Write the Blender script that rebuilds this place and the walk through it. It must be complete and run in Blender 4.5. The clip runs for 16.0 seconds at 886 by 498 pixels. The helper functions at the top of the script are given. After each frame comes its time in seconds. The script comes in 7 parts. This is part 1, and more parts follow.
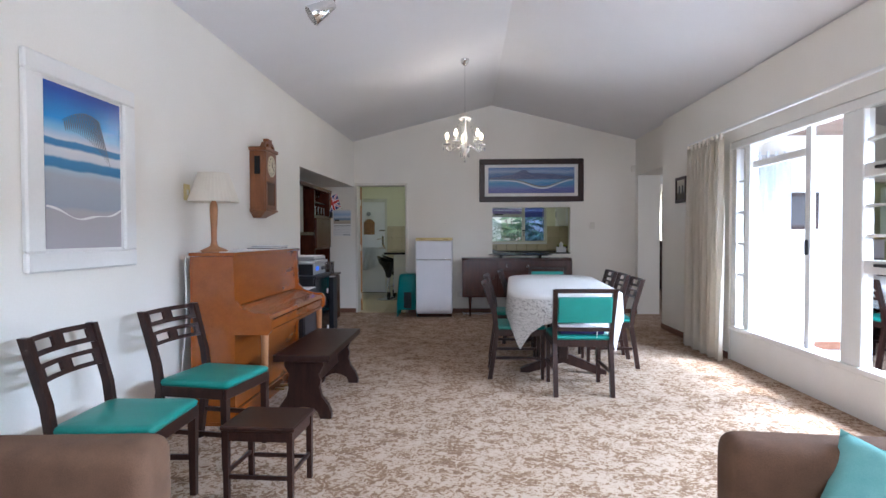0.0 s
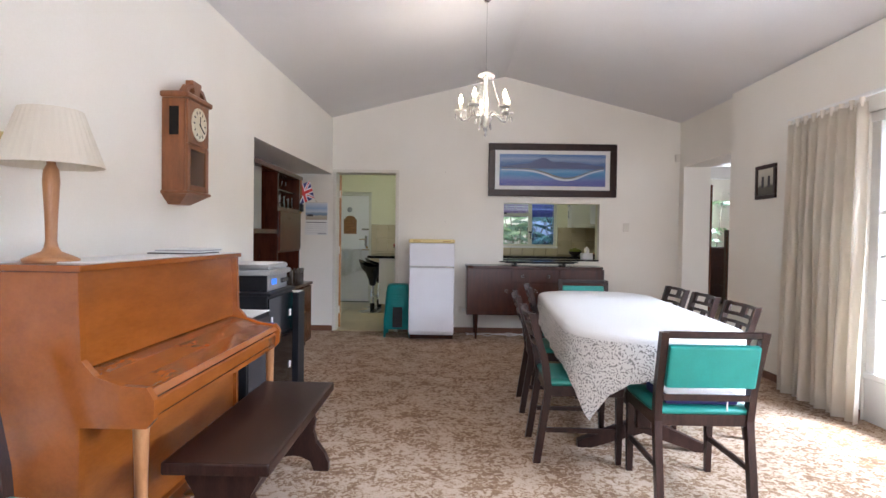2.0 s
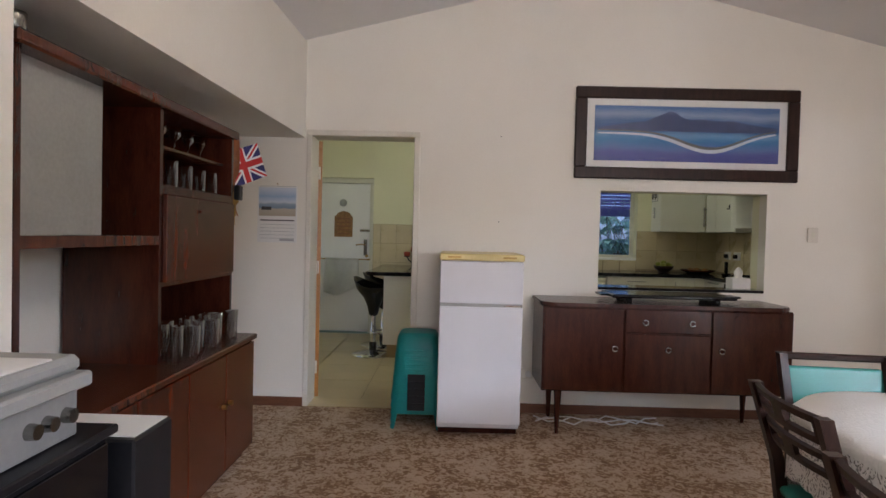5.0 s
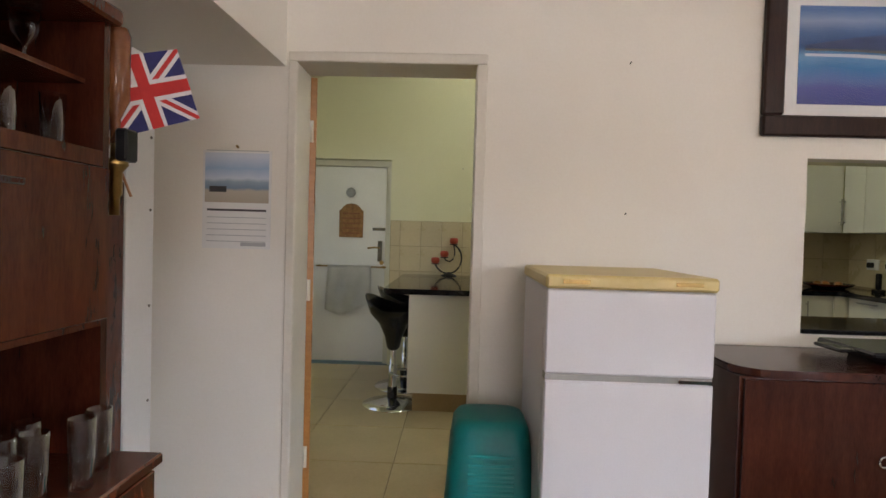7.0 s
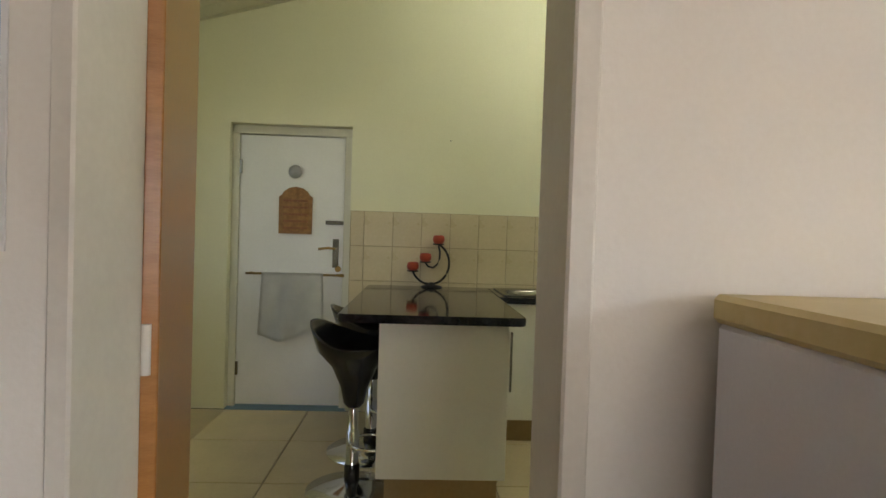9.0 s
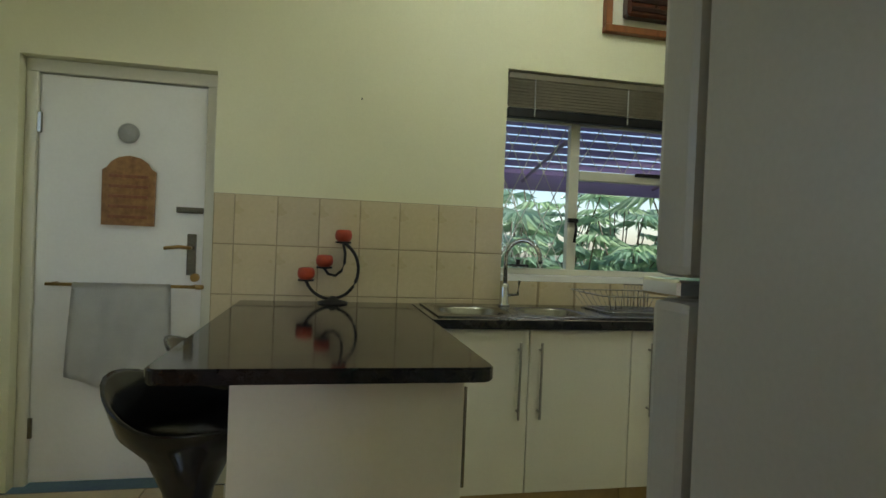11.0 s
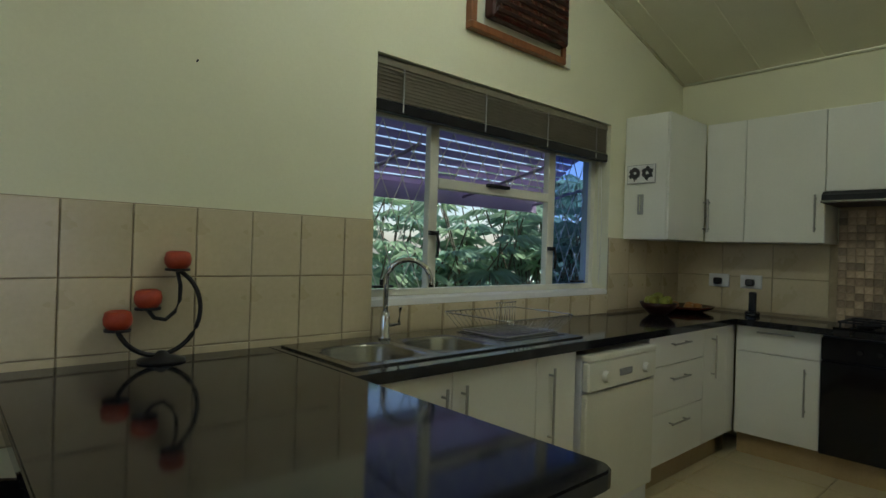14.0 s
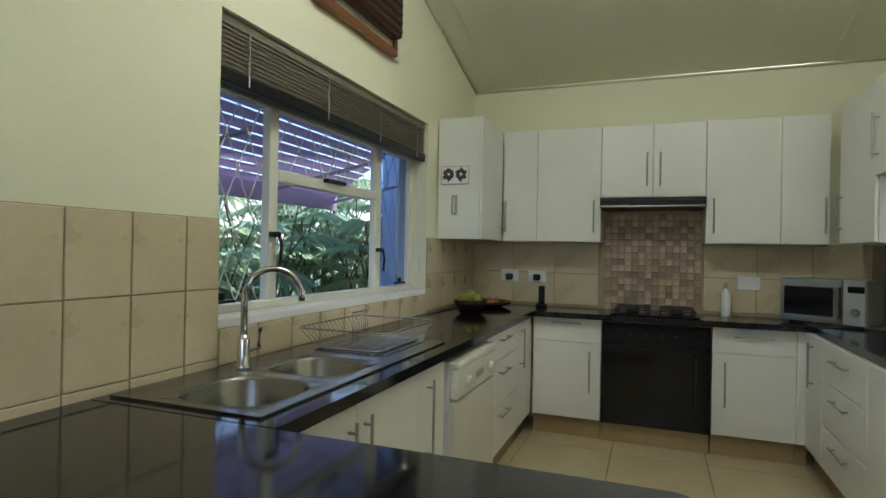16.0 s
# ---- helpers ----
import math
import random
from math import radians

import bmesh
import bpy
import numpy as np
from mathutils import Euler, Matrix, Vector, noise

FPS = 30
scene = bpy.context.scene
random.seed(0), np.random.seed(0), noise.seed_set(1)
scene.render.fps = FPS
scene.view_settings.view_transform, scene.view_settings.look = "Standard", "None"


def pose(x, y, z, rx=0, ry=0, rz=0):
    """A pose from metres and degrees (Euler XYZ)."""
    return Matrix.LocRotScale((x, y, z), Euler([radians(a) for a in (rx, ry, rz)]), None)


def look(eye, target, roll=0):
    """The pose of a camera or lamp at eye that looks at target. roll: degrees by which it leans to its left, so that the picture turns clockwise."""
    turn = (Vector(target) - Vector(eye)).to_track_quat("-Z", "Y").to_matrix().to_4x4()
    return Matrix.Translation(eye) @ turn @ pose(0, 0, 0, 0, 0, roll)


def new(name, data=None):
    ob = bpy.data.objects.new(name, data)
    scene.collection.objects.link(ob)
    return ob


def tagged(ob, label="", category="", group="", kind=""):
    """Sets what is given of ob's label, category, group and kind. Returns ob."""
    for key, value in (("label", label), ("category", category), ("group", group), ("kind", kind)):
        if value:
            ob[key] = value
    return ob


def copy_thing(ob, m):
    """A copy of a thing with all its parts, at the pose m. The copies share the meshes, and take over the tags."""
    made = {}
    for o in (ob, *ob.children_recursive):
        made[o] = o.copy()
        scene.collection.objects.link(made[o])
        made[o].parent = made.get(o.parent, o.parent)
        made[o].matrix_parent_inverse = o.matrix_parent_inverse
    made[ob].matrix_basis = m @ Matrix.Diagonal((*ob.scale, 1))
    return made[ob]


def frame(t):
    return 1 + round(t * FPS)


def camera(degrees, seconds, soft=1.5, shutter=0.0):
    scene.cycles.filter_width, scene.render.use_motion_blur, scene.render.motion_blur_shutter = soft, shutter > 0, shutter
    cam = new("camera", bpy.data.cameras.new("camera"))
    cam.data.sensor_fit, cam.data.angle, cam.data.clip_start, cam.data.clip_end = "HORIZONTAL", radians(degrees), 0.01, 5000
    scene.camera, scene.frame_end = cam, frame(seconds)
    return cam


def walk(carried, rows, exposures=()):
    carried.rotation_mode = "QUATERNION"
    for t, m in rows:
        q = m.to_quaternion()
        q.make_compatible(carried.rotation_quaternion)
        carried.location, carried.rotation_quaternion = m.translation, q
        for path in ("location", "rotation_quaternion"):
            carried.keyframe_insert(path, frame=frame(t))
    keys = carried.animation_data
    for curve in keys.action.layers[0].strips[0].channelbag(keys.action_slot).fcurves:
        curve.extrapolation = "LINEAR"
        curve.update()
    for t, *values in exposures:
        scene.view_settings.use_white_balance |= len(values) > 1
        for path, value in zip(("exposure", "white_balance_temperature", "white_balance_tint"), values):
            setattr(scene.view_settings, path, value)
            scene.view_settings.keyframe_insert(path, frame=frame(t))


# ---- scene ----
cam = camera(76.4, 16.0)
PATH = [
    (0, (0.381, -1.761, 1.236), (0.3, 0.237, 1.191), -0.2),
    (0.5, (0.28, -1.366, 1.233), (0.233, 0.633, 1.187), 0.1),
    (1, (0.186, -0.927, 1.242), (0.154, 1.072, 1.195), 0.3),
    (1.5, (0.136, -0.476, 1.234), (0.114, 1.524, 1.189), 0.5),
    (2, (0.074, -0.001, 1.242), (0.061, 1.998, 1.2), 0.8),
    (2.5, (-0.017, 0.498, 1.239), (-0.029, 2.498, 1.201), 0.8),
    (3, (-0.079, 1.002, 1.252), (-0.095, 3.002, 1.215), 1.0),
    (3.5, (-0.104, 1.514, 1.266), (-0.123, 3.513, 1.228), 1.1),
    (4, (-0.15, 2.028, 1.291), (-0.171, 4.028, 1.251), 1.3),
    (4.2, (-0.186, 2.242, 1.305), (-0.202, 4.242, 1.258), 1.4),
    (6.5, (-0.545, 4.474, 1.335), (-0.600, 6.473, 1.288), 1.5),
    (7, (-0.663, 4.900, 1.33), (-0.714, 6.898, 1.280), 1.6),
    (7.5, (-0.756, 5.344, 1.325), (-0.788, 7.343, 1.268), 1.55),
    (8, (-0.812, 5.745, 1.312), (-0.812, 7.745, 1.272), 1.6),
    (8.5, (-0.845, 6.11, 1.298), (-0.798, 8.11, 1.256), 1.7),
    (10.8, (-0.776, 7.439, 1.255), (-0.432, 9.41, 1.234), 2.3),
    (11, (-0.785, 7.556, 1.25), (-0.378, 9.514, 1.233), 2.3),
    (11.5, (-0.78, 7.764, 1.274), (-0.22, 9.684, 1.255), 2.3),
    (12, (-0.851, 7.922, 1.284), (-0.149, 9.794, 1.269), 2.3),
    (12.5, (-0.961, 8.031, 1.284), (-0.105, 9.838, 1.28), 2.3),
    (13, (-1.106, 8.134, 1.294), (-0.1, 9.862, 1.295), 2.0),
    (13.5, (-1.235, 8.258, 1.324), (-0.073, 9.886, 1.323), 2.0),
    (14, (-1.323, 8.411, 1.339), (0.019, 9.894, 1.338), 1.8),
    (14.5, (-1.4, 8.572, 1.338), (0.11, 9.884, 1.339), 1.6),
    (15, (-1.451, 8.73, 1.35), (0.194, 9.869, 1.351), 1.5),
    (15.5, (-1.463, 8.892, 1.362), (0.316, 9.806, 1.367), 1.3),
    (16, (-1.451, 9.055, 1.361), (0.419, 9.763, 1.368), 1.1),
]
EXPOSURES = [(0.0, 0.05, 5550, 14), (2.0, 0.65, 5950, 16), (4.0, 0.4, 6200, 18), (8.5, 0.8, 6700, 15), (11.0, 0.55, 6250, 8), (12.5, 0.15, 5950, 8), (14.0, 0.27, 5850, 11), (16.0, 1.12, 5750, 18)]
walk(cam, [(t, look(eye, target, roll)) for t, eye, target, roll in PATH], EXPOSURES)

# ---- world and large lights ----
world = bpy.data.worlds.new("world")
scene.world = world
world.use_nodes = True
wn = world.node_tree.nodes
sky = wn.new("ShaderNodeTexSky")
sky.sky_type, sky.sun_disc = "NISHITA", False
sky.sun_elevation, sky.sun_rotation = radians(51), radians(129)
wn["Background"].inputs[1].default_value = 0.15
world.node_tree.links.new(sky.outputs[0], wn["Background"].inputs[0])


def lamp(name, kind, m, power, color, size=(1, 1)):
    data = bpy.data.lights.new(name, kind)
    data.energy, data.color = power, color
    if kind == "AREA":
        data.shape, data.size, data.size_y = "RECTANGLE", size[0], size[1]
    ob = new(name, data)
    ob.matrix_world = m
    return ob


sun = lamp("sun", "SUN", look((5, -4, 8), (0, 0, 0)), 5.0, (1.0, 0.94, 0.86))
sun.data.angle = radians(0.6)
# daylight of the veranda side, beyond its outer edge
lamp("veranda_daylight", "AREA", look((5.6, -1.0, 3.9), (1.6, -1.0, 0.2)), 4600, (0.76, 0.88, 1.0), (6.4, 3.4))
# added fill light in a made-up window of the lounge's south wall
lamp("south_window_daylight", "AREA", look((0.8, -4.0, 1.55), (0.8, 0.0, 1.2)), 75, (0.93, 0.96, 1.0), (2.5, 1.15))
# daylight in the opening of the kitchen's side window
lamp("side_window_daylight", "AREA", look((-2.78, 9.35, 1.65), (0, 9.35, 1.2)), 1.2, (0.93, 0.97, 0.90), (1.2, 1.05))
# the kitchen's fluorescent fitting below the ridge
for y in (8.65, 9.35):
    lamp("kitchen_tube_light", "POINT", pose(0.28, y, 3.22), 13, (0.94, 1.0, 0.86)).data.shadow_soft_size = 0.06
# the five candle bulbs of the chandelier
for k in range(5):
    a = radians(72 * k + 25)
    lamp("candle_bulb_light", "POINT", pose(0.375 + 0.205 * math.cos(a), 4.60 + 0.205 * math.sin(a), 2.45), 2.2, (1.0, 0.88, 0.72)).data.shadow_soft_size = 0.02
# daylight of the next room's window
lamp("next_room_daylight", "AREA", look((5.0, 11.44, 1.52), (4.7, 7.0, 1.2)), 80, (0.95, 0.97, 1.0), (0.58, 0.9))

# added fill light in a made-up east window, to brighten the passage jamb
lamp("next_room_side_daylight", "AREA", look((7.03, 5.7, 1.52), (3.3, 7.0, 1.1)), 30, (0.92, 0.96, 1.0), (1.3, 1.0))

# ---- materials ----


def material(name, a, b=None, scale=6.0, rough=0.5, metal=0.0, bump=0.0, fine=60.0, stretch=(1, 1, 1), spec=0.5, coat=0.0, wear=0.15, vary=0.0, glass=0.0, generated=False):
    """Two colours mixed by noise at two scales, with fine relief and uneven gloss."""
    mt = bpy.data.materials.new(name)
    mt.use_nodes = True
    n, l = mt.node_tree.nodes, mt.node_tree.links
    bs = n["Principled BSDF"]
    b = b or a
    tc = n.new("ShaderNodeTexCoord")
    mp = n.new("ShaderNodeMapping")
    mp.inputs["Scale"].default_value = stretch
    l.new(tc.outputs["Object"], mp.inputs["Vector"])
    n1, n2 = n.new("ShaderNodeTexNoise"), n.new("ShaderNodeTexNoise")
    n1.inputs["Scale"].default_value, n1.inputs["Detail"].default_value = scale, 5
    n2.inputs["Scale"].default_value, n2.inputs["Detail"].default_value = fine, 3
    l.new(mp.outputs[0], n1.inputs["Vector"])
    l.new(mp.outputs[0], n2.inputs["Vector"])
    mixf = n.new("ShaderNodeMath")
    mixf.operation = "MULTIPLY_ADD"
    l.new(n2.outputs["Fac"], mixf.inputs[0])
    mixf.inputs[1].default_value = 0.5
    l.new(n1.outputs["Fac"], mixf.inputs[2])
    ramp = n.new("ShaderNodeValToRGB")
    ramp.color_ramp.elements[0].position, ramp.color_ramp.elements[1].position = 0.5, 1.0
    ramp.color_ramp.elements[0].color, ramp.color_ramp.elements[1].color = (*a, 1), (*b, 1)
    l.new(mixf.outputs[0], ramp.inputs[0])
    col = ramp.outputs[0]
    if vary:
        oi, hs, mr = n.new("ShaderNodeObjectInfo"), n.new("ShaderNodeHueSaturation"), n.new("ShaderNodeMapRange")
        mr.inputs["To Min"].default_value, mr.inputs["To Max"].default_value = 1 - vary, 1 + vary
        l.new(oi.outputs["Random"], mr.inputs["Value"])
        l.new(mr.outputs[0], hs.inputs["Value"])
        l.new(col, hs.inputs["Color"])
        col = hs.outputs[0]
    l.new(col, bs.inputs["Base Color"])
    rr = n.new("ShaderNodeMapRange")
    rr.inputs["To Min"].default_value, rr.inputs["To Max"].default_value = max(0.02, rough * (1 - wear)), min(1, rough * (1 + wear))
    l.new(n1.outputs["Fac"], rr.inputs["Value"])
    l.new(rr.outputs[0], bs.inputs["Roughness"])
    bs.inputs["Metallic"].default_value = metal
    bs.inputs["Specular IOR Level"].default_value = spec
    bs.inputs["Coat Weight"].default_value = coat
    bs.inputs["Transmission Weight"].default_value = glass
    if bump:
        bp = n.new("ShaderNodeBump")
        bp.inputs["Strength"].default_value, bp.inputs["Distance"].default_value = bump, 0.01
        l.new(n2.outputs["Fac"], bp.inputs["Height"])
        l.new(bp.outputs[0], bs.inputs["Normal"])
    return mt


def glow(name, color, strength):
    mt = bpy.data.materials.new(name)
    mt.use_nodes = True
    bs = mt.node_tree.nodes["Principled BSDF"]
    bs.inputs["Base Color"].default_value = (*color, 1)
    bs.inputs["Emission Color"].default_value = (*color, 1)
    bs.inputs["Emission Strength"].default_value = strength
    return mt


def clear_pane(name, tint=(1, 1, 1)):
    """Thin window glass: straight through, with a mirror's gloss at a slant."""
    mt = bpy.data.materials.new(name)
    mt.use_nodes = True
    n, l = mt.node_tree.nodes, mt.node_tree.links
    n.remove(n["Principled BSDF"])
    tr, gl, mx, fr = n.new("ShaderNodeBsdfTransparent"), n.new("ShaderNodeBsdfGlossy"), n.new("ShaderNodeMixShader"), n.new("ShaderNodeFresnel")
    tr.inputs[0].default_value = (*tint, 1)
    gl.inputs["Roughness"].default_value = 0.02
    fr.inputs[0].default_value = 1.45
    l.new(fr.outputs[0], mx.inputs[0])
    l.new(tr.outputs[0], mx.inputs[1])
    l.new(gl.outputs[0], mx.inputs[2])
    l.new(mx.outputs[0], n["Material Output"].inputs[0])
    return mt


PLASTER = material("lounge_plaster", (0.79, 0.75, 0.675), (0.84, 0.805, 0.735), 1.2, 0.75, bump=0.05, fine=90)
KPLASTER = material("kitchen_plaster", (0.73, 0.705, 0.495), (0.785, 0.76, 0.55), 1.2, 0.6, bump=0.04, fine=90)
CEILING = material("ceiling_paint", (0.77, 0.755, 0.755), (0.81, 0.795, 0.795), 1.5, 0.8, bump=0.03)
KCEILING = material("kitchen_ceiling_board", (0.72, 0.69, 0.52), (0.77, 0.74, 0.57), 2, 0.7, bump=0.03)
WHITE = material("white_gloss_paint", (0.76, 0.75, 0.72), (0.82, 0.81, 0.78), 3, 0.35, bump=0.03)
OFFWHITE = material("aged_white_paint", (0.66, 0.62, 0.54), (0.74, 0.70, 0.62), 4, 0.45, bump=0.04)
CABINET = material("white_cabinet_laminate", (0.74, 0.73, 0.66), (0.79, 0.78, 0.71), 2, 0.38, bump=0.01)
SKIRT = material("skirting_wood", (0.13, 0.05, 0.025), (0.2, 0.08, 0.04), 8, 0.45, stretch=(1, 1, 6))
DARKWOOD = material("dark_stained_wood", (0.013, 0.005, 0.004), (0.040, 0.016, 0.011), 5, 0.32, bump=0.06, stretch=(6, 6, 1), fine=40, spec=0.35)
MAHOGANY = material("mahogany", (0.030, 0.007, 0.004), (0.075, 0.018, 0.009), 4, 0.24, bump=0.03, stretch=(5, 5, 1), fine=30)
MAHOGANY2 = material("reddish_wood", (0.050, 0.011, 0.005), (0.110, 0.027, 0.011), 4, 0.24, bump=0.03, stretch=(5, 5, 1), fine=30)
PIANOWOOD = material("piano_veneer", (0.245, 0.064, 0.008), (0.315, 0.088, 0.013), 3, 0.25, bump=0.015, stretch=(4, 1, 4), fine=25, coat=0.4)
CLOCKWOOD = material("clock_oak", (0.16, 0.055, 0.018), (0.27, 0.10, 0.035), 6, 0.35, bump=0.05, stretch=(6, 6, 1), fine=40)
LIGHTWOOD = material("turned_light_wood", (0.30, 0.13, 0.05), (0.42, 0.20, 0.085), 8, 0.35, stretch=(5, 5, 1))
YELLOWWOOD = material("varnished_yellow_wood", (0.32, 0.13, 0.03), (0.45, 0.21, 0.06), 7, 0.3, stretch=(1, 6, 6))
TEAL = material("teal_vinyl", (0.008, 0.19, 0.155), (0.016, 0.25, 0.21), 6, 0.36, bump=0.05, fine=180)
TEALPLASTIC = material("teal_plastic", (0.004, 0.27, 0.27), (0.010, 0.33, 0.32), 5, 0.35, bump=0.01)
TEALCLOTH = material("pale_teal_cloth", (0.16, 0.44, 0.42), (0.26, 0.54, 0.52), 8, 0.9, bump=0.2, fine=200)
BROWNCLOTH = material("brown_upholstery", (0.10, 0.052, 0.028), (0.17, 0.092, 0.052), 10, 0.9, bump=0.25, fine=260)
CREAMCLOTH = material("cream_curtain_cloth", (0.74, 0.68, 0.59), (0.82, 0.77, 0.68), 5, 0.9, bump=0.1, fine=240)
SHEERCLOTH = material("sheer_curtain_cloth", (0.78, 0.80, 0.82), (0.84, 0.86, 0.88), 5, 0.9, bump=0.1, fine=240)
SHADECLOTH = material("lampshade_cloth", (0.70, 0.64, 0.54), (0.78, 0.72, 0.62), 5, 0.9, bump=0.1, fine=200)
TOWEL = material("white_towelling", (0.76, 0.75, 0.70), (0.84, 0.83, 0.78), 12, 0.95, bump=0.5, fine=220)
BLACK = material("black_laminate", (0.008, 0.008, 0.010), (0.016, 0.016, 0.019), 6, 0.38, spec=0.28)
BLACKGLASS = material("black_gloss", (0.004, 0.004, 0.005), (0.007, 0.007, 0.010), 3, 0.08, wear=0.3, spec=0.3)
BLACKPLASTIC = material("black_gloss_plastic", (0.008, 0.008, 0.009), (0.014, 0.014, 0.016), 4, 0.16)
GREY = material("grey_plastic", (0.30, 0.30, 0.29), (0.38, 0.38, 0.37), 5, 0.4)
CREAMPLASTIC = material("aged_cream_plastic", (0.60, 0.47, 0.18), (0.68, 0.55, 0.26), 6, 0.4)
IVORY = material("ivory_enamel", (0.66, 0.64, 0.53), (0.72, 0.70, 0.59), 4, 0.3)
ENAMEL = material("white_enamel", (0.66, 0.65, 0.68), (0.72, 0.71, 0.74), 3, 0.35, bump=0.03, fine=150)
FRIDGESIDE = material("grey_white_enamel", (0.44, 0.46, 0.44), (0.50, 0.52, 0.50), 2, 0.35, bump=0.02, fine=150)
STEEL = material("brushed_steel", (0.24, 0.235, 0.215), (0.33, 0.325, 0.305), 10, 0.24, metal=1, stretch=(1, 20, 20), fine=40)
SILVER = material("silver_plastic", (0.34, 0.34, 0.34), (0.42, 0.42, 0.42), 8, 0.35, metal=0.4)
SATIN = material("satin_steel", (0.34, 0.335, 0.31), (0.42, 0.415, 0.39), 10, 0.36, metal=0.6)
CHROME = material("chrome", (0.62, 0.62, 0.62), (0.72, 0.72, 0.72), 5, 0.10, metal=1)
IRON = material("black_iron", (0.010, 0.009, 0.009), (0.02, 0.018, 0.018), 20, 0.45, metal=0.3)
BRASS = material("aged_brass", (0.30, 0.19, 0.06), (0.45, 0.30, 0.11), 12, 0.35, metal=1)
GRANITE = material("black_granite_worktop", (0.006, 0.006, 0.007), (0.020, 0.019, 0.022), 25, 0.08, fine=300, wear=0.4, spec=0.5)
WALLTILE = material("cream_wall_tile", (0.52, 0.43, 0.26), (0.60, 0.50, 0.32), 4, 0.28, bump=0.02, vary=0.05)
FLOORTILE = material("cream_floor_tile", (0.50, 0.405, 0.225), (0.60, 0.495, 0.295), 3, 0.30, bump=0.02, vary=0.04)
PLINTH = material("tan_tile_plinth", (0.34, 0.24, 0.11), (0.42, 0.31, 0.16), 4, 0.35)
GROUT = material("grout", (0.30, 0.235, 0.14), (0.38, 0.30, 0.19), 20, 0.9)
MOSAIC = material("brown_mosaic", (0.25, 0.17, 0.10), (0.42, 0.32, 0.21), 3, 0.35, vary=0.45)
PAPER = material("white_paper", (0.72, 0.71, 0.69), (0.78, 0.77, 0.75), 6, 0.8)
PRINTGREY = material("grey_print", (0.35, 0.35, 0.36), (0.42, 0.42, 0.43), 20, 0.8)
DARKPRINT = material("dark_print", (0.03, 0.03, 0.035), (0.06, 0.05, 0.05), 20, 0.7)
RED = material("flag_red", (0.50, 0.02, 0.02), (0.58, 0.035, 0.03), 10, 0.7)
BLUE = material("flag_blue", (0.015, 0.018, 0.11), (0.03, 0.03, 0.16), 10, 0.7)
FLAGWHITE = material("flag_white", (0.72, 0.70, 0.72), (0.78, 0.76, 0.78), 10, 0.8)
CANDLE = material("red_wax", (0.34, 0.035, 0.012), (0.44, 0.06, 0.02), 15, 0.45, bump=0.1)
BOARD = material("carved_cutting_board", (0.17, 0.075, 0.02), (0.34, 0.17, 0.05), 22, 0.5, bump=0.2, fine=50)
BLINDMAT = material("dark_blind", (0.15, 0.13, 0.09), (0.20, 0.175, 0.125), 6, 0.5)
def tumbler_glass():
    """Thin drinking glass: clear when faced, glossy along the rims and sides."""
    mt = clear_pane("glassware", (0.93, 0.94, 0.95))
    n, l = mt.node_tree.nodes, mt.node_tree.links
    lw = n.new("ShaderNodeLayerWeight")
    lw.inputs["Blend"].default_value = 0.35
    l.new(lw.outputs["Facing"], n["Mix Shader"].inputs[0])
    return mt


GLASSWARE = tumbler_glass()
CRYSTAL = material("crystal", (0.86, 0.83, 0.76), (0.92, 0.90, 0.85), 20, 0.05, glass=0.6)
FROST = material("frosted_sliding_glass", (0.28, 0.28, 0.27), (0.36, 0.36, 0.35), 3, 0.15)
PANE = clear_pane("window_glass")
BLUEPANE = clear_pane("blue_tinted_glass", (0.35, 0.5, 0.95))
BULB = glow("lit_bulb", (1.0, 0.80, 0.48), 26.0)
CANDLETUBE = material("cream_candle_sleeve", (0.75, 0.68, 0.52), (0.8, 0.74, 0.58), 5, 0.5)
DISPLAY = glow("blue_display", (0.03, 0.12, 0.55), 1.2)
LEAF = material("palm_leaf", (0.16, 0.27, 0.18), (0.32, 0.44, 0.33), 5, 0.22, vary=0.35, spec=1.0)
LEAFY = material("young_leaf", (0.18, 0.30, 0.17), (0.32, 0.44, 0.28), 5, 0.35, vary=0.3)
STEM = material("leaf_stem", (0.10, 0.08, 0.05), (0.15, 0.13, 0.07), 10, 0.7)
AWNING = material("purplish_awning", (0.44, 0.37, 0.50), (0.54, 0.46, 0.60), 5, 0.6)
PATIO = material("pale_patio_paving", (0.50, 0.47, 0.44), (0.60, 0.57, 0.54), 3, 0.7, bump=0.1)
SOIL = material("garden_ground", (0.05, 0.045, 0.025), (0.09, 0.10, 0.04), 2, 0.95, bump=0.3)
VROOF = material("veranda_boards", (0.14, 0.08, 0.055), (0.2, 0.12, 0.085), 5, 0.6)
BLUEWALL = material("blue_sheet", (0.02, 0.06, 0.30), (0.035, 0.09, 0.40), 4, 0.6)


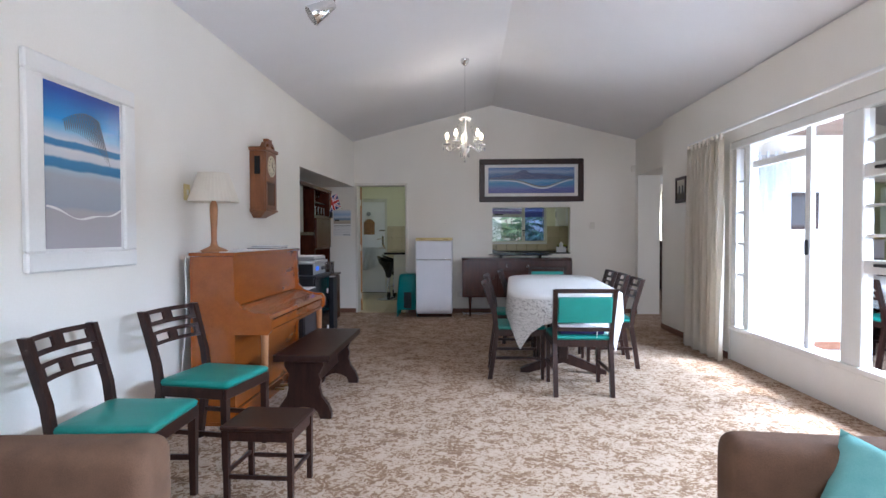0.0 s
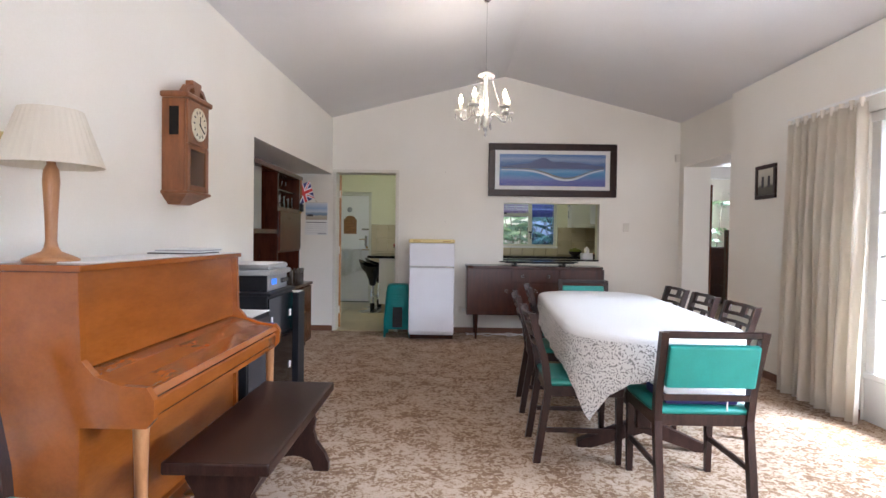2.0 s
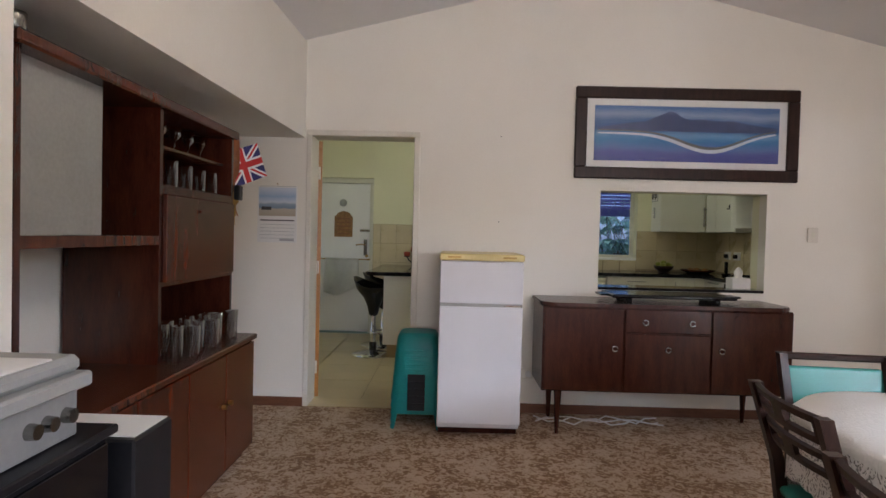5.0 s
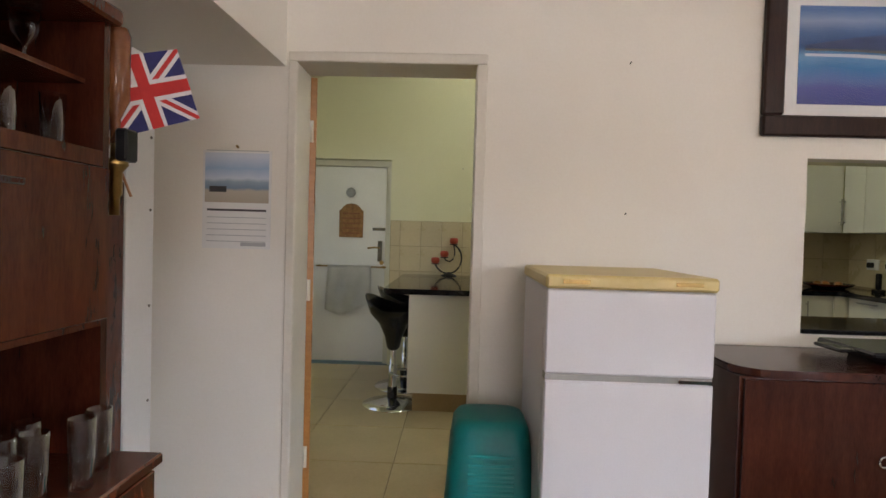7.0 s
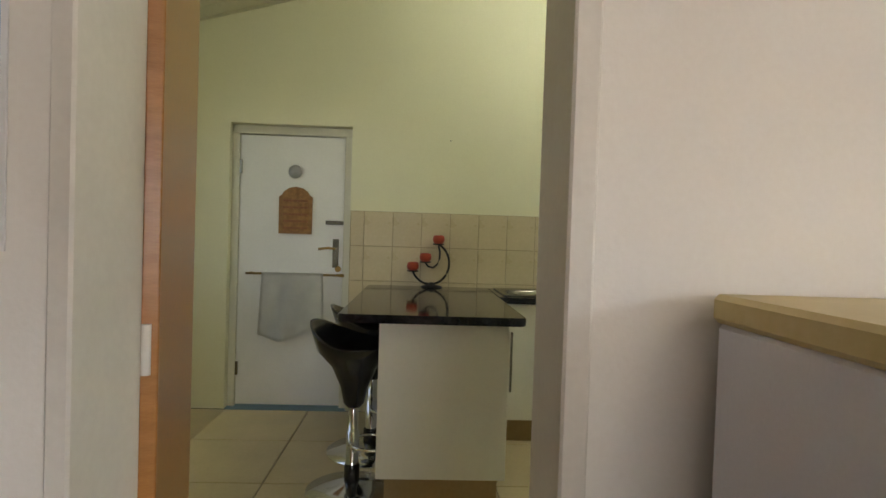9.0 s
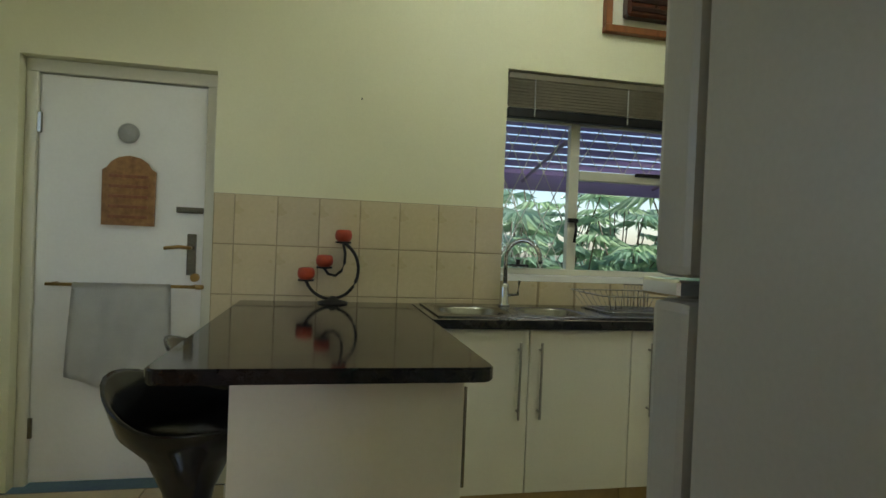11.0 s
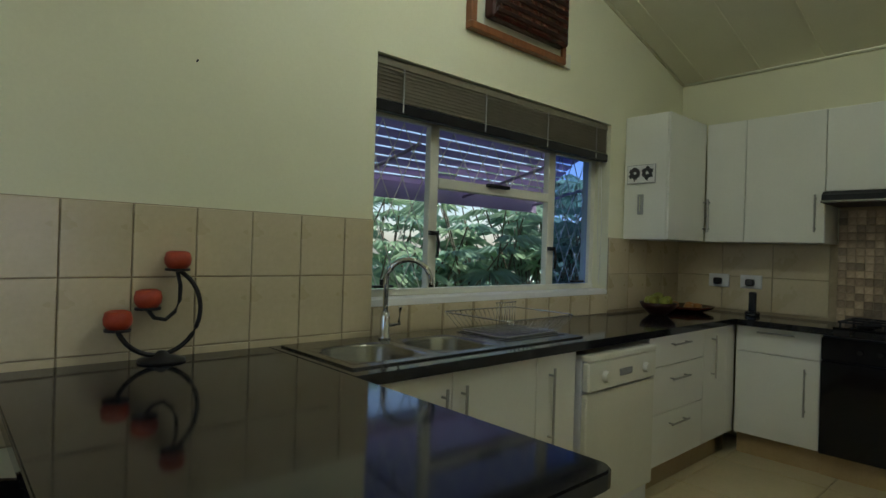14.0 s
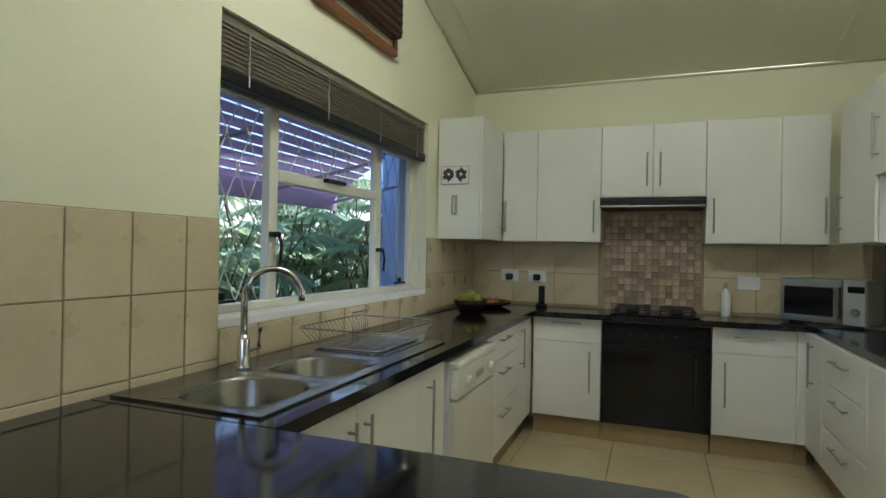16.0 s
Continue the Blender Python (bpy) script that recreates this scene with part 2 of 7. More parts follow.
def carpet_material():
    mt = bpy.data.materials.new("mottled_carpet")
    mt.use_nodes = True
    n, l = mt.node_tree.nodes, mt.node_tree.links
    bs = n["Principled BSDF"]
    tc = n.new("ShaderNodeTexCoord")
    big, mid, fine = n.new("ShaderNodeTexNoise"), n.new("ShaderNodeTexNoise"), n.new("ShaderNodeTexNoise")
    for node, sc, dt in ((big, 5.0, 4), (mid, 26.0, 6), (fine, 190.0, 3)):
        node.inputs["Scale"].default_value, node.inputs["Detail"].default_value = sc, dt
        l.new(tc.outputs["Object"], node.inputs["Vector"])
    mid.inputs["Distortion"].default_value = 1.4
    add = n.new("ShaderNodeMath")
    add.operation = "MULTIPLY_ADD"
    l.new(big.outputs["Fac"], add.inputs[0])
    add.inputs[1].default_value = 0.45
    l.new(mid.outputs["Fac"], add.inputs[2])
    add2 = n.new("ShaderNodeMath")
    add2.operation = "MULTIPLY_ADD"
    l.new(fine.outputs["Fac"], add2.inputs[0])
    add2.inputs[1].default_value = 0.5
    l.new(add.outputs[0], add2.inputs[2])
    rp = n.new("ShaderNodeValToRGB")
    e = rp.color_ramp.elements
    e[0].position, e[0].color = 0.76, (0.170, 0.088, 0.042, 1)
    e[1].position, e[1].color = 1.13, (0.47, 0.345, 0.245, 1)
    m = e.new(0.93)
    m.color = (0.250, 0.141, 0.067, 1)
    sc = n.new("ShaderNodeMath")
    sc.operation = "MULTIPLY"
    sc.inputs[1].default_value = 1.0
    l.new(add2.outputs[0], sc.inputs[0])
    l.new(sc.outputs[0], rp.inputs[0])
    l.new(rp.outputs[0], bs.inputs["Base Color"])
    bs.inputs["Roughness"].default_value = 0.95
    bs.inputs["Sheen Weight"].default_value = 0.03
    bp = n.new("ShaderNodeBump")
    bp.inputs["Strength"].default_value, bp.inputs["Distance"].default_value = 0.6, 0.012
    l.new(add2.outputs[0], bp.inputs["Height"])
    l.new(bp.outputs[0], bs.inputs["Normal"])
    return mt


CARPET = carpet_material()


def lace_material():
    """White cloth with woven figures; the lace has real gaps."""
    mt = bpy.data.materials.new("lace_cloth")
    mt.use_nodes = True
    n, l = mt.node_tree.nodes, mt.node_tree.links
    bs = n["Principled BSDF"]
    bs.inputs["Base Color"].default_value = (0.72, 0.71, 0.69, 1)
    bs.inputs["Roughness"].default_value = 0.85
    tc = n.new("ShaderNodeTexCoord")
    wv, vo = n.new("ShaderNodeTexNoise"), n.new("ShaderNodeTexVoronoi")
    wv.inputs["Scale"].default_value, wv.inputs["Detail"].default_value, wv.inputs["Distortion"].default_value = 9.0, 3, 2.4
    vo.inputs["Scale"].default_value = 95.0
    l.new(tc.outputs["Object"], wv.inputs["Vector"])
    l.new(tc.outputs["Object"], vo.inputs["Vector"])
    figure, hole, both = n.new("ShaderNodeMath"), n.new("ShaderNodeMath"), n.new("ShaderNodeMath")
    figure.operation, figure.inputs[1].default_value = "GREATER_THAN", 0.15
    # ringed flowers over a wandering ground
    fl, rg, sn, jn = n.new("ShaderNodeTexVoronoi"), n.new("ShaderNodeMath"), n.new("ShaderNodeMath"), n.new("ShaderNodeMath")
    fl.inputs["Scale"].default_value = 12.0
    l.new(tc.outputs["Object"], fl.inputs["Vector"])
    rg.operation, rg.inputs[1].default_value = "MULTIPLY", 40.0
    l.new(fl.outputs["Distance"], rg.inputs[0])
    jn.operation, jn.inputs[1].default_value = "MULTIPLY_ADD", 20.0
    l.new(wv.outputs["Fac"], jn.inputs[0])
    l.new(rg.outputs[0], jn.inputs[2])
    sn.operation = "SINE"
    l.new(jn.outputs[0], sn.inputs[0])
    hole.operation, hole.inputs[1].default_value = "LESS_THAN", 0.55
    both.operation = "MULTIPLY"
    l.new(sn.outputs[0], figure.inputs[0])
    l.new(vo.outputs["Distance"], hole.inputs[0])
    l.new(figure.outputs[0], both.inputs[0])
    l.new(hole.outputs[0], both.inputs[1])
    tr, mx = n.new("ShaderNodeBsdfTransparent"), n.new("ShaderNodeMixShader")
    sc = n.new("ShaderNodeMath")
    sp, low, hang = n.new("ShaderNodeSeparateXYZ"), n.new("ShaderNodeMath"), n.new("ShaderNodeMath")
    l.new(tc.outputs["Object"], sp.inputs[0])
    low.operation, low.inputs[1].default_value = "LESS_THAN", -0.035
    l.new(sp.outputs["Z"], low.inputs[0])
    hang.operation = "MULTIPLY"
    l.new(low.outputs[0], hang.inputs[0])
    l.new(both.outputs[0], hang.inputs[1])
    both = hang
    sc.operation, sc.inputs[1].default_value = "MULTIPLY", 0.62
    l.new(both.outputs[0], sc.inputs[0])
    l.new(sc.outputs[0], mx.inputs[0])
    l.new(bs.outputs[0], mx.inputs[1])
    l.new(tr.outputs[0], mx.inputs[2])
    l.new(mx.outputs[0], n["Material Output"].inputs[0])
    bp = n.new("ShaderNodeBump")
    bp.inputs["Strength"].default_value, bp.inputs["Distance"].default_value = 0.22, 0.003
    l.new(sn.outputs[0], bp.inputs["Height"])
    l.new(bp.outputs[0], bs.inputs["Normal"])
    return mt


LACE = lace_material()


def sheer(mt, share, tint):
    """Lets light through a thin cloth."""
    n, l = mt.node_tree.nodes, mt.node_tree.links
    tl, mx = n.new("ShaderNodeBsdfTranslucent"), n.new("ShaderNodeMixShader")
    tl.inputs[0].default_value = (*tint, 1)
    mx.inputs[0].default_value = share
    l.new(n["Principled BSDF"].outputs[0], mx.inputs[1])
    l.new(tl.outputs[0], mx.inputs[2])
    l.new(mx.outputs[0], n["Material Output"].inputs[0])


sheer(CREAMCLOTH, 0.22, (0.80, 0.70, 0.56))
sheer(SHEERCLOTH, 0.5, (0.80, 0.84, 0.90))
sheer(SHADECLOTH, 0.2, (0.75, 0.66, 0.5))
sheer(AWNING, 0.45, (0.56, 0.47, 0.64))
sheer(LEAF, 0.45, (0.36, 0.54, 0.38))
sheer(LEAFY, 0.5, (0.44, 0.60, 0.36))


def picture_material(name, stops, wob=0.06, sc=3.0, axis="Z", lo=0.0, hi=1.0, rough=0.25):
    """Bands of colour from bottom to top with a wavering edge, for a printed seascape."""
    mt = bpy.data.materials.new(name)
    mt.use_nodes = True
    n, l = mt.node_tree.nodes, mt.node_tree.links
    bs = n["Principled BSDF"]
    tc, sp, ns = n.new("ShaderNodeTexCoord"), n.new("ShaderNodeSeparateXYZ"), n.new("ShaderNodeTexNoise")
    l.new(tc.outputs["Object"], sp.inputs[0])
    l.new(tc.outputs["Object"], ns.inputs["Vector"])
    ns.inputs["Scale"].default_value, ns.inputs["Detail"].default_value = sc, 6
    mr = n.new("ShaderNodeMapRange")
    mr.inputs["From Min"].default_value, mr.inputs["From Max"].default_value = lo, hi
    l.new(sp.outputs[axis], mr.inputs["Value"])
    ad = n.new("ShaderNodeMath")
    ad.operation = "MULTIPLY_ADD"
    l.new(ns.outputs["Fac"], ad.inputs[0])
    ad.inputs[1].default_value = wob
    l.new(mr.outputs[0], ad.inputs[2])
    rp = n.new("ShaderNodeValToRGB")
    e = rp.color_ramp.elements
    e[0].position, e[0].color = stops[0][0], (*stops[0][1], 1)
    e[1].position, e[1].color = stops[-1][0], (*stops[-1][1], 1)
    for p, c in stops[1:-1]:
        e.new(p).color = (*c, 1)
    l.new(ad.outputs[0], rp.inputs[0])
    l.new(rp.outputs[0], bs.inputs["Base Color"])
    bs.inputs["Roughness"].default_value = rough
    return mt


# ---- building helpers ----


def box(bm, x0, x1, y0, y1, z0, z1, bevel=0.0, seg=1):
    r = bmesh.ops.create_cube(bm, size=1)
    vs = r["verts"]
    bmesh.ops.transform(bm, matrix=Matrix.Translation(((x0 + x1) / 2, (y0 + y1) / 2, (z0 + z1) / 2)) @ Matrix.Diagonal((abs(x1 - x0), abs(y1 - y0), abs(z1 - z0), 1)), verts=vs)
    if bevel:
        es = list({e for v in vs for e in v.link_edges})
        bmesh.ops.bevel(bm, geom=es, offset=bevel, segments=seg, profile=0.6, affect="EDGES")
    return bm


def B(*a, bevel=0.0, seg=1):
    return box(bmesh.new(), *a, bevel=bevel, seg=seg)


def cyl(bm, p, q, r0, r1=None, n=12):
    p, q = Vector(p), Vector(q)
    r1 = r0 if r1 is None else r1
    m = Matrix.Translation((p + q) / 2) @ (q - p).to_track_quat("Z", "Y").to_matrix().to_4x4()
    bmesh.ops.create_cone(bm, cap_ends=True, segments=n, radius1=r0, radius2=r1, depth=(q - p).length, matrix=m)
    return bm


def C(p, q, r0, r1=None, n=12):
    return cyl(bmesh.new(), p, q, r0, r1, n)


def lathe(profile, n=20, bm=None, at=(0, 0, 0)):
    """A turned shape from (radius, height) pairs."""
    bm = bm or bmesh.new()
    rings = []
    for r, z in profile:
        rings.append([bm.verts.new((at[0] + max(r, 0.0005) * math.cos(2 * math.pi * i / n), at[1] + max(r, 0.0005) * math.sin(2 * math.pi * i / n), at[2] + z)) for i in range(n)])
    for a, b in zip(rings, rings[1:]):
        for i in range(n):
            f = bm.faces.new((a[i], a[(i + 1) % n], b[(i + 1) % n], b[i]))
            f.smooth = True
    return bm


def tube(points, r, n=8, bm=None):
    """A round bar along a line of points."""
    bm = bm or bmesh.new()
    pts = [Vector(p) for p in points]
    rings = []
    for i, p in enumerate(pts):
        d = (pts[min(i + 1, len(pts) - 1)] - pts[max(i - 1, 0)]).normalized()
        ref = Vector((0, 0, 1)) if abs(d.z) < 0.9 else Vector((1, 0, 0))
        u = d.cross(ref).normalized()
        w = d.cross(u)
        rings.append([bm.verts.new(p + r * (u * math.cos(2 * math.pi * k / n) + w * math.sin(2 * math.pi * k / n))) for k in range(n)])
    for a, b in zip(rings, rings[1:]):
        for k in range(n):
            bm.faces.new((a[k], a[(k + 1) % n], b[(k + 1) % n], b[k])).smooth = True
    bm.faces.new(rings[0])
    bm.faces.new(rings[-1][::-1])
    return bm


def prism(poly, axis, a, b, bm=None):
    """A flat outline pushed from a to b along an axis. The outline lies in the two other axes, in order."""
    bm = bm or bmesh.new()

    def at(p, v):
        q = list(p)
        q.insert("xyz".index(axis), v)
        return q
    lo, hi = [bm.verts.new(at(p, a)) for p in poly], [bm.verts.new(at(p, b)) for p in poly]
    bm.faces.new(lo)
    bm.faces.new(hi[::-1])
    for i in range(len(poly)):
        j = (i + 1) % len(poly)
        bm.faces.new((lo[i], hi[i], hi[j], lo[j]))
    bmesh.ops.recalc_face_normals(bm, faces=bm.faces)
    return bm


def sheet(axis, v, a0, a1, b0, b1, bm=None):
    """One flat pane across an axis."""
    bm = bm or bmesh.new()
    ring = []
    for p in ((a0, b0), (a1, b0), (a1, b1), (a0, b1)):
        q = list(p)
        q.insert("xyz".index(axis), v)
        ring.append(bm.verts.new(q))
    bm.faces.new(ring)
    return bm


def mesh_of(name, bm, mt):
    me = bpy.data.meshes.new(name)
    bmesh.ops.recalc_face_normals(bm, faces=bm.faces)
    bm.to_mesh(me)
    bm.free()
    me.materials.append(mt)
    return me


def part(name, bm, mt, parent=None, label=""):
    ob = new(name, mesh_of(name, bm, mt))
    ob.parent = parent
    return tagged(ob, label)


def setting(name, bm, mt, label=""):
    return tagged(part(name, bm, mt), label or name.replace("_", " "), kind="structure")


def thing(name, label, category, at=(0, 0, 0), turn=0, group=""):
    ob = new(name)
    ob.empty_display_size = 0.1
    ob.matrix_world = pose(*at, 0, 0, turn)
    return tagged(ob, label, category, group)


def soft(bm, rounds=1):
    for f in bm.faces:
        f.smooth = True
    return bm


def wall_boxes(axis, f0, f1, a0, a1, z0, z1, holes=()):
    """A wall along an axis between f0 and f1 thick, with openings (from, to, bottom, top)."""
    bm = bmesh.new()
    cuts = sorted({a0, a1, *[h[0] for h in holes], *[h[1] for h in holes]})
    for u, v in zip(cuts, cuts[1:]):
        spans, z = [], z0
        for h in sorted((h for h in holes if h[0] <= u and h[1] >= v), key=lambda h: h[2]):
            spans.append((z, h[2]))
            z = h[3]
        spans.append((z, z1))
        for lo, hi in spans:
            if hi - lo > 1e-4:
                box(bm, *((u, v, f0, f1) if axis == "x" else (f0, f1, u, v)), lo, hi)
    return bm


# ---- lounge: walls, ceiling, floor ----
EAVE, RIDGE_X, RIDGE_Z = 2.76, 0.80, 3.33
setting("floor", B(-2.05, 3.08, -4.0, 7.335, -0.12, 0.0), CARPET, "mottled beige and brown wool carpet")
setting("wall_west", wall_boxes("y", -1.66, -1.51, -4.0, 4.6, 0, EAVE), PLASTER, "cream plaster wall")
bm = wall_boxes("y", -2.2, -2.05, 4.6, 7.335, 0, 2.04)
box(bm, -2.2, -1.66, 4.48, 4.6, 0, 2.04)
prism([(-2.2, 4.6), (-1.51, 4.6), (-1.425, 7.335), (-2.2, 7.335)], "z", 2.04, EAVE, bm)
setting("wall_alcove", bm, PLASTER, "cream plaster alcove with a low soffit")
DOOR, HATCH = (-1.41, -0.556, 0.0, 2.1), (0.81, 2.054, 0.95, 1.697)
bm = wall_boxes("x", 7.335, 7.435, -2.2, 3.4, 0, EAVE, (DOOR, HATCH))
prism([(-1.51, EAVE), (3.4, EAVE), (3.08, EAVE + 0.004), (RIDGE_X, RIDGE_Z + 0.02)], "y", 7.335, 7.435, bm)
setting("wall_north", bm, PLASTER, "cream plaster gable wall with a serving hatch")
# the opening in this wall is made up, to hold the fill light
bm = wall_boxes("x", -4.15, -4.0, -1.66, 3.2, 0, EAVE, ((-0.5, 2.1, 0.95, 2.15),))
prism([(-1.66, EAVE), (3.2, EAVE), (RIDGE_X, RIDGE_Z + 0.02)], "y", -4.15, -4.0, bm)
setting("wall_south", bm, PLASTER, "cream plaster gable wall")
setting("wall_east", wall_boxes("y", 3.0, 3.2, -4.0, 5.86, 0, EAVE, ((-2.2, 3.95, 0.0, 2.15),)), PLASTER, "cream plaster wall with tall garden windows")
setting("wall_passage", wall_boxes("y", 3.08, 3.42, 5.86, 7.335, 0, EAVE, ((5.86, 7.2, 0.0, 2.18),)), PLASTER, "cream plaster wall over an open passage")
for k, (xa, za, xb, zb) in enumerate(((-1.7, EAVE - 0.05, RIDGE_X, RIDGE_Z), (RIDGE_X, RIDGE_Z, 3.3, EAVE - 0.055))):
    setting("ceiling", prism([(xa, za), (xb, zb), (xb, zb + 0.12), (xa, za + 0.12)], "y", -4.15, 7.335), CEILING, "pale lilac-white sloping plaster ceiling")
bm = bmesh.new()
box(bm, -2.05, -1.41, 7.317, 7.333, 0, 0.07, bevel=0.004)
box(bm, -0.554, 3.07, 7.317, 7.333, 0, 0.07, bevel=0.004)
box(bm, -1.508, -1.494, -4.0, 4.6, 0, 0.07, bevel=0.004)
box(bm, 2.984, 2.998, 3.95, 5.86, 0, 0.07, bevel=0.004)
box(bm, 3.062, 3.078, 7.2, 7.316, 0, 0.07, bevel=0.004)
setting("baseboard", bm, SKIRT, "narrow brown wooden skirting")

# door frame of the kitchen door, with the door leaf swung into the kitchen
door = tagged(thing("door_1", "white steel-framed doorway with a brown flush door standing open", "door"), kind="structure")
bm = bmesh.new()
for x0, x1 in ((-1.412, -1.372), (-0.60, -0.554)):
    box(bm, x0, x1, 7.322, 7.55, 0, 2.06, bevel=0.005)
part("door_frame", bm, OFFWHITE, door)
part("door_head", B(-1.412, -0.554, 7.322, 7.55, 2.06, 2.105, bevel=0.005), OFFWHITE, door)
leaf = part("door_leaf", B(-0.04, 0.0, 0.0, 0.79, 0.01, 2.055, bevel=0.003), YELLOWWOOD, door, "brown varnished edge of an open door")
leaf.matrix_basis = pose(-1.345, 7.562, 0, 0, 0, 17)
part("threshold", B(-1.372, -0.60, 7.335, 7.535, -0.02, 0.004), FLOORTILE, door)
for z in (0.25, 1.05, 1.80):
    part("hinge", C((-1.365, 7.552, z - 0.05), (-1.365, 7.552, z + 0.05), 0.009), OFFWHITE, door)

# ---- lounge: garden windows ----
win = tagged(thing("window_1", "tall white-painted timber garden windows with a low panel below", "window"), kind="structure")
WX0, WX1 = 3.02, 3.10
for y0, y1 in ((3.86, 3.95), (3.60, 3.69), (2.10, 2.31), (0.55, 0.72), (-0.95, -0.8), (-2.2, -2.1)):
    part("post", B(WX0, WX1, y0, y1, 0.33, 2.08, bevel=0.006), WHITE, win)
part("panel", B(WX0 - 0.005, WX1, -2.2, 3.95, 0.0, 0.30, bevel=0.004), WHITE, win)
part("window_sill", B(WX0 - 0.02, WX1 + 0.06, -2.2, 3.95, 0.30, 0.345, bevel=0.006), WHITE, win)
part("head", B(WX0 - 0.01, WX1, -2.2, 3.95, 2.08, 2.148, bevel=0.004), WHITE, win)
part("sliding_sash", B(3.05, 3.09, 2.72, 2.79, 0.345, 2.08, bevel=0.005), WHITE, win)
part("sliding_rail", B(3.05, 3.09, 2.79, 3.60, 1.86, 1.92, bevel=0.005), WHITE, win)
for z in (0.98, 1.62):
    part("rail", B(3.03, 3.09, 0.72, 2.10, z, z + 0.09, bevel=0.005), WHITE, win)
for z in (1.22, 1.42, 1.86):
    part("glazing_bar", B(3.045, 3.075, 0.72, 2.10, z, z + 0.02, bevel=0.003), WHITE, win)
for z in (0.85, 1.15, 1.45, 1.75):
    part("louvre_bar", B(3.045, 3.075, 3.69, 3.86, z, z + 0.02, bevel=0.003), WHITE, win)
for y0, y1 in ((3.69, 3.86), (2.31, 3.60), (0.72, 2.10), (-0.8, 0.55), (-2.1, -0.95)):
    pn = part("pane", sheet("x", 3.06, y0, y1, 0.345, 2.08), PANE, win)
    pn.visible_shadow = False
part("latch", B(3.035, 3.05, 2.735, 2.775, 1.08, 1.2, bevel=0.005), BLACK, win)
for z in (1.03, 1.66):
    part("stay", B(2.985, 3.03, 1.80, 1.95, z, z + 0.02, bevel=0.004), IRON, win)

# unseen window, added round the south fill light
win = tagged(thing("window_3", "unseen white-painted timber window with three panes, added for the south fill lamp", "window"), kind="structure")
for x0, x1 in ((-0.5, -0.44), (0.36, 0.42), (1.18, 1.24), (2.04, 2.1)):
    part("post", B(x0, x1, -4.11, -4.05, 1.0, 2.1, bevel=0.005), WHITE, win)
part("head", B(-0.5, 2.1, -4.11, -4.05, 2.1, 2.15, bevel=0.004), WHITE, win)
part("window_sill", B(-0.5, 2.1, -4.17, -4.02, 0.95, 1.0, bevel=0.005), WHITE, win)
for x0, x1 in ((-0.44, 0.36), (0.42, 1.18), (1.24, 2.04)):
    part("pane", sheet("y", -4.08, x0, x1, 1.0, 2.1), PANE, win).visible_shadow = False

# veranda and garden outside
ground = setting("ground", B(-60, 60, -60, 60, -0.30, -0.14), SOIL, "shaded garden ground")
setting("pavement", B(3.2, 6.0, -4.5, 5.7, -0.14, -0.02), PATIO, "pale paved veranda floor")
bm = bmesh.new()
for k in range(26):
    box(bm, 3.2, 3.8 if k < 19 else 4.15, -4.4 + k * 0.38, -4.4 + k * 0.38 + 0.36, 2.32, 2.345, bevel=0.004)
setting("veranda_roof", bm, VROOF, "brown boarded veranda roof")
bm = B(3.72, 3.80, -4.4, 2.8, 2.2, 2.319, bevel=0.01)
box(bm, 3.2, 5.9, 2.9, 3.0, 2.2, 2.319, bevel=0.01)
for x, y in ((3.72, -3.5), (3.72, -0.9), (5.86, 2.9)):
    box(bm, x, x + 0.08, y, y + 0.1, -0.02, 2.2, bevel=0.01)
setting("veranda_frame", bm, WHITE, "white-painted veranda beam and posts")
# roof extension added to keep sun and lamp off the end wall
bm = bmesh.new()
for k in range(5):
    box(bm, 4.152, 6.0, 2.82 + k * 0.38, 2.82 + k * 0.38 + 0.36, 2.32, 2.345, bevel=0.004)
setting("veranda_roof", bm, VROOF, "brown boarded roof added over the end bay to shade the veranda's end wall")
setting("wall_veranda_end", B(3.2, 6.0, 4.55, 4.71, -0.02, 2.32), PLASTER, "pale plaster wall closing the veranda")
setting("baseboard", B(3.2, 6.0, 4.534, 4.548, -0.018, 0.07, bevel=0.004), SKIRT, "narrow brown wooden skirting")
vp = thing("veranda_picture", "dark framed picture on the veranda's end wall", "picture", (4.05, 4.55, 1.50))
bm = bmesh.new()
for a, b, c, d in ((-0.17, 0.17, 0.16, 0.20), (-0.17, 0.17, -0.20, -0.16), (-0.17, -0.13, -0.16, 0.16), (0.13, 0.17, -0.16, 0.16)):
    box(bm, a, b, -0.024, -0.001, c, d, bevel=0.004)
part("frame", bm, DARKWOOD, vp)
part("print", B(-0.13, 0.13, -0.012, -0.001, -0.16, 0.16), DARKPRINT, vp)

# ---- kitchen: walls, ceiling, floor ----
KR_X, KR_Z, KE = 0.28, 3.56, 2.78
KW = (0.164, 2.142, 1.09, 2.234)
BD = (-2.215, -1.343, 0.0, 2.065)
bm = wall_boxes("x", 7.435, 7.535, -2.65, 3.2, 0, KE, (DOOR, HATCH))
prism([(-2.65, KE), (3.2, KE), (KR_X, KR_Z + 0.02)], "y", 7.437, 7.535, bm)
setting("wall_kitchen_south", bm, KPLASTER, "pale yellow kitchen wall")
bm = wall_boxes("x", 10.54, 10.76, -2.80, 3.35, 0, KE, (BD, KW))
prism([(-2.8, KE), (3.35, KE), (KR_X, KR_Z + 0.02)], "y", 10.54, 10.76, bm)
setting("wall_kitchen_north", bm, KPLASTER, "pale yellow kitchen gable wall")
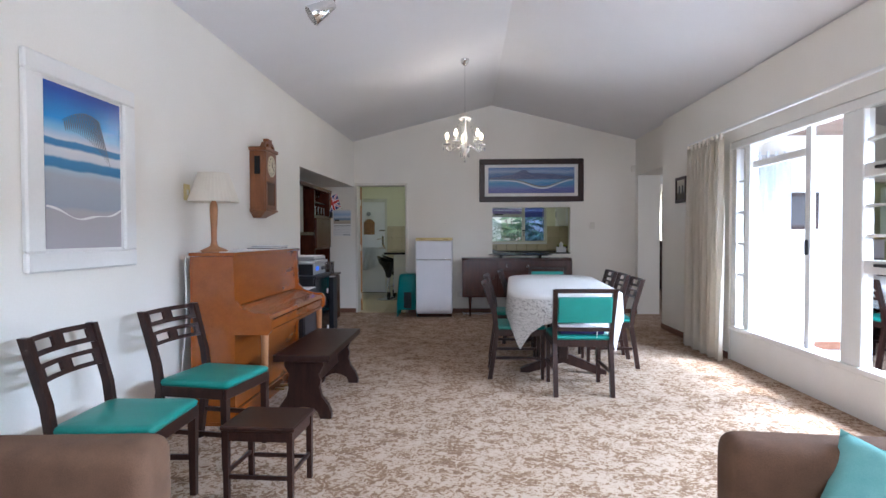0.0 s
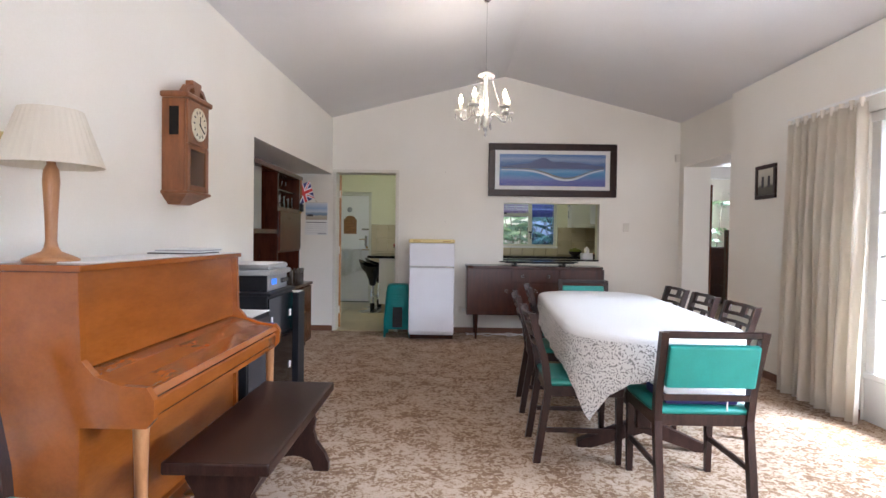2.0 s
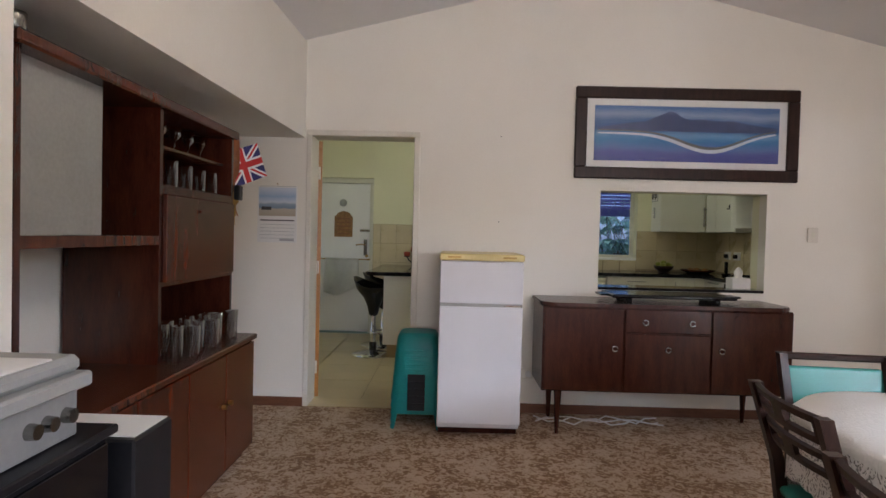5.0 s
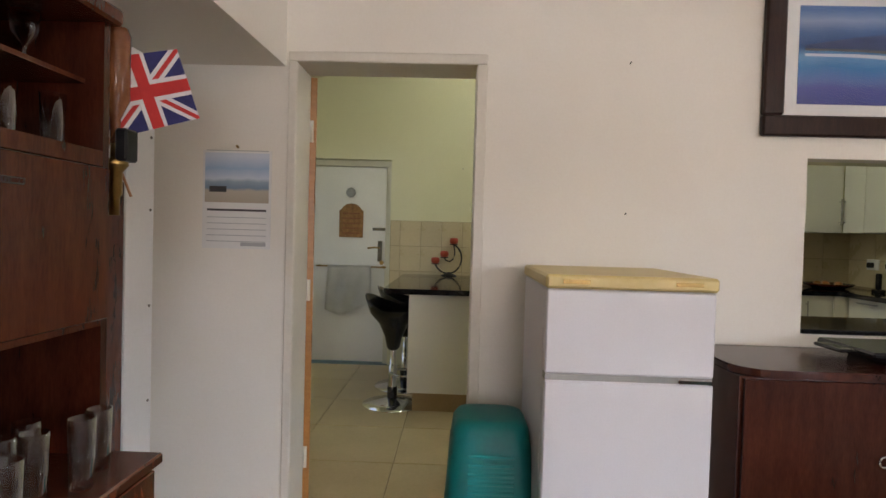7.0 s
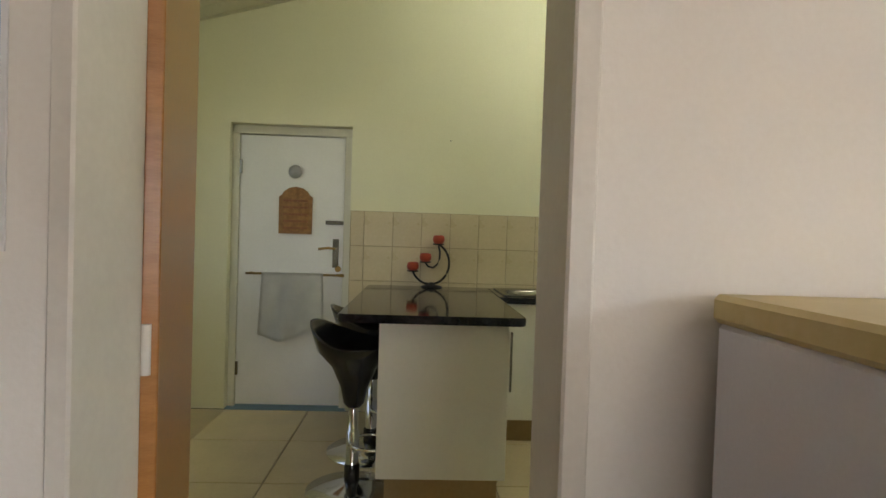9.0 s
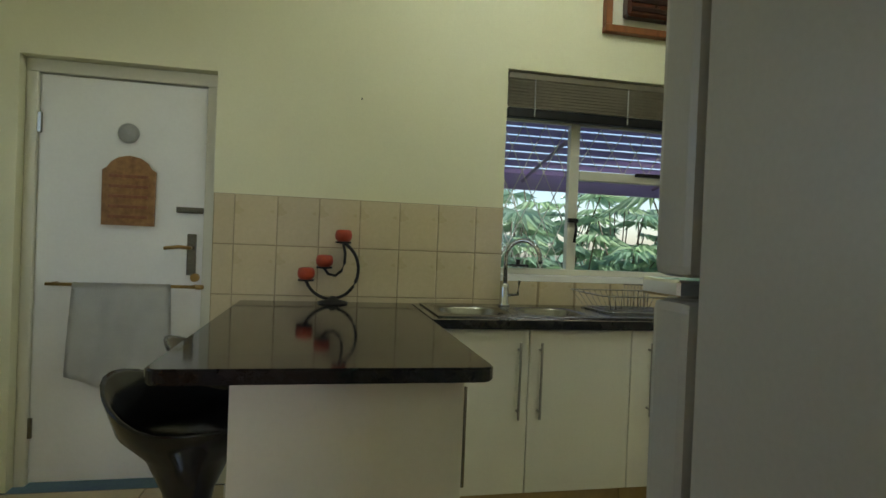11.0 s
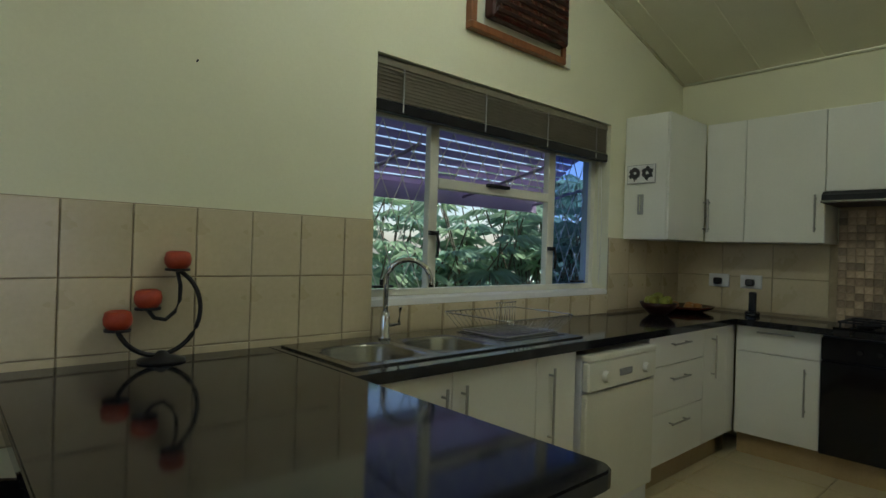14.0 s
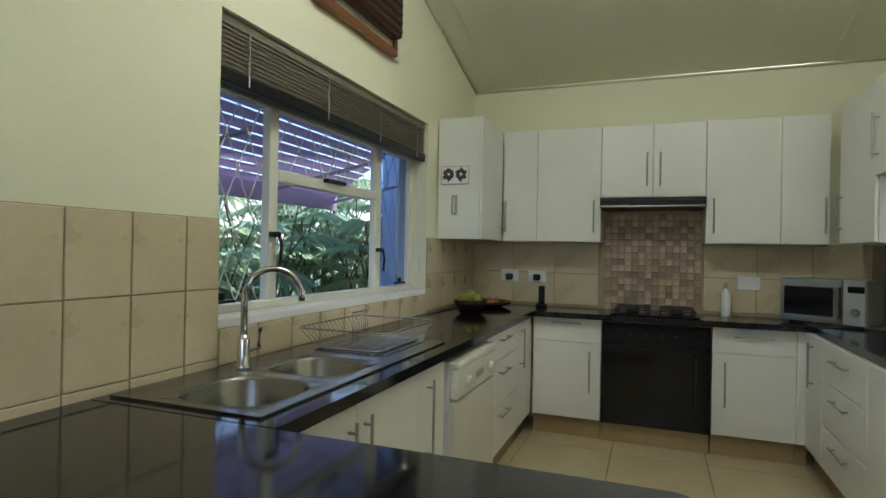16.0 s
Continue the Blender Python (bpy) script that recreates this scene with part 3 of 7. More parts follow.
setting("wall_kitchen_east", wall_boxes("y", 3.2, 3.35, 7.435, 10.54, 0, KE), KPLASTER, "pale yellow kitchen wall")
setting("wall_kitchen_west", wall_boxes("y", -2.80, -2.65, 7.435, 10.54, 0, KE, ((8.7, 10.0, 1.1, 2.2),)), KPLASTER, "pale yellow kitchen wall")
for xa, za, xb, zb in ((-2.9, KE - 0.12, KR_X, KR_Z - 0.03), (KR_X, KR_Z - 0.03, 3.4, KE - 0.10)):
    bm = prism([(xa, za), (xb, zb), (xb, zb + 0.1), (xa, za + 0.1)], "y", 7.435, 10.76)
    for i in range(7):
        y = 7.93 + 0.405 * i
        prism([(xa, za - 0.005), (xb, zb - 0.005), (xb, zb + 0.01), (xa, za + 0.01)], "y", y - 0.006, y + 0.006, bm)
    setting("ceiling", bm, KCEILING, "cream boarded kitchen ceiling with cover strips")
bm = bmesh.new()
sl = (KR_Z - KE) / (3.2 - KR_X)
tube([(3.19, 10.53, KE - 0.05), (KR_X, 10.53, KR_Z - 0.035), (-2.64, 10.53, KE - 0.055)], 0.012, 6, bm)
tube([(3.19, 7.54, KE - 0.05), (3.19, 10.53, KE - 0.05)], 0.012, 6, bm)
setting("cornice", bm, KCEILING, "small cream cornice")
kfloor = setting("kitchen_floor", B(-2.65, 3.2, 7.535, 10.54, -0.12, -0.006), GROUT, "cream ceramic floor tiles")

# ---- kitchen: window, back door ----
kwin = tagged(thing("window_2", "white steel kitchen window with lattice bars and a blue-tinted casement", "window"), kind="structure")
x0, x1, z0, z1 = KW
FY0, FY1 = 10.655, 10.70
part("window_sill", B(x0, x1, 10.535, 10.70, z0 - 0.03, z0 + 0.006, bevel=0.004), WHITE, kwin)
for a, b in ((x0, x0 + 0.03), (0.60, 0.66), (1.61, 1.68), (x1 - 0.05, x1)):
    part("window_frame", B(a, b, FY0, FY1, z0 + 0.006, z1, bevel=0.004), IVORY, kwin)
part("window_frame", B(x0, x1, FY0, FY1, 1.98, z1, bevel=0.004), IVORY, kwin)
part("window_frame", B(x0, x1, FY0 - 0.006, FY1, z0 + 0.006, z0 + 0.04, bevel=0.004), IVORY, kwin)
part("transom", B(0.66, 1.61, FY0 - 0.004, FY1, 1.66, 1.715, bevel=0.004), IVORY, kwin)
for a, b, m in ((x0 + 0.03, 0.60, PANE), (0.66, 1.61, PANE), (1.68, x1 - 0.05, BLUEPANE)):
    part("pane", sheet("y", 10.68, a, b, z0 + 0.04, 1.98), m, kwin).visible_shadow = False
for a, b, zz0, zz1 in ((x0 + 0.03, 0.60, z0 + 0.04, 1.98), (0.66, 1.61, 1.715, 1.98), (1.68, x1 - 0.05, z0 + 0.04, 1.98)):
    bm = bmesh.new()
    step, h = 0.15, (zz1 - zz0)
    rows = max(1, round(h / 0.26))
    rh, cols = h / rows, max(1, round((b - a) / step))
    cw = (b - a) / cols
    for r in range(rows):
        for c in range(cols):
            for s in (0, 1):
                pa = (a + (c + s) * cw, 10.715, zz0 + r * rh)
                pb = (a + (c + 1 - s) * cw, 10.715, zz0 + (r + 1) * rh)
                cyl(bm, pa, pb, 0.003, n=5)
    part("lattice", bm, IVORY, kwin, "diamond lattice burglar bars")
for x, z in ((0.63, 1.42), (1.645, 1.36)):
    hd = tube([(x, 10.65, z), (x, 10.62, z), (x + 0.01, 10.615, z - 0.05), (x, 10.615, z - 0.13)], 0.008, 6)
    part("latch", box(hd, x - 0.03, x + 0.03, 10.635, 10.655, z - 0.012, z + 0.012), IRON, kwin)
for x in (0.30, 1.93):
    hd = B(x - 0.06, x + 0.06, 10.62, 10.655, z0 + 0.05, z0 + 0.062, bevel=0.003)
    part("stay", cyl(hd, (x, 10.64, z0 + 0.05), (x, 10.64, z0 + 0.09), 0.012), IRON, kwin)
part("stay", B(1.02, 1.2, 10.62, 10.655, 1.70, 1.72, bevel=0.004), IRON, kwin)
blind = thing("venetian_blind", "dark brown venetian blind pulled up in the window recess", "blind", (0, 0, 0))
part("headrail", B(x0 + 0.01, x1 - 0.01, 10.56, 10.61, 2.19, 2.23, bevel=0.004), BLINDMAT, blind)
for i in range(9):
    z = 2.035 + i * 0.0175
    part("slat", prism([(10.560, z), (10.575, z + 0.021), (10.577, z + 0.020), (10.562, z - 0.001)], "x", x0 + 0.012, x1 - 0.012), BLINDMAT, blind)
part("bottom_rail", B(x0 + 0.012, x1 - 0.012, 10.552, 10.60, 1.975, 2.028, bevel=0.005), BLACK, blind)
for x in (0.33, 0.9, 1.45, 1.98):
    part("tape", B(x - 0.004, x + 0.004, 10.549, 10.5525, 1.985, 2.19), GREY, blind)
part("cord", tube([(2.06, 10.575, 2.0), (2.05, 10.565, 1.5), (2.07, 10.56, 1.13), (2.09, 10.56, 1.5), (2.08, 10.575, 2.0)], 0.0025, 5), IVORY, blind)

bdoor = tagged(thing("door_2", "white-painted flush back door in a deep frame, closed", "door"), kind="structure")
part("door_leaf", B(-2.16, -1.40, 10.62, 10.66, 0.012, 1.995, bevel=0.003), WHITE, bdoor)
for a, b in ((-2.213, -2.162), (-1.398, -1.345)):
    part("door_frame", B(a, b, 10.60, 10.70, 0, 2.0, bevel=0.004), IVORY, bdoor)
part("door_head", B(-2.213, -1.345, 10.60, 10.70, 2.0, 2.063, bevel=0.004), IVORY, bdoor)
part("closing_panel", B(-2.213, -1.345, 10.70, 10.74, 0, 2.063), WHITE, bdoor)
for z in (0.28, 1.76):
    part("hinge", B(-2.165, -2.145, 10.605, 10.62, z - 0.05, z + 0.05, bevel=0.003), STEEL, bdoor)
part("lock_plate", B(-1.475, -1.43, 10.612, 10.62, 1.04, 1.25, bevel=0.003), STEEL, bdoor)
part("door_handle", tube([(-1.455, 10.615, 1.18), (-1.455, 10.57, 1.18), (-1.50, 10.565, 1.185), (-1.57, 10.565, 1.175)], 0.009), BRASS, bdoor)
part("bolt", B(-1.53, -1.40, 10.605, 10.62, 1.355, 1.385, bevel=0.003), STEEL, bdoor)
part("lock_knob", C((-1.43, 10.62, 1.03), (-1.43, 10.595, 1.03), 0.022), BRASS, bdoor)
part("hook", lathe([(0.0, 0.0), (0.045, 0.004), (0.05, 0.014), (0.035, 0.03), (0, 0.036)], 20), GREY, bdoor).matrix_basis = pose(-1.76, 10.62, 1.735, 90)
rail = tube([(-2.06, 10.62, 0.985), (-2.06, 10.57, 0.985)], 0.010)
tube([(-2.09, 10.57, 0.985), (-1.40, 10.57, 0.985)], 0.008, 8, rail)
tube([(-1.43, 10.62, 0.985), (-1.43, 10.57, 0.985)], 0.010, 8, rail)
lathe([(0, -0.012), (0.02, -0.01), (0.022, 0.0), (0.02, 0.01), (0, 0.012)], 12, rail, (-1.40, 10.57, 0.985))
part("towel_rail", rail, BRASS, bdoor)
board = thing("cutting_board", "carved brown wooden cutting board hanging from a hook on the door", "cutting board", (-1.75, 10.60, 1.28))
prof = [(-0.12, 0.0), (0.12, 0.0), (0.122, 0.27), (0.10, 0.285), (0.085, 0.31), (0.05, 0.335), (0.0, 0.345), (-0.05, 0.335), (-0.085, 0.31), (-0.10, 0.285), (-0.122, 0.27)]
part("board", prism(prof, "y", 0.0, 0.016), BOARD, board)
for k in range(5):
    part("carved_line", B(-0.09, 0.09, -0.003, 0.0, 0.035 + k * 0.05, 0.05 + k * 0.05, bevel=0.001), CLOCKWOOD, board)
towel = thing("hand_towel", "white hand towel hung over the door's rail", "towel", (-1.73, 10.57, 0.985))
bm, grid = bmesh.new(), []
for j in range(15):
    row = []
    for i in range(19):
        u, v = i / 18, j / 14
        x = -0.24 + 0.44 * u + 0.03 * v * (u - 0.5)
        y = -0.014 - 0.024 * math.sin(u * 15 + v * 2.5) * (0.25 + v) * (0.6 + 0.4 * math.sin(u * 5)) - 0.012 * v
        row.append(bm.verts.new((x, y, 0.012 - v * (0.45 + 0.05 * math.sin(u * 5)))))
    grid.append(row)
for j in range(14):
    for i in range(18):
        bm.faces.new((grid[j][i], grid[j][i + 1], grid[j + 1][i + 1], grid[j + 1][i])).smooth = True
bmesh.ops.solidify(bm, geom=bm.faces[:], thickness=0.006)
part("cloth", bm, TOWEL, towel)

fanbox = thing("wall_vent", "brown slatted wall vent in a varnished wooden frame", "vent", (1.12, 10.54, 2.49))
bm = bmesh.new()
for a, b, c, d in ((-0.41, 0.41, 0.0, 0.04), (-0.41, 0.41, 0.50, 0.54), (-0.41, -0.37, 0.04, 0.50), (0.37, 0.41, 0.04, 0.50)):
    box(bm, a, b, -0.05, -0.001, c, d, bevel=0.004)
part("frame", bm, CLOCKWOOD, fanbox)
part("inner_frame", B(-0.37, 0.37, -0.035, -0.001, 0.04, 0.50), IVORY, fanbox)
part("housing", B(-0.31, 0.35, -0.11, -0.035, 0.075, 0.47, bevel=0.012), MAHOGANY, fanbox)
for k in range(7):
    part("slat", B(-0.29, 0.33, -0.118, -0.108, 0.10 + k * 0.05, 0.125 + k * 0.05, bevel=0.002), DARKWOOD, fanbox)
part("wire_box", B(0.43, 0.50, -0.02, -0.001, 0.0, 0.09, bevel=0.004), IVORY, fanbox)

# ---- kitchen units ----


def bar_handle(parent, p, vertical, length):
    d = Vector((0, 0, 1)) if vertical else Vector((1, 0, 0))
    c = Vector(p)
    bm = cyl(bmesh.new(), c - d * length / 2 + Vector((0, -0.03, 0)), c + d * length / 2 + Vector((0, -0.03, 0)), 0.006, n=8)
    for s in (-0.4, 0.4):
        cyl(bm, c + d * length * s, c + d * length * s + Vector((0, -0.03, 0)), 0.005, n=8)
    return part("handle", bm, SATIN, parent, "brushed steel bar handle")


def base_unit(w, depth, fronts, z0=0.15, z1=0.885, body_top=None, category="cabinet", label="white laminate base cabinet with steel bar handles"):
    """A unit whose front is at local y=0, facing -y. fronts: (x0, x1, z0, z1, handle) with handle (x, z, vertical, length)."""
    u = thing("base_cabinet", label, category, group="kitchen base cabinets")
    part("body", B(0.002, w - 0.002, 0.02, depth, z0, body_top or z1), CABINET, u)
    part("plinth", B(0.002, w - 0.002, 0.06, 0.08, 0.0, z0), PLINTH, u, "tan tiled plinth")
    for a, b, c, d, h in fronts:
        f = part("drawer_front" if not h[2] else "cabinet_door", B(a + 0.002, b - 0.002, 0.0, 0.018, c + 0.002, d - 0.002, bevel=0.002), CABINET, u)
        bar_handle(f, (h[0], 0.0, h[1]), h[2], h[3])
    return u


def put(u, x, y, turn=0):
    u.matrix_basis = pose(x, y, 0, 0, 0, turn)
    return u


BY = 9.93   # fronts of the window run
RX = 2.78   # fronts of the cooker run
SY = 8.14   # fronts of the hatch run
put(base_unit(1.0, 0.58, [(0.0, 0.5, 0.15, 0.885, (0.45, 0.66, True, 0.34)), (0.5, 1.0, 0.15, 0.885, (0.55, 0.66, True, 0.34))], body_top=0.75), -0.38, BY)
put(base_unit(0.29, 0.58, [(0.0, 0.29, 0.15, 0.885, (0.09, 0.66, True, 0.34))]), 0.62, BY)
put(base_unit(0.70, 0.58, [(0, 0.70, 0.15, 0.44, (0.35, 0.37, False, 0.22)), (0, 0.70, 0.44, 0.71, (0.35, 0.63, False, 0.22)), (0, 0.70, 0.71, 0.885, (0.35, 0.83, False, 0.22))]), 1.60, BY)
def filler(u, a, b):
    """A plain strip that closes the corner beside a unit."""
    part("filler_panel", B(a, b, 0.0, 0.018, 0.152, 0.883, bevel=0.002), CABINET, u)
    part("filler_plinth", B(a, b, 0.06, 0.08, 0.0, 0.15), PLINTH, u)


filler(put(base_unit(0.475, 0.58, [(0, 0.36, 0.15, 0.885, (0.12, 0.70, True, 0.28))]), 2.30, BY), 0.362, 0.497)
put(base_unit(0.50, 0.40, [(0, 0.5, 0.15, 0.71, (0.42, 0.50, True, 0.30)), (0, 0.5, 0.71, 0.885, (0.25, 0.85, False, 0.22))]), RX, 9.915, -90)
filler(put(base_unit(0.50, 0.40, [(0, 0.5, 0.15, 0.71, (0.08, 0.50, True, 0.30)), (0, 0.5, 0.71, 0.885, (0.25, 0.82, False, 0.24))]), RX, 8.69, -90), 0.502, 0.57)
filler(put(base_unit(0.32, 0.58, [(0, 0.32, 0.15, 0.885, (0.12, 0.70, True, 0.28))]), 2.72, SY, 180), -0.078, -0.002)
put(base_unit(0.75, 0.58, [(0, 0.75, 0.15, 0.40, (0.37, 0.33, False, 0.26)), (0, 0.75, 0.40, 0.66, (0.37, 0.585, False, 0.26)), (0, 0.75, 0.66, 0.885, (0.37, 0.80, False, 0.26))]), 2.40, SY, 180)
put(base_unit(0.80, 0.58, [(0, 0.4, 0.15, 0.885, (0.35, 0.70, True, 0.28)), (0.4, 0.8, 0.15, 0.885, (0.45, 0.70, True, 0.28))]), 1.65, SY, 180)
# the peninsula
pen = thing("peninsula_cabinet", "white panelled peninsula cabinet on a tan plinth", "cabinet")
part("body", B(-1.0, -0.42, 9.07, 10.53, 0.15, 0.885, bevel=0.002), CABINET, pen)
part("end_panel", B(-1.01, -0.40, 9.045, 9.068, 0.15, 0.885, bevel=0.002), CABINET, pen)
part("plinth", B(-0.97, -0.43, 9.10, 10.53, 0.0, 0.15), PLINTH, pen)
part("cabinet_door", B(-0.418, -0.40, 9.08, 9.52, 0.16, 0.875, bevel=0.002), CABINET, pen)
part("handle", C((-0.375, 9.13, 0.55), (-0.375, 9.13, 0.84), 0.006), STEEL, pen)


def slab(poly, z0, z1, bevel=0.008):
    bm = prism(poly, "z", z0, z1)
    bmesh.ops.bevel(bm, geom=[e for e in bm.edges if abs(e.verts[0].co.z - e.verts[1].co.z) < 1e-6], offset=bevel, segments=2, affect="EDGES")
    return bm


def rounded(x0, x1, y0, y1, r, n=5, which=(1, 1, 1, 1)):
    pts = []
    for k, (cx, cy, a) in enumerate(((x1 - r, y1 - r, 0), (x0 + r, y1 - r, 90), (x0 + r, y0 + r, 180), (x1 - r, y0 + r, 270))):
        if which[k]:
            pts += [(cx + r * math.cos(radians(a + 90 * i / n)), cy + r * math.sin(radians(a + 90 * i / n))) for i in range(n + 1)]
        else:
            pts.append((cx + r * (1 if a in (0, 270) else -1), cy + r * (1 if a in (0, 90) else -1)))
    return pts


top = thing("worktop", "polished black granite worktop round three sides with a peninsula", "worktop")
part("peninsula_top", slab(rounded(-1.20, -0.33, 8.98, 10.53, 0.04, which=(0, 0, 1, 1)), 0.889, 0.929, 0.005), GRANITE, top)
SINK = (-0.29, 1.03, 9.975, 10.495)
for a, b, c, d in ((-0.328, -0.262, 9.90, 10.53), (-0.262, 0.49, 9.90, 10.01), (-0.262, 0.49, 10.37, 10.53), (0.49, 2.70, 9.90, 10.53)):
    part("window_run_top", B(a, b, c, d, 0.889, 0.929), GRANITE, top)
part("cooker_run_top", B(2.70, 3.195, 8.12, 10.53, 0.889, 0.929), GRANITE, top)
part("hatch_run_top", B(0.85, 2.70, 7.54, 8.12, 0.889, 0.929), GRANITE, top)
hsill = thing("hatch_sill", "black granite sill of the serving hatch", "sill")
part("slab", B(0.812, 2.052, 7.325, 7.54, 0.952, 0.972, bevel=0.004), GRANITE, hsill)

# sink, tap, dish rack
sink = thing("double_sink", "stainless steel double sink with a drainer", "sink", (0, 0, 0.929))
bm = bmesh.new()
for a, b, c, d in ((SINK[0], SINK[1], SINK[2], 10.02), (SINK[0], SINK[1], 10.358, SINK[3]), (SINK[0], -0.255, 10.02, 10.358), (0.085, 0.145, 10.02, 10.358), (0.475, SINK[1], 10.02, 10.358)):
    box(bm, a, b, c, d, 0.001, 0.007)
part("rim", bm, STEEL, sink)
for a, b in ((-0.255, 0.085), (0.145, 0.475)):
    bm, rings = bmesh.new(), []
    for z, r, ins in ((0.0075, 0.003, -0.003), (0.0072, 0.11, 0.004), (-0.004, 0.108, 0.010), (-0.12, 0.10, 0.018), (-0.145, 0.085, 0.035), (-0.155, 0.06, 0.07)):
        rings.append([bm.verts.new((p[0], p[1], z)) for p in rounded(a + ins, b - ins, 10.02 + ins, 10.358 - ins, r)])
    for p, q in zip(rings, rings[1:]):
        for i in range(len(p)):
            bm.faces.new((p[i], p[(i + 1) % len(p)], q[(i + 1) % len(p)], q[i])).smooth = True
    bm.faces.new(rings[-1])
    bw = part("bowl", bm, STEEL, sink)
    part("drain", C(((a + b) / 2, 10.22, -0.152), ((a + b) / 2, 10.22, -0.148), 0.035, n=20), BLACK, bw)
for k in range(9):
    part("drainer_rib", B(0.58, 1.00, 10.06 + k * 0.04, 10.075 + k * 0.04, 0.007, 0.011, bevel=0.002), STEEL, sink)
tap = thing("mixer_tap", "tall chrome swan-neck mixer tap", "tap", (0.148, 10.40, 0.935))
part("base", lathe([(0.0, 0), (0.028, 0), (0.03, 0.01), (0.022, 0.02), (0.022, 0.10), (0.018, 0.12), (0.0, 0.125)], 16), CHROME, tap)
arc = [(0, 0, 0.1), (0, 0, 0.255)] + [(0.068 * (1 - math.cos(a)), -0.070 * (1 - math.cos(a)), 0.255 + 0.096 * math.sin(a)) for a in [math.pi * k / 12 for k in range(1, 13)]] + [(0.137, -0.142, 0.235)]
part("spout", tube(arc, 0.012, 10), CHROME, tap)
part("lever", tube([(0.02, 0, 0.06), (0.07, -0.01, 0.065), (0.075, -0.01, 0.14)], 0.009), CHROME, tap)
rack = thing("dish_rack", "chrome wire dish rack on the drainer", "dish rack", (0.79, 10.245, 0.942))
bm = bmesh.new()
for z, e in ((0.0, 0.0), (0.085, 0.06)):
    ring = rounded(-0.2 - e, 0.2 + e, -0.15 - e, 0.15 + e, 0.04)
    tube([(*p, z + 0.004) for p in ring + ring[:1]], 0.0035, 5, bm)
for k in range(15):
    x = -0.19 + k * 0.38 / 14
    tube([(x * 1.25, -0.21, 0.088), (x, -0.15, 0.004), (x, 0.15, 0.004), (x * 1.25, 0.21, 0.088)], 0.002, 4, bm)
part("wire_frame", bm, CHROME, rack)
bm = bmesh.new()
for k in range(8):
    tube([(0.02 + k * 0.02, 0.1, 0.0), (0.02 + k * 0.02, 0.1, 0.13)], 0.002, 4, bm)
tube([(0.01, 0.1, 0.13), (0.17, 0.1, 0.13)], 0.003, 4, bm)
part("cutlery_basket", bm, CHROME, rack)

# dishwasher, oven, hob, hood
dw = thing("dishwasher", "ivory freestanding dishwasher under the worktop", "dishwasher", (0.93, 9.88, 0))
part("body", B(0.0, 0.64, 0.03, 0.6, 0.0, 0.85, bevel=0.004), ENAMEL, dw)
part("door", B(0.0, 0.64, 0.0, 0.03, 0.12, 0.68, bevel=0.006), IVORY, dw)
cp = part("control_panel", B(0.0, 0.64, -0.008, 0.03, 0.69, 0.83, bevel=0.008), IVORY, dw)
part("top_panel", B(0.0, 0.64, -0.01, 0.6, 0.832, 0.862, bevel=0.006), IVORY, dw)
for x in (0.14, 0.52):
    part("knob", C((x, -0.008, 0.755), (x, -0.03, 0.755), 0.028, 0.022, 16), IVORY, cp)
part("door_grip", B(0.27, 0.39, -0.011, -0.007, 0.74, 0.775, bevel=0.003), GREY, cp)
oven = thing("built_in_oven", "black glass built-in oven under the hob", "oven", (RX, 9.41, 0))
oven.matrix_basis = pose(RX - 0.005, 9.412, 0, 0, 0, -90)
part("body", B(0.0, 0.715, 0.02, 0.36, 0.14, 0.875), BLACK, oven)
part("control_panel", B(0.0, 0.715, -0.012, 0.018, 0.73, 0.865, bevel=0.004), BLACKGLASS, oven)
part("door", B(0.0, 0.715, -0.012, 0.018, 0.15, 0.722, bevel=0.004), BLACKGLASS, oven)
part("handle", C((0.62, -0.045, 0.30), (0.62, -0.045, 0.68), 0.009), BLACKPLASTIC, oven)
for k in range(4):
    part("knob", C((0.2 + k * 0.1, -0.012, 0.80), (0.2 + k * 0.1, -0.035, 0.80), 0.018, 0.015, 14), BLACKPLASTIC, oven)
part("plinth", B(0.0, 0.715, 0.05, 0.07, 0.0, 0.14), PLINTH, oven)
hob = thing("gas_hob", "black four-burner gas hob set in the worktop", "hob", (2.95, 9.06, 0.929))
part("plate", B(-0.22, 0.2, -0.29, 0.29, 0.0, 0.012, bevel=0.004), BLACKGLASS, hob)
for sx in (-0.1, 0.1):
    for sy in (-0.15, 0.15):
        part("burner", lathe([(0, 0.012), (0.045, 0.012), (0.045, 0.026), (0.03, 0.03), (0, 0.03)], 16, at=(sx, sy, 0)), IRON, hob)
for sy in (-0.15, 0.15):
    bm = bmesh.new()
    for k in (-0.11, 0.0, 0.11):
        box(bm, -0.19, 0.17, sy + k - 0.006, sy + k + 0.006, 0.035, 0.047)
    for k in (-0.19, -0.01, 0.16):
        box(bm, k, k + 0.012, sy - 0.12, sy + 0.12, 0.036, 0.048)
    for cx in (-0.18, 0.15):
        for cy in (-0.11, 0.11):
            box(bm, cx, cx + 0.01, sy + cy - 0.005, sy + cy + 0.005, 0.012, 0.036)
    part("pan_support", bm, IRON, hob)
hood = thing("cooker_hood", "slim dark cooker hood below short wall cabinets", "hood", (0, 0, 0))
part("canopy", prism([(2.80, 1.70), (3.19, 1.70), (3.19, 1.775), (2.84, 1.775), (2.80, 1.75)], "y", 8.735, 9.445), BLACK, hood)
part("lip", B(2.775, 2.80, 8.735, 9.445, 1.70, 1.715, bevel=0.003), STEEL, hood)


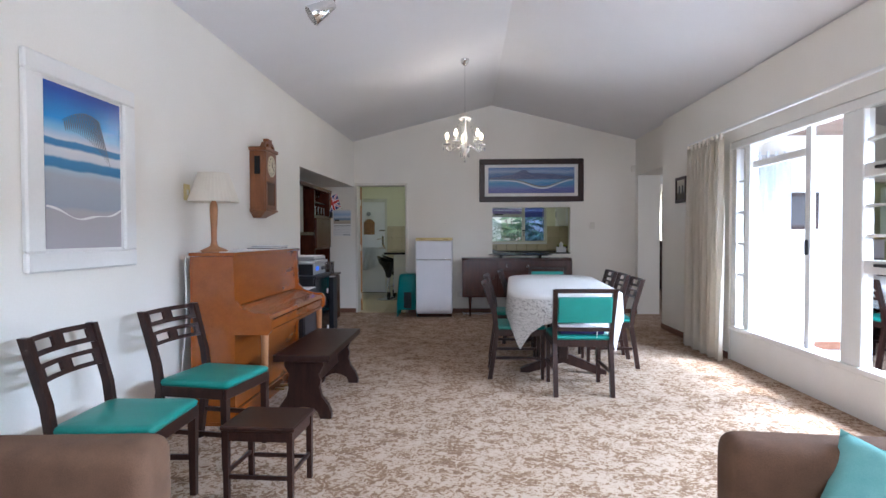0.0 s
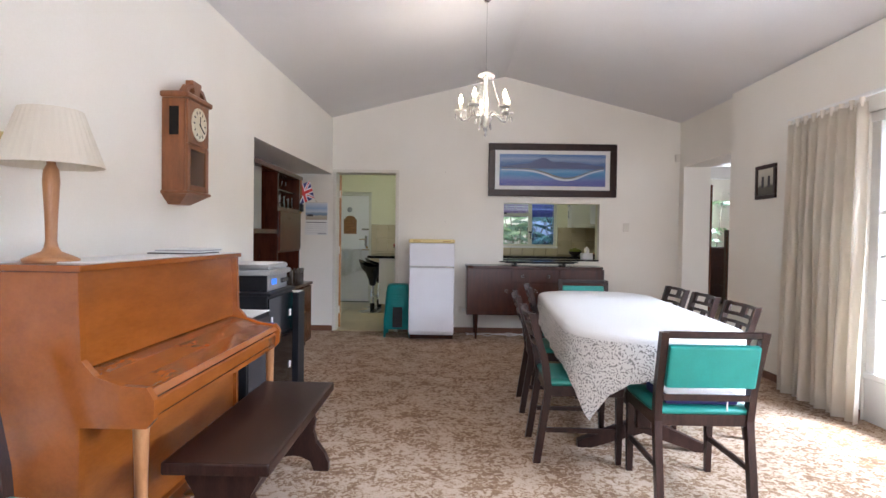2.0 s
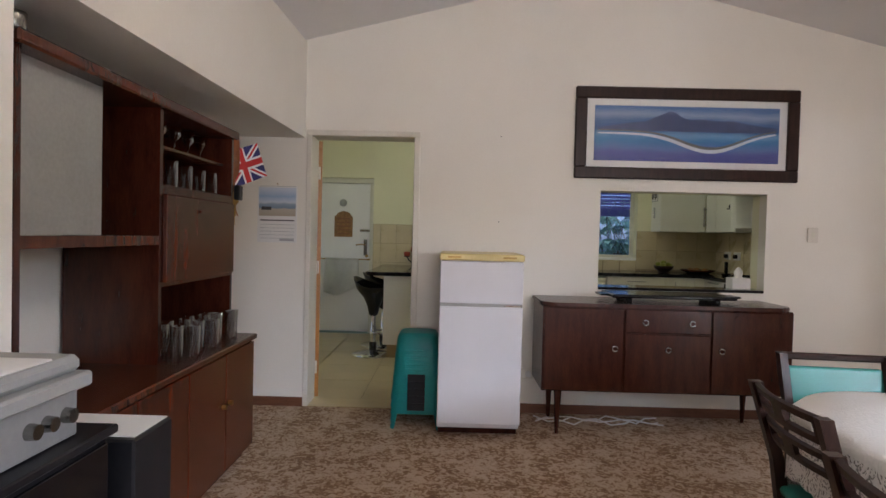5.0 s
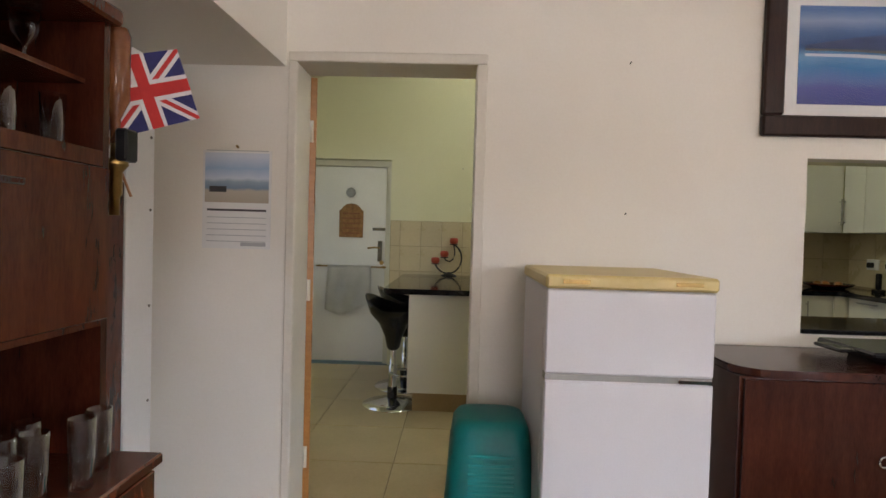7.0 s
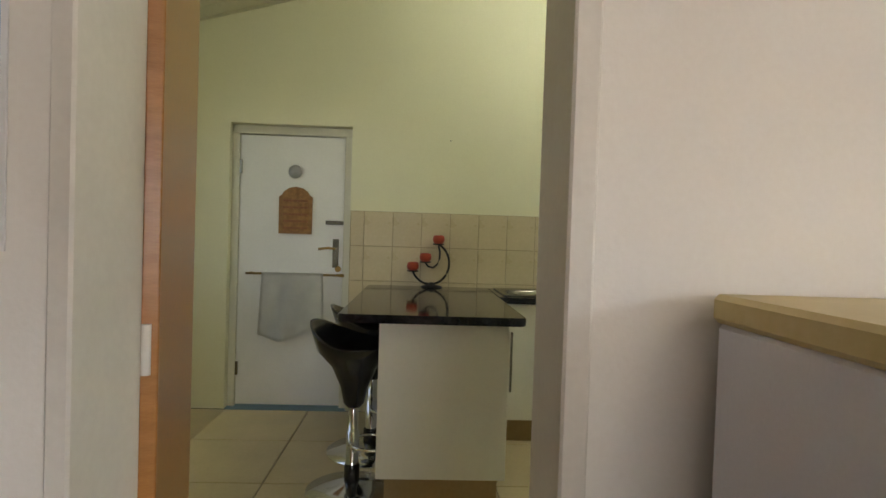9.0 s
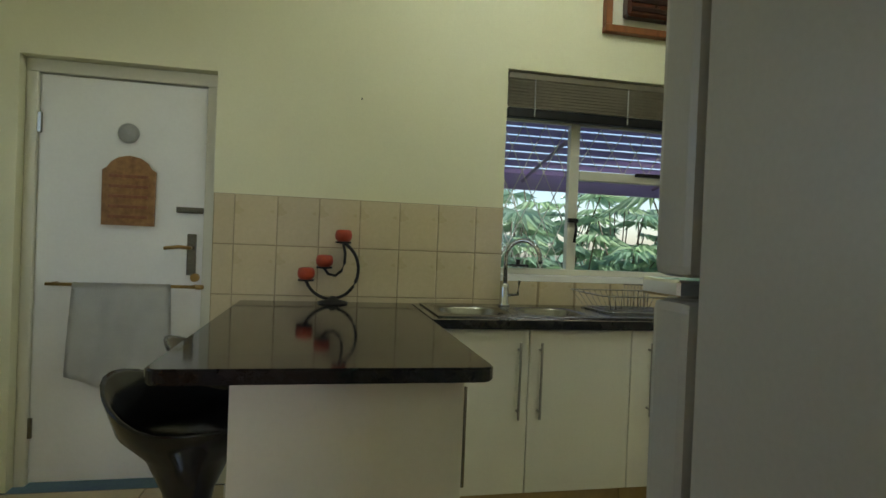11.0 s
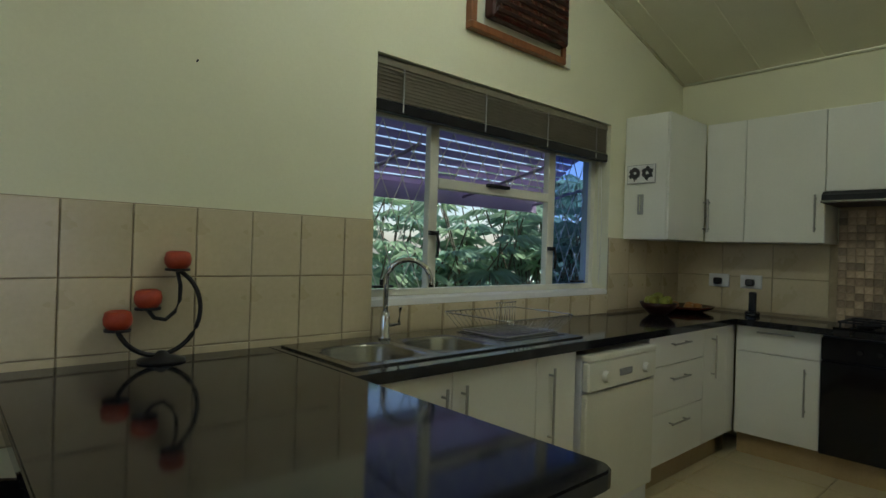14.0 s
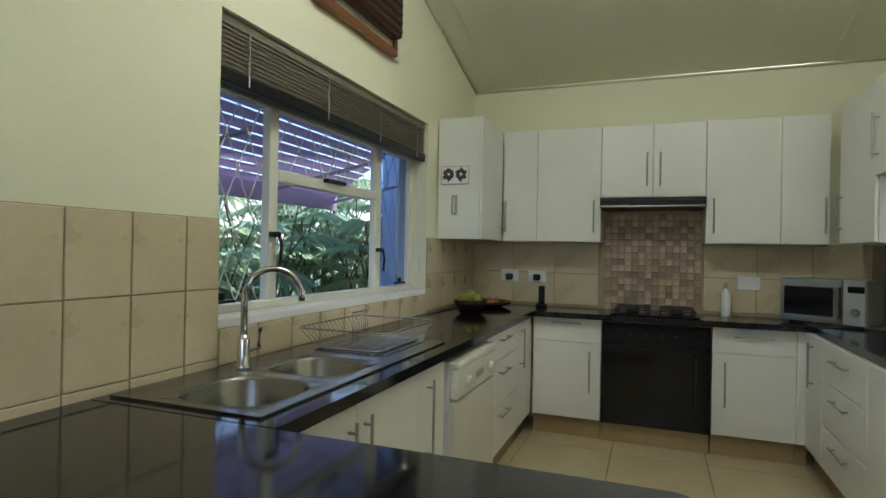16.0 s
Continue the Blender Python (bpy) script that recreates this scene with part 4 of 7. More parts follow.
def wall_unit(w, z0, z1, depth, doors, mirror=False):
    u = thing("wall_cabinet", "white laminate wall cabinet with steel bar handles", "cabinet", group="kitchen wall cabinets")
    part("body", B(0.001, w - 0.001, 0.02, depth, z0, z1), CABINET, u)
    for a, b, hx in doors:
        f = part("cabinet_door", B(a + 0.002, b - 0.002, 0, 0.018, z0 + 0.001, z1 - 0.001, bevel=0.002), CABINET, u)
        bar_handle(f, (hx, 0, z0 + 0.19 if z1 - z0 > 0.6 else z0 + 0.2), True, 0.24)
    return u


UB, UT, UX = 1.45, 2.31, 2.885
put(wall_unit(0.56, UB, UT, 0.33, [(0.0, 0.56, 0.53)]), 2.322, 10.20)
put(wall_unit(0.27, UB, UT, 0.31, [(0.0, 0.27, 0.03)]), UX, 10.195, -90)
put(wall_unit(0.48, UB, UT, 0.31, [(0.0, 0.48, 0.43)]), UX, 9.925, -90)
put(wall_unit(0.71, 1.78, UT, 0.31, [(0.0, 0.36, 0.32), (0.36, 0.71, 0.41)]), UX, 9.445, -90)
put(wall_unit(0.46, UB, UT, 0.31, [(0.0, 0.46, 0.05)]), UX, 8.735, -90)
put(wall_unit(0.28, UB, UT, 0.31, [(0.0, 0.28, 0.25)]), UX, 8.275, -90)
put(wall_unit(0.60, UB, UT, 0.44, [(0.0, 0.6, 0.05)]), 2.70, 7.99, 180)
put(wall_unit(0.55, 1.80, UT, 0.44, [(0.0, 0.55, 0.05)]), 2.10, 7.99, 180)
plaque = thing("wall_plaque", "small white tile plaque with two dark flower motifs", "plaque", (2.319, 10.40, 1.90))
# larger grey piece draws the plaque's shadow as a rim round the tile
part("backing", B(-0.006, 0.0, -0.106, 0.106, -0.066, 0.066, bevel=0.002), GREY, plaque)
part("tile", B(-0.0108, -0.006, -0.1, 0.1, -0.06, 0.06, bevel=0.002), PAPER, plaque)
for y in (-0.048, 0.048):
    bm = bmesh.new()
    for k in range(6):
        q = k * 1.05 + y * 9
        prism([(y + 0.027 * math.cos(q) + r * math.cos(w), 0.006 + 0.028 * math.sin(q) + r * math.sin(w)) for w, r in [(j * 1.2566, 0.017 + 0.006 * ((j + k) % 2)) for j in range(5)]], "x", -0.0125 - 0.0001 * k, -0.011, bm)
    prism([(y - 0.004, -0.05), (y + 0.004, -0.05), (y + 0.003, 0.0), (y - 0.003, 0.0)], "x", -0.0124, -0.011, bm)
    part("motif", bm, DARKPRINT, plaque)
therm = thing("thermometer", "small grey wall thermometer hung on the cabinet side", "thermometer", (2.319, 10.40, 1.62))
part("back", B(-0.012, 0.0, -0.022, 0.022, 0.0, 0.14, bevel=0.004), GREY, therm)
part("tube", C((-0.014, 0, 0.02), (-0.014, 0, 0.12), 0.004), CHROME, therm)

# things on the worktops
cand = thing("candle_holder", "black iron curled candle holder with three red candles", "candle holder", (-0.742, 10.455, 0.929))
part("foot", lathe([(0, 0), (0.075, 0), (0.075, 0.008), (0.03, 0.02), (0.012, 0.035), (0, 0.036)], 20), IRON, cand)
a1 = [(-0.012 + 0.135 * math.cos(radians(a)), 0, 0.172 + 0.150 * math.sin(radians(a))) for a in range(-155, 66, 10)]
part("arm", tube(a1, 0.008), IRON, cand)
part("arm", tube([(-0.047, 0, 0.175), (-0.027, 0, 0.148), (0.008, 0, 0.140), (0.038, 0, 0.165), (0.053, 0, 0.205), (0.054, 0, 0.255), (0.043, 0, 0.302)], 0.007), IRON, cand)
for x, z in ((-0.135, 0.106), (-0.047, 0.172), (0.043, 0.302)):
    cp = part("cup", lathe([(0, 0), (0.04, 0.004), (0.04, 0.012), (0.02, 0.012), (0, 0.01)], 16, at=(x, 0, z)), IRON, cand)
    part("candle", lathe([(0, 0.012), (0.03, 0.012), (0.041, 0.028), (0.043, 0.045), (0.038, 0.066), (0.026, 0.072), (0.018, 0.066), (0, 0.064)], 20, at=(x, 0, z)), CANDLE, cand, "red rounded wax candle")
fruit_mat = material("green_apple", (0.20, 0.22, 0.03), (0.34, 0.34, 0.06), 8, 0.35)
bowl = thing("fruit_bowl", "dark wire fruit bowl with green fruit", "bowl", (2.42, 10.30, 0.929))
part("bowl", lathe([(0.05, 0.0), (0.06, 0.004), (0.11, 0.05), (0.125, 0.085), (0.118, 0.085), (0.10, 0.05), (0.05, 0.012), (0, 0.01)], 20), DARKWOOD, bowl)
for k in range(7):
    a = k * 1.05
    r = 0.068 if k < 6 else 0
    fr = part("apple", lathe([(0, 0.0), (0.025, 0.004), (0.037, 0.03), (0.032, 0.055), (0.012, 0.064), (0, 0.058)], 12), fruit_mat, bowl)
    fr.matrix_basis = pose(r * math.cos(a), r * math.sin(a), 0.06 + (0.03 if k == 6 else 0.008 * (k % 2)), 12 * (k % 3), 8, 30 * k)
tray = thing("serving_tray", "long dark carved wooden tray with fruit", "tray", (2.86, 10.32, 0.929))
part("tray", lathe([(0, 0.006), (0.14, 0.006), (0.2, 0.03), (0.21, 0.045), (0.2, 0.045), (0.13, 0.0), (0, 0.0)], 24), MAHOGANY2, tray)
for k in range(5):
    part("fruit", lathe([(0, 0.0), (0.025, 0.004), (0.034, 0.03), (0.028, 0.052), (0, 0.058)], 12, at=(0.09 * math.cos(k * 1.3), 0.09 * math.sin(k * 1.3), 0.008)), YELLOWWOOD, tray)
phone = thing("cordless_telephone", "black cordless telephone standing on its charger", "telephone", (3.02, 9.90, 0.929))
part("charger", B(-0.04, 0.04, -0.04, 0.04, 0, 0.03, bevel=0.008), BLACKPLASTIC, phone)
part("handset", B(-0.016, 0.012, -0.025, 0.025, 0.03, 0.17, bevel=0.01, seg=2), BLACKPLASTIC, phone)
for y, lab in ((10.20, 1), (9.97, 1), (8.42, 0)):
    sk = thing("wall_socket", "white double wall socket", "socket", (3.186, y, 1.165), group="kitchen wall sockets")
    part("plate", B(-0.012, 0.0, -0.075, 0.075, -0.05, 0.05, bevel=0.004), PAPER, sk)
    if lab:
        part("plug", B(-0.05, -0.012, -0.03, 0.03, -0.03, 0.02, bevel=0.008), BLACKPLASTIC, sk)
    else:
        part("switch", B(-0.017, -0.012, -0.05, -0.03, 0.0, 0.025, bevel=0.002), IVORY, sk)
soap = thing("spray_bottle", "slim white plastic bottle by the hob", "bottle", (3.06, 8.58, 0.929))
part("bottle", lathe([(0, 0), (0.03, 0), (0.032, 0.01), (0.032, 0.17), (0.014, 0.195), (0.012, 0.205), (0, 0.205)], 16), PAPER, soap)
part("cap", lathe([(0, 0.205), (0.013, 0.205), (0.012, 0.24), (0, 0.245)], 12), GREY, soap)
mw = thing("microwave_oven", "silver microwave oven in the worktop corner", "microwave", (2.86, 7.93, 0.929), 62)
mw.matrix_basis = pose(2.956, 7.951, 0.929, 0, 0, -125)
part("body", B(-0.245, 0.245, -0.17, 0.09, 0.012, 0.30, bevel=0.006), GREY, mw)
part("door", B(-0.245, 0.12, -0.19, -0.172, 0.018, 0.295, bevel=0.004), STEEL, mw)
part("window", B(-0.22, 0.07, -0.196, -0.191, 0.06, 0.245, bevel=0.003), BLACKGLASS, mw)
part("handle", C((0.10, -0.215, 0.05), (0.10, -0.215, 0.25), 0.008), STEEL, mw)
part("control_panel", B(0.125, 0.245, -0.19, -0.172, 0.018, 0.295, bevel=0.004), GREY, mw)
part("display", B(0.15, 0.24, -0.193, -0.19, 0.22, 0.26), BLACKGLASS, mw)
part("dial", C((0.193, -0.19, 0.10), (0.193, -0.21, 0.10), 0.025, 0.022, 16), STEEL, mw)
for sx in (-0.2, 0.2):
    part("foot", C((sx, -0.12, 0), (sx, -0.12, 0.012), 0.015), BLACK, mw)
    part("foot", C((sx, 0.05, 0), (sx, 0.05, 0.012), 0.015), BLACK, mw)
tissue = thing("tissue_box", "white tissue box with a tissue pulled up", "tissue box", (1.93, 7.47, 0.972))
part("box", B(-0.07, 0.07, -0.055, 0.055, 0, 0.085, bevel=0.003), PAPER, tissue)
part("tissue", lathe([(0.035, 0.085), (0.03, 0.10), (0.035, 0.13), (0.012, 0.165), (0, 0.17)], 7), PAPER, tissue)

# bar stools and the tall fridge


def bar_stool(m, first=[]):
    if first:
        return copy_thing(first[0], m @ Matrix.Diagonal((1.14, 1.14, 1.02, 1)))
    s = thing("bar_stool", "black moulded bar stool on a chrome column and round base", "stool", group="bar stools at the peninsula")
    part("base", lathe([(0, 0), (0.20, 0), (0.20, 0.008), (0.10, 0.022), (0.035, 0.05), (0, 0.052)], 32), CHROME, s)
    part("column", lathe([(0.028, 0.05), (0.028, 0.30), (0.022, 0.302), (0.022, 0.44)], 16), CHROME, s)
    part("cover", lathe([(0.034, 0.05), (0.034, 0.13), (0.03, 0.14)], 16), BLACKPLASTIC, s)
    ring = [(0.09 + 0.10 * math.cos(radians(a)), 0.10 * math.sin(radians(a)), 0.25) for a in range(-150, 151, 20)]
    part("footrest", tube([(0, 0, 0.25)] + ring + [(0, 0, 0.25)], 0.009), CHROME, s)
    bm, rings = bmesh.new(), []
    n = 28
    for r, z, lift in ((0.03, 0.42, 0), (0.045, 0.44, 0), (0.06, 0.52, 0), (0.10, 0.62, 0.0), (0.165, 0.68, 0.25), (0.195, 0.73, 0.9), (0.198, 0.74, 1.0), (0.185, 0.735, 0.95), (0.15, 0.695, 0.35), (0.08, 0.675, 0.03), (0.01, 0.672, 0)):
        ring = []
        for i in range(n):
            a = 2 * math.pi * i / n
            back = max(0.0, -math.cos(a)) ** 1.5
            ring.append(bm.verts.new((r * math.cos(a), r * 0.98 * math.sin(a), z + 0.10 * lift * back)))
        rings.append(ring)
    for p, q in zip(rings, rings[1:]):
        for i in range(n):
            bm.faces.new((p[i], p[(i + 1) % n], q[(i + 1) % n], q[i])).smooth = True
    part("seat", bm, BLACKPLASTIC, s)
    s.matrix_basis = m @ Matrix.Diagonal((1.14, 1.14, 1.02, 1))
    first.append(s)
    return s


bar_stool(pose(-1.14, 9.25, 0, 0, 0, -10))
bar_stool(pose(-1.09, 9.78, 0, 0, 0, 5))
kf = thing("tall_fridge", "tall grey-white fridge freezer with chrome handle strip", "fridge", (-0.42, 7.56, 0))
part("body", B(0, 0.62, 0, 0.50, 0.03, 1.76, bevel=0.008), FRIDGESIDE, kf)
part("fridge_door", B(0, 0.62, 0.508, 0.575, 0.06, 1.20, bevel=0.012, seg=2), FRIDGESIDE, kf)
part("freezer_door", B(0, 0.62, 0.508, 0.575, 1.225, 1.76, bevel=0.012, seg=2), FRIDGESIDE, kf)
part("handle_strip", B(-0.004, 0.62, 0.52, 0.59, 1.203, 1.222, bevel=0.003), CHROME, kf)
for x in (0.05, 0.57):
    part("foot", C((x, 0.05, 0), (x, 0.05, 0.03), 0.02), BLACK, kf)
    part("foot", C((x, 0.45, 0), (x, 0.45, 0.03), 0.02), BLACK, kf)

kl = thing("fluorescent_light", "white fluorescent ceiling fitting under the kitchen ridge", "ceiling light", (0.28, 9.0, 3.30))
part("tray", B(-0.11, 0.11, -0.62, 0.62, 0.0, 0.05, bevel=0.006), WHITE, kl)
part("hanger", C((0, 0, 0.05), (0, 0, 0.27), 0.01), WHITE, kl)

# ---- lounge: dining set ----


def chair_frame(s, back_h=0.83, w=0.44, d=0.42):
    """Legs, rails and posts of a dark dining chair; it faces +y, its back stands at -y."""
    h = w / 2
    for sx in (-1, 1):
        part("front_leg", prism_leg((sx * (h - 0.02), d / 2 - 0.02), 0.0, 0.42), DARKWOOD, s)
        bm = tube_square([(sx * (h - 0.015), -d / 2 - 0.05, 0.0), (sx * (h - 0.015), -d / 2 + 0.01, 0.40), (sx * (h - 0.012), -d / 2 - 0.01, 0.55), (sx * (h - 0.004), -d / 2 - 0.09, back_h)], 0.017, 0.020)
        part("back_leg", bm, DARKWOOD, s)
        part("side_stretcher", B(sx * (h - 0.02) - 0.008, sx * (h - 0.02) + 0.008, -d / 2 + 0.0, d / 2 - 0.03, 0.17, 0.195), DARKWOOD, s)
    part("seat_rail", ring_box(h, d / 2, 0.375, 0.432, 0.02), DARKWOOD, s)
    part("seat", seat_pad(h - 0.005, d / 2, 0.432, 0.035), TEAL, s, "teal vinyl seat pad")


def prism_leg(c, z0, z1, a=0.014, b=0.019):
    bm = bmesh.new()
    lo = [bm.verts.new((c[0] + sx * a, c[1] + sy * a, z0)) for sx, sy in ((-1, -1), (1, -1), (1, 1), (-1, 1))]
    hi = [bm.verts.new((c[0] + sx * b, c[1] + sy * b, z1)) for sx, sy in ((-1, -1), (1, -1), (1, 1), (-1, 1))]
    bm.faces.new(lo[::-1])
    bm.faces.new(hi)
    for i in range(4):
        bm.faces.new((lo[i], lo[(i + 1) % 4], hi[(i + 1) % 4], hi[i]))
    return bm


def tube_square(pts, rx, ry, bm=None):
    bm = bm or bmesh.new()
    rings = [[bm.verts.new((p[0] + sx * rx, p[1] + sy * ry, p[2])) for sx, sy in ((-1, -1), (1, -1), (1, 1), (-1, 1))] for p in pts]
    bm.faces.new(rings[0][::-1])
    bm.faces.new(rings[-1])
    for a, b in zip(rings, rings[1:]):
        for i in range(4):
            bm.faces.new((a[i], a[(i + 1) % 4], b[(i + 1) % 4], b[i]))
    return bm


def ring_box(hx, hy, z0, z1, t):
    bm = B(-hx, hx, -hy, -hy + t, z0, z1, bevel=0.003)
    box(bm, -hx, hx, hy - t, hy, z0, z1, bevel=0.003)
    box(bm, -hx, -hx + t, -hy + t, hy - t, z0, z1, bevel=0.003)
    return box(bm, hx - t, hx, -hy + t, hy - t, z0, z1, bevel=0.003)


def seat_pad(hx, hy, z, t):
    bm = bmesh.new()
    rings = []
    for ins, dz in ((0.0, 0.0), (-0.006, t * 0.5), (0.004, t * 0.85), (0.03, t), (0.12, t * 1.1)):
        rings.append([bm.verts.new((p[0], p[1], z + dz)) for p in rounded(-hx + ins, hx - ins, -hy + ins, hy - ins, 0.025)])
    for a, b in zip(rings, rings[1:]):
        for i in range(len(a)):
            bm.faces.new((a[i], a[(i + 1) % len(a)], b[(i + 1) % len(b)], b[i])).smooth = True
    bm.faces.new(rings[-1]).smooth = True
    bm.faces.new(rings[0][::-1])
    return bm


def ladder_rail(w, yb, z0, z1, lean):
    """One curved back rail with two long rounded slots."""
    bm, n = bmesh.new(), 24
    zs = (z0, z0 + (z1 - z0) * 0.26, z1 - (z1 - z0) * 0.26, z1)
    grid = [[bm.verts.new((-w / 2 + w * i / n, yb - 0.03 * (1 - (-1 + 2 * i / n) ** 2) - lean * (z - z0), z)) for i in range(n + 1)] for z in zs]
    for r in range(3):
        for i in range(n):
            if r == 1 and (2 <= i <= 9 or 14 <= i <= 21):
                continue
            bm.faces.new((grid[r][i], grid[r][i + 1], grid[r + 1][i + 1], grid[r + 1][i]))
    bmesh.ops.recalc_face_normals(bm, faces=bm.faces)
    bmesh.ops.solidify(bm, geom=bm.faces[:], thickness=0.016)
    return bm


side = thing("dining_chair", "dark-stained wooden dining chair with slotted ladder back and teal seat", "chair", group="ladder-back dining chairs")
chair_frame(side)
part("back_rail", ladder_rail(0.40, -0.245, 0.635, 0.71, 0.32), DARKWOOD, side)
part("back_rail", ladder_rail(0.41, -0.28, 0.74, 0.825, 0.32), DARKWOOD, side)
side.matrix_basis = pose(0.855, 3.30, 0, 0, 0, -92)
for x, y, r in ((0.90, 4.18, -94), (1.09, 4.88, -95), (1.73, 3.74, 86), (1.77, 4.35, 86), (1.78, 4.90, 88), (-1.11, 0.66, -88), (-1.05, 1.39, -100)):
    copy_thing(side, pose(x, y, 0, 0, 0, r))

carver = thing("carver_chair", "dark-stained dining chair with a padded teal back panel", "chair", group="padded-back dining chairs")
chair_frame(carver, w=0.46)
part("top_rail", B(-0.235, 0.235, -0.312, -0.290, 0.802, 0.834, bevel=0.007), DARKWOOD, carver)
pad = part("back_pad", B(-0.205, 0.205, -0.018, 0.018, 0.0, 0.205, bevel=0.012, seg=2), TEAL, carver, "padded teal vinyl back")
pad.matrix_basis = pose(0, -0.260, 0.572, 13)
part("cross_rail", B(-0.20, 0.20, -0.238, -0.222, 0.50, 0.53, bevel=0.003), DARKWOOD, carver)
carver.matrix_basis = pose(1.285, 2.83, 0)
copy_thing(carver, pose(1.42, 5.35, 0, 0, 0, 175))
folder = thing("seat_cushion", "dark blue folded cushion with white ties lying on the chair seat", "cushion", (1.285, 2.79, 0.47))
part("cushion", B(-0.17, 0.17, -0.15, 0.12, 0.0, 0.045, bevel=0.012, seg=2), BLUE, folder)
part("edge", B(-0.165, 0.165, -0.153, 0.123, 0.0455, 0.055, bevel=0.004), FLAGWHITE, folder)
part("tie", tube([(0.10, -0.155, 0.05), (0.11, -0.17, 0.03), (0.105, -0.175, -0.02)], 0.004, 5), FLAGWHITE, folder)

TX, TY, TZ, TT = 1.31, 4.06, 0.75, -4.5
table = thing("dining_table", "oval dark wooden dining table on trestle legs", "table", (TX, TY, 0), TT)
part("tabletop", slab(rounded(-0.465, 0.465, -1.235, 1.235, 0.40, 10), TZ - 0.03, TZ), DARKWOOD, table)
for sy in (-0.72, 0.72):
    part("column", B(-0.045, 0.045, sy - 0.045, sy + 0.045, 0.13, TZ - 0.03, bevel=0.008), DARKWOOD, table)
    part("foot", prism([(-0.38, 0.0), (-0.30, 0.0), (0.0, 0.10), (0.30, 0.0), (0.38, 0.0), (0.38, 0.035), (0.06, 0.17), (-0.06, 0.17), (-0.38, 0.035)], "y", sy - 0.03, sy + 0.03), DARKWOOD, table)
part("stretcher", B(-0.02, 0.02, -0.675, 0.675, 0.16, 0.24, bevel=0.006), DARKWOOD, table)
cloth = thing("tablecloth", "white lace tablecloth hanging unevenly over the dining table", "tablecloth", (TX, TY, TZ + 0.003), TT)
bm = bmesh.new()
CX, CY, CR = 0.48, 1.25, 0.40
outline = rounded(-CX, CX, -CY, CY, CR, 26)
per = []
for p, q in zip(outline, outline[1:] + outline[:1]):
    seg = max(1, int((Vector(q) - Vector(p)).length / 0.02))
    per += [(p[0] + (q[0] - p[0]) * i / seg, p[1] + (q[1] - p[1]) * i / seg) for i in range(seg)]
rings = [[bm.verts.new((x * s, y * s, 0.002)) for x, y in per] for s in (0.3, 0.7, 0.985)]
N = len(per)
for k in range(1, 13):
    v = k / 12
    ring = []
    for i, (x, y) in enumerate(per):
        # outward way at the edge of the top, and how much of the oblong cloth is left beyond it
        nx = max(0.0, abs(x) - (CX - CR)) * math.copysign(1, x)
        ny = max(0.0, abs(y) - (CY - CR)) * math.copysign(1, y)
        nl = math.hypot(nx, ny)
        nx, ny = nx / nl, ny / nl
        drop = min((0.70 - abs(x)) / max(abs(nx), 0.01), (1.46 - abs(y)) / max(abs(ny), 0.01), 0.56)
        corner = max(0.0, drop - 0.2) / 0.3
        fold = math.sin(i * 0.21) * 0.5 + math.sin(i * 0.37 + 1) * 0.5
        out = 0.010 + 0.022 * v + 0.030 * v * fold * (0.25 + corner) - 0.03 * corner * v
        edge = 0.010 * abs(math.sin(i * 0.8)) if k == 12 else 0.0
        ring.append(bm.verts.new((x + nx * out, y + ny * out, 0.001 - v ** 1.15 * drop - edge)))
    rings.append(ring)
for a, b in zip(rings, rings[1:]):
    for i in range(N):
        bm.faces.new((a[i], a[(i + 1) % N], b[(i + 1) % N], b[i])).smooth = True
bm.faces.new(rings[0])
part("cloth", bm, LACE, cloth)

# ---- lounge: piano, bench, lamp ----
piano = thing("upright_piano", "glossy orange-brown upright piano against the wall", "piano", (0, 0, 0))
PY0, PY1 = 1.82, 3.23
for y0, y1 in ((PY0, PY0 + 0.03), (PY1 - 0.03, PY1)):
    part("side_panel", prism([(-1.41, 0.03), (-1.12, 0.03), (-1.12, 0.60), (-0.90, 0.60), (-0.875, 0.63), (-0.875, 0.695), (-0.90, 0.735), (-0.98, 0.74), (-1.07, 0.77), (-1.115, 0.82), (-1.125, 1.11), (-1.41, 1.11)], "y", y0, y1), PIANOWOOD, piano)
part("back", B(-1.41, -1.37, PY0 + 0.03, PY1 - 0.03, 0.03, 1.11), DARKWOOD, piano)
part("top_lid", B(-1.415, -1.11, PY0 - 0.012, PY1 + 0.012, 1.112, 1.135, bevel=0.006, seg=2), PIANOWOOD, piano)
part("upper_panel", prism([(-1.17, 0.78), (-1.142, 0.78), (-1.155, 1.11), (-1.18, 1.11)], "y", PY0 + 0.032, PY1 - 0.032), PIANOWOOD, piano)
part("fallboard", prism([(-1.16, 0.775), (-1.08, 0.762), (-1.0, 0.735), (-0.905, 0.72), (-0.885, 0.70), (-0.905, 0.69), (-1.0, 0.712), (-1.16, 0.745)], "y", PY0 + 0.032, PY1 - 0.032), PIANOWOOD, piano)
part("lock_rail", B(-0.925, -0.895, PY0 + 0.032, PY1 - 0.032, 0.625, 0.685, bevel=0.006), PIANOWOOD, piano)
part("key_bed", B(-1.24, -0.90, PY0 + 0.032, PY1 - 0.032, 0.60, 0.622), PIANOWOOD, piano)
part("lower_panel", B(-1.16, -1.14, PY0 + 0.032, PY1 - 0.032, 0.10, 0.598), PIANOWOOD, piano)
part("base_rail", B(-1.17, -1.115, PY0 + 0.031, PY1 - 0.031, 0.0, 0.098, bevel=0.004), PIANOWOOD, piano)
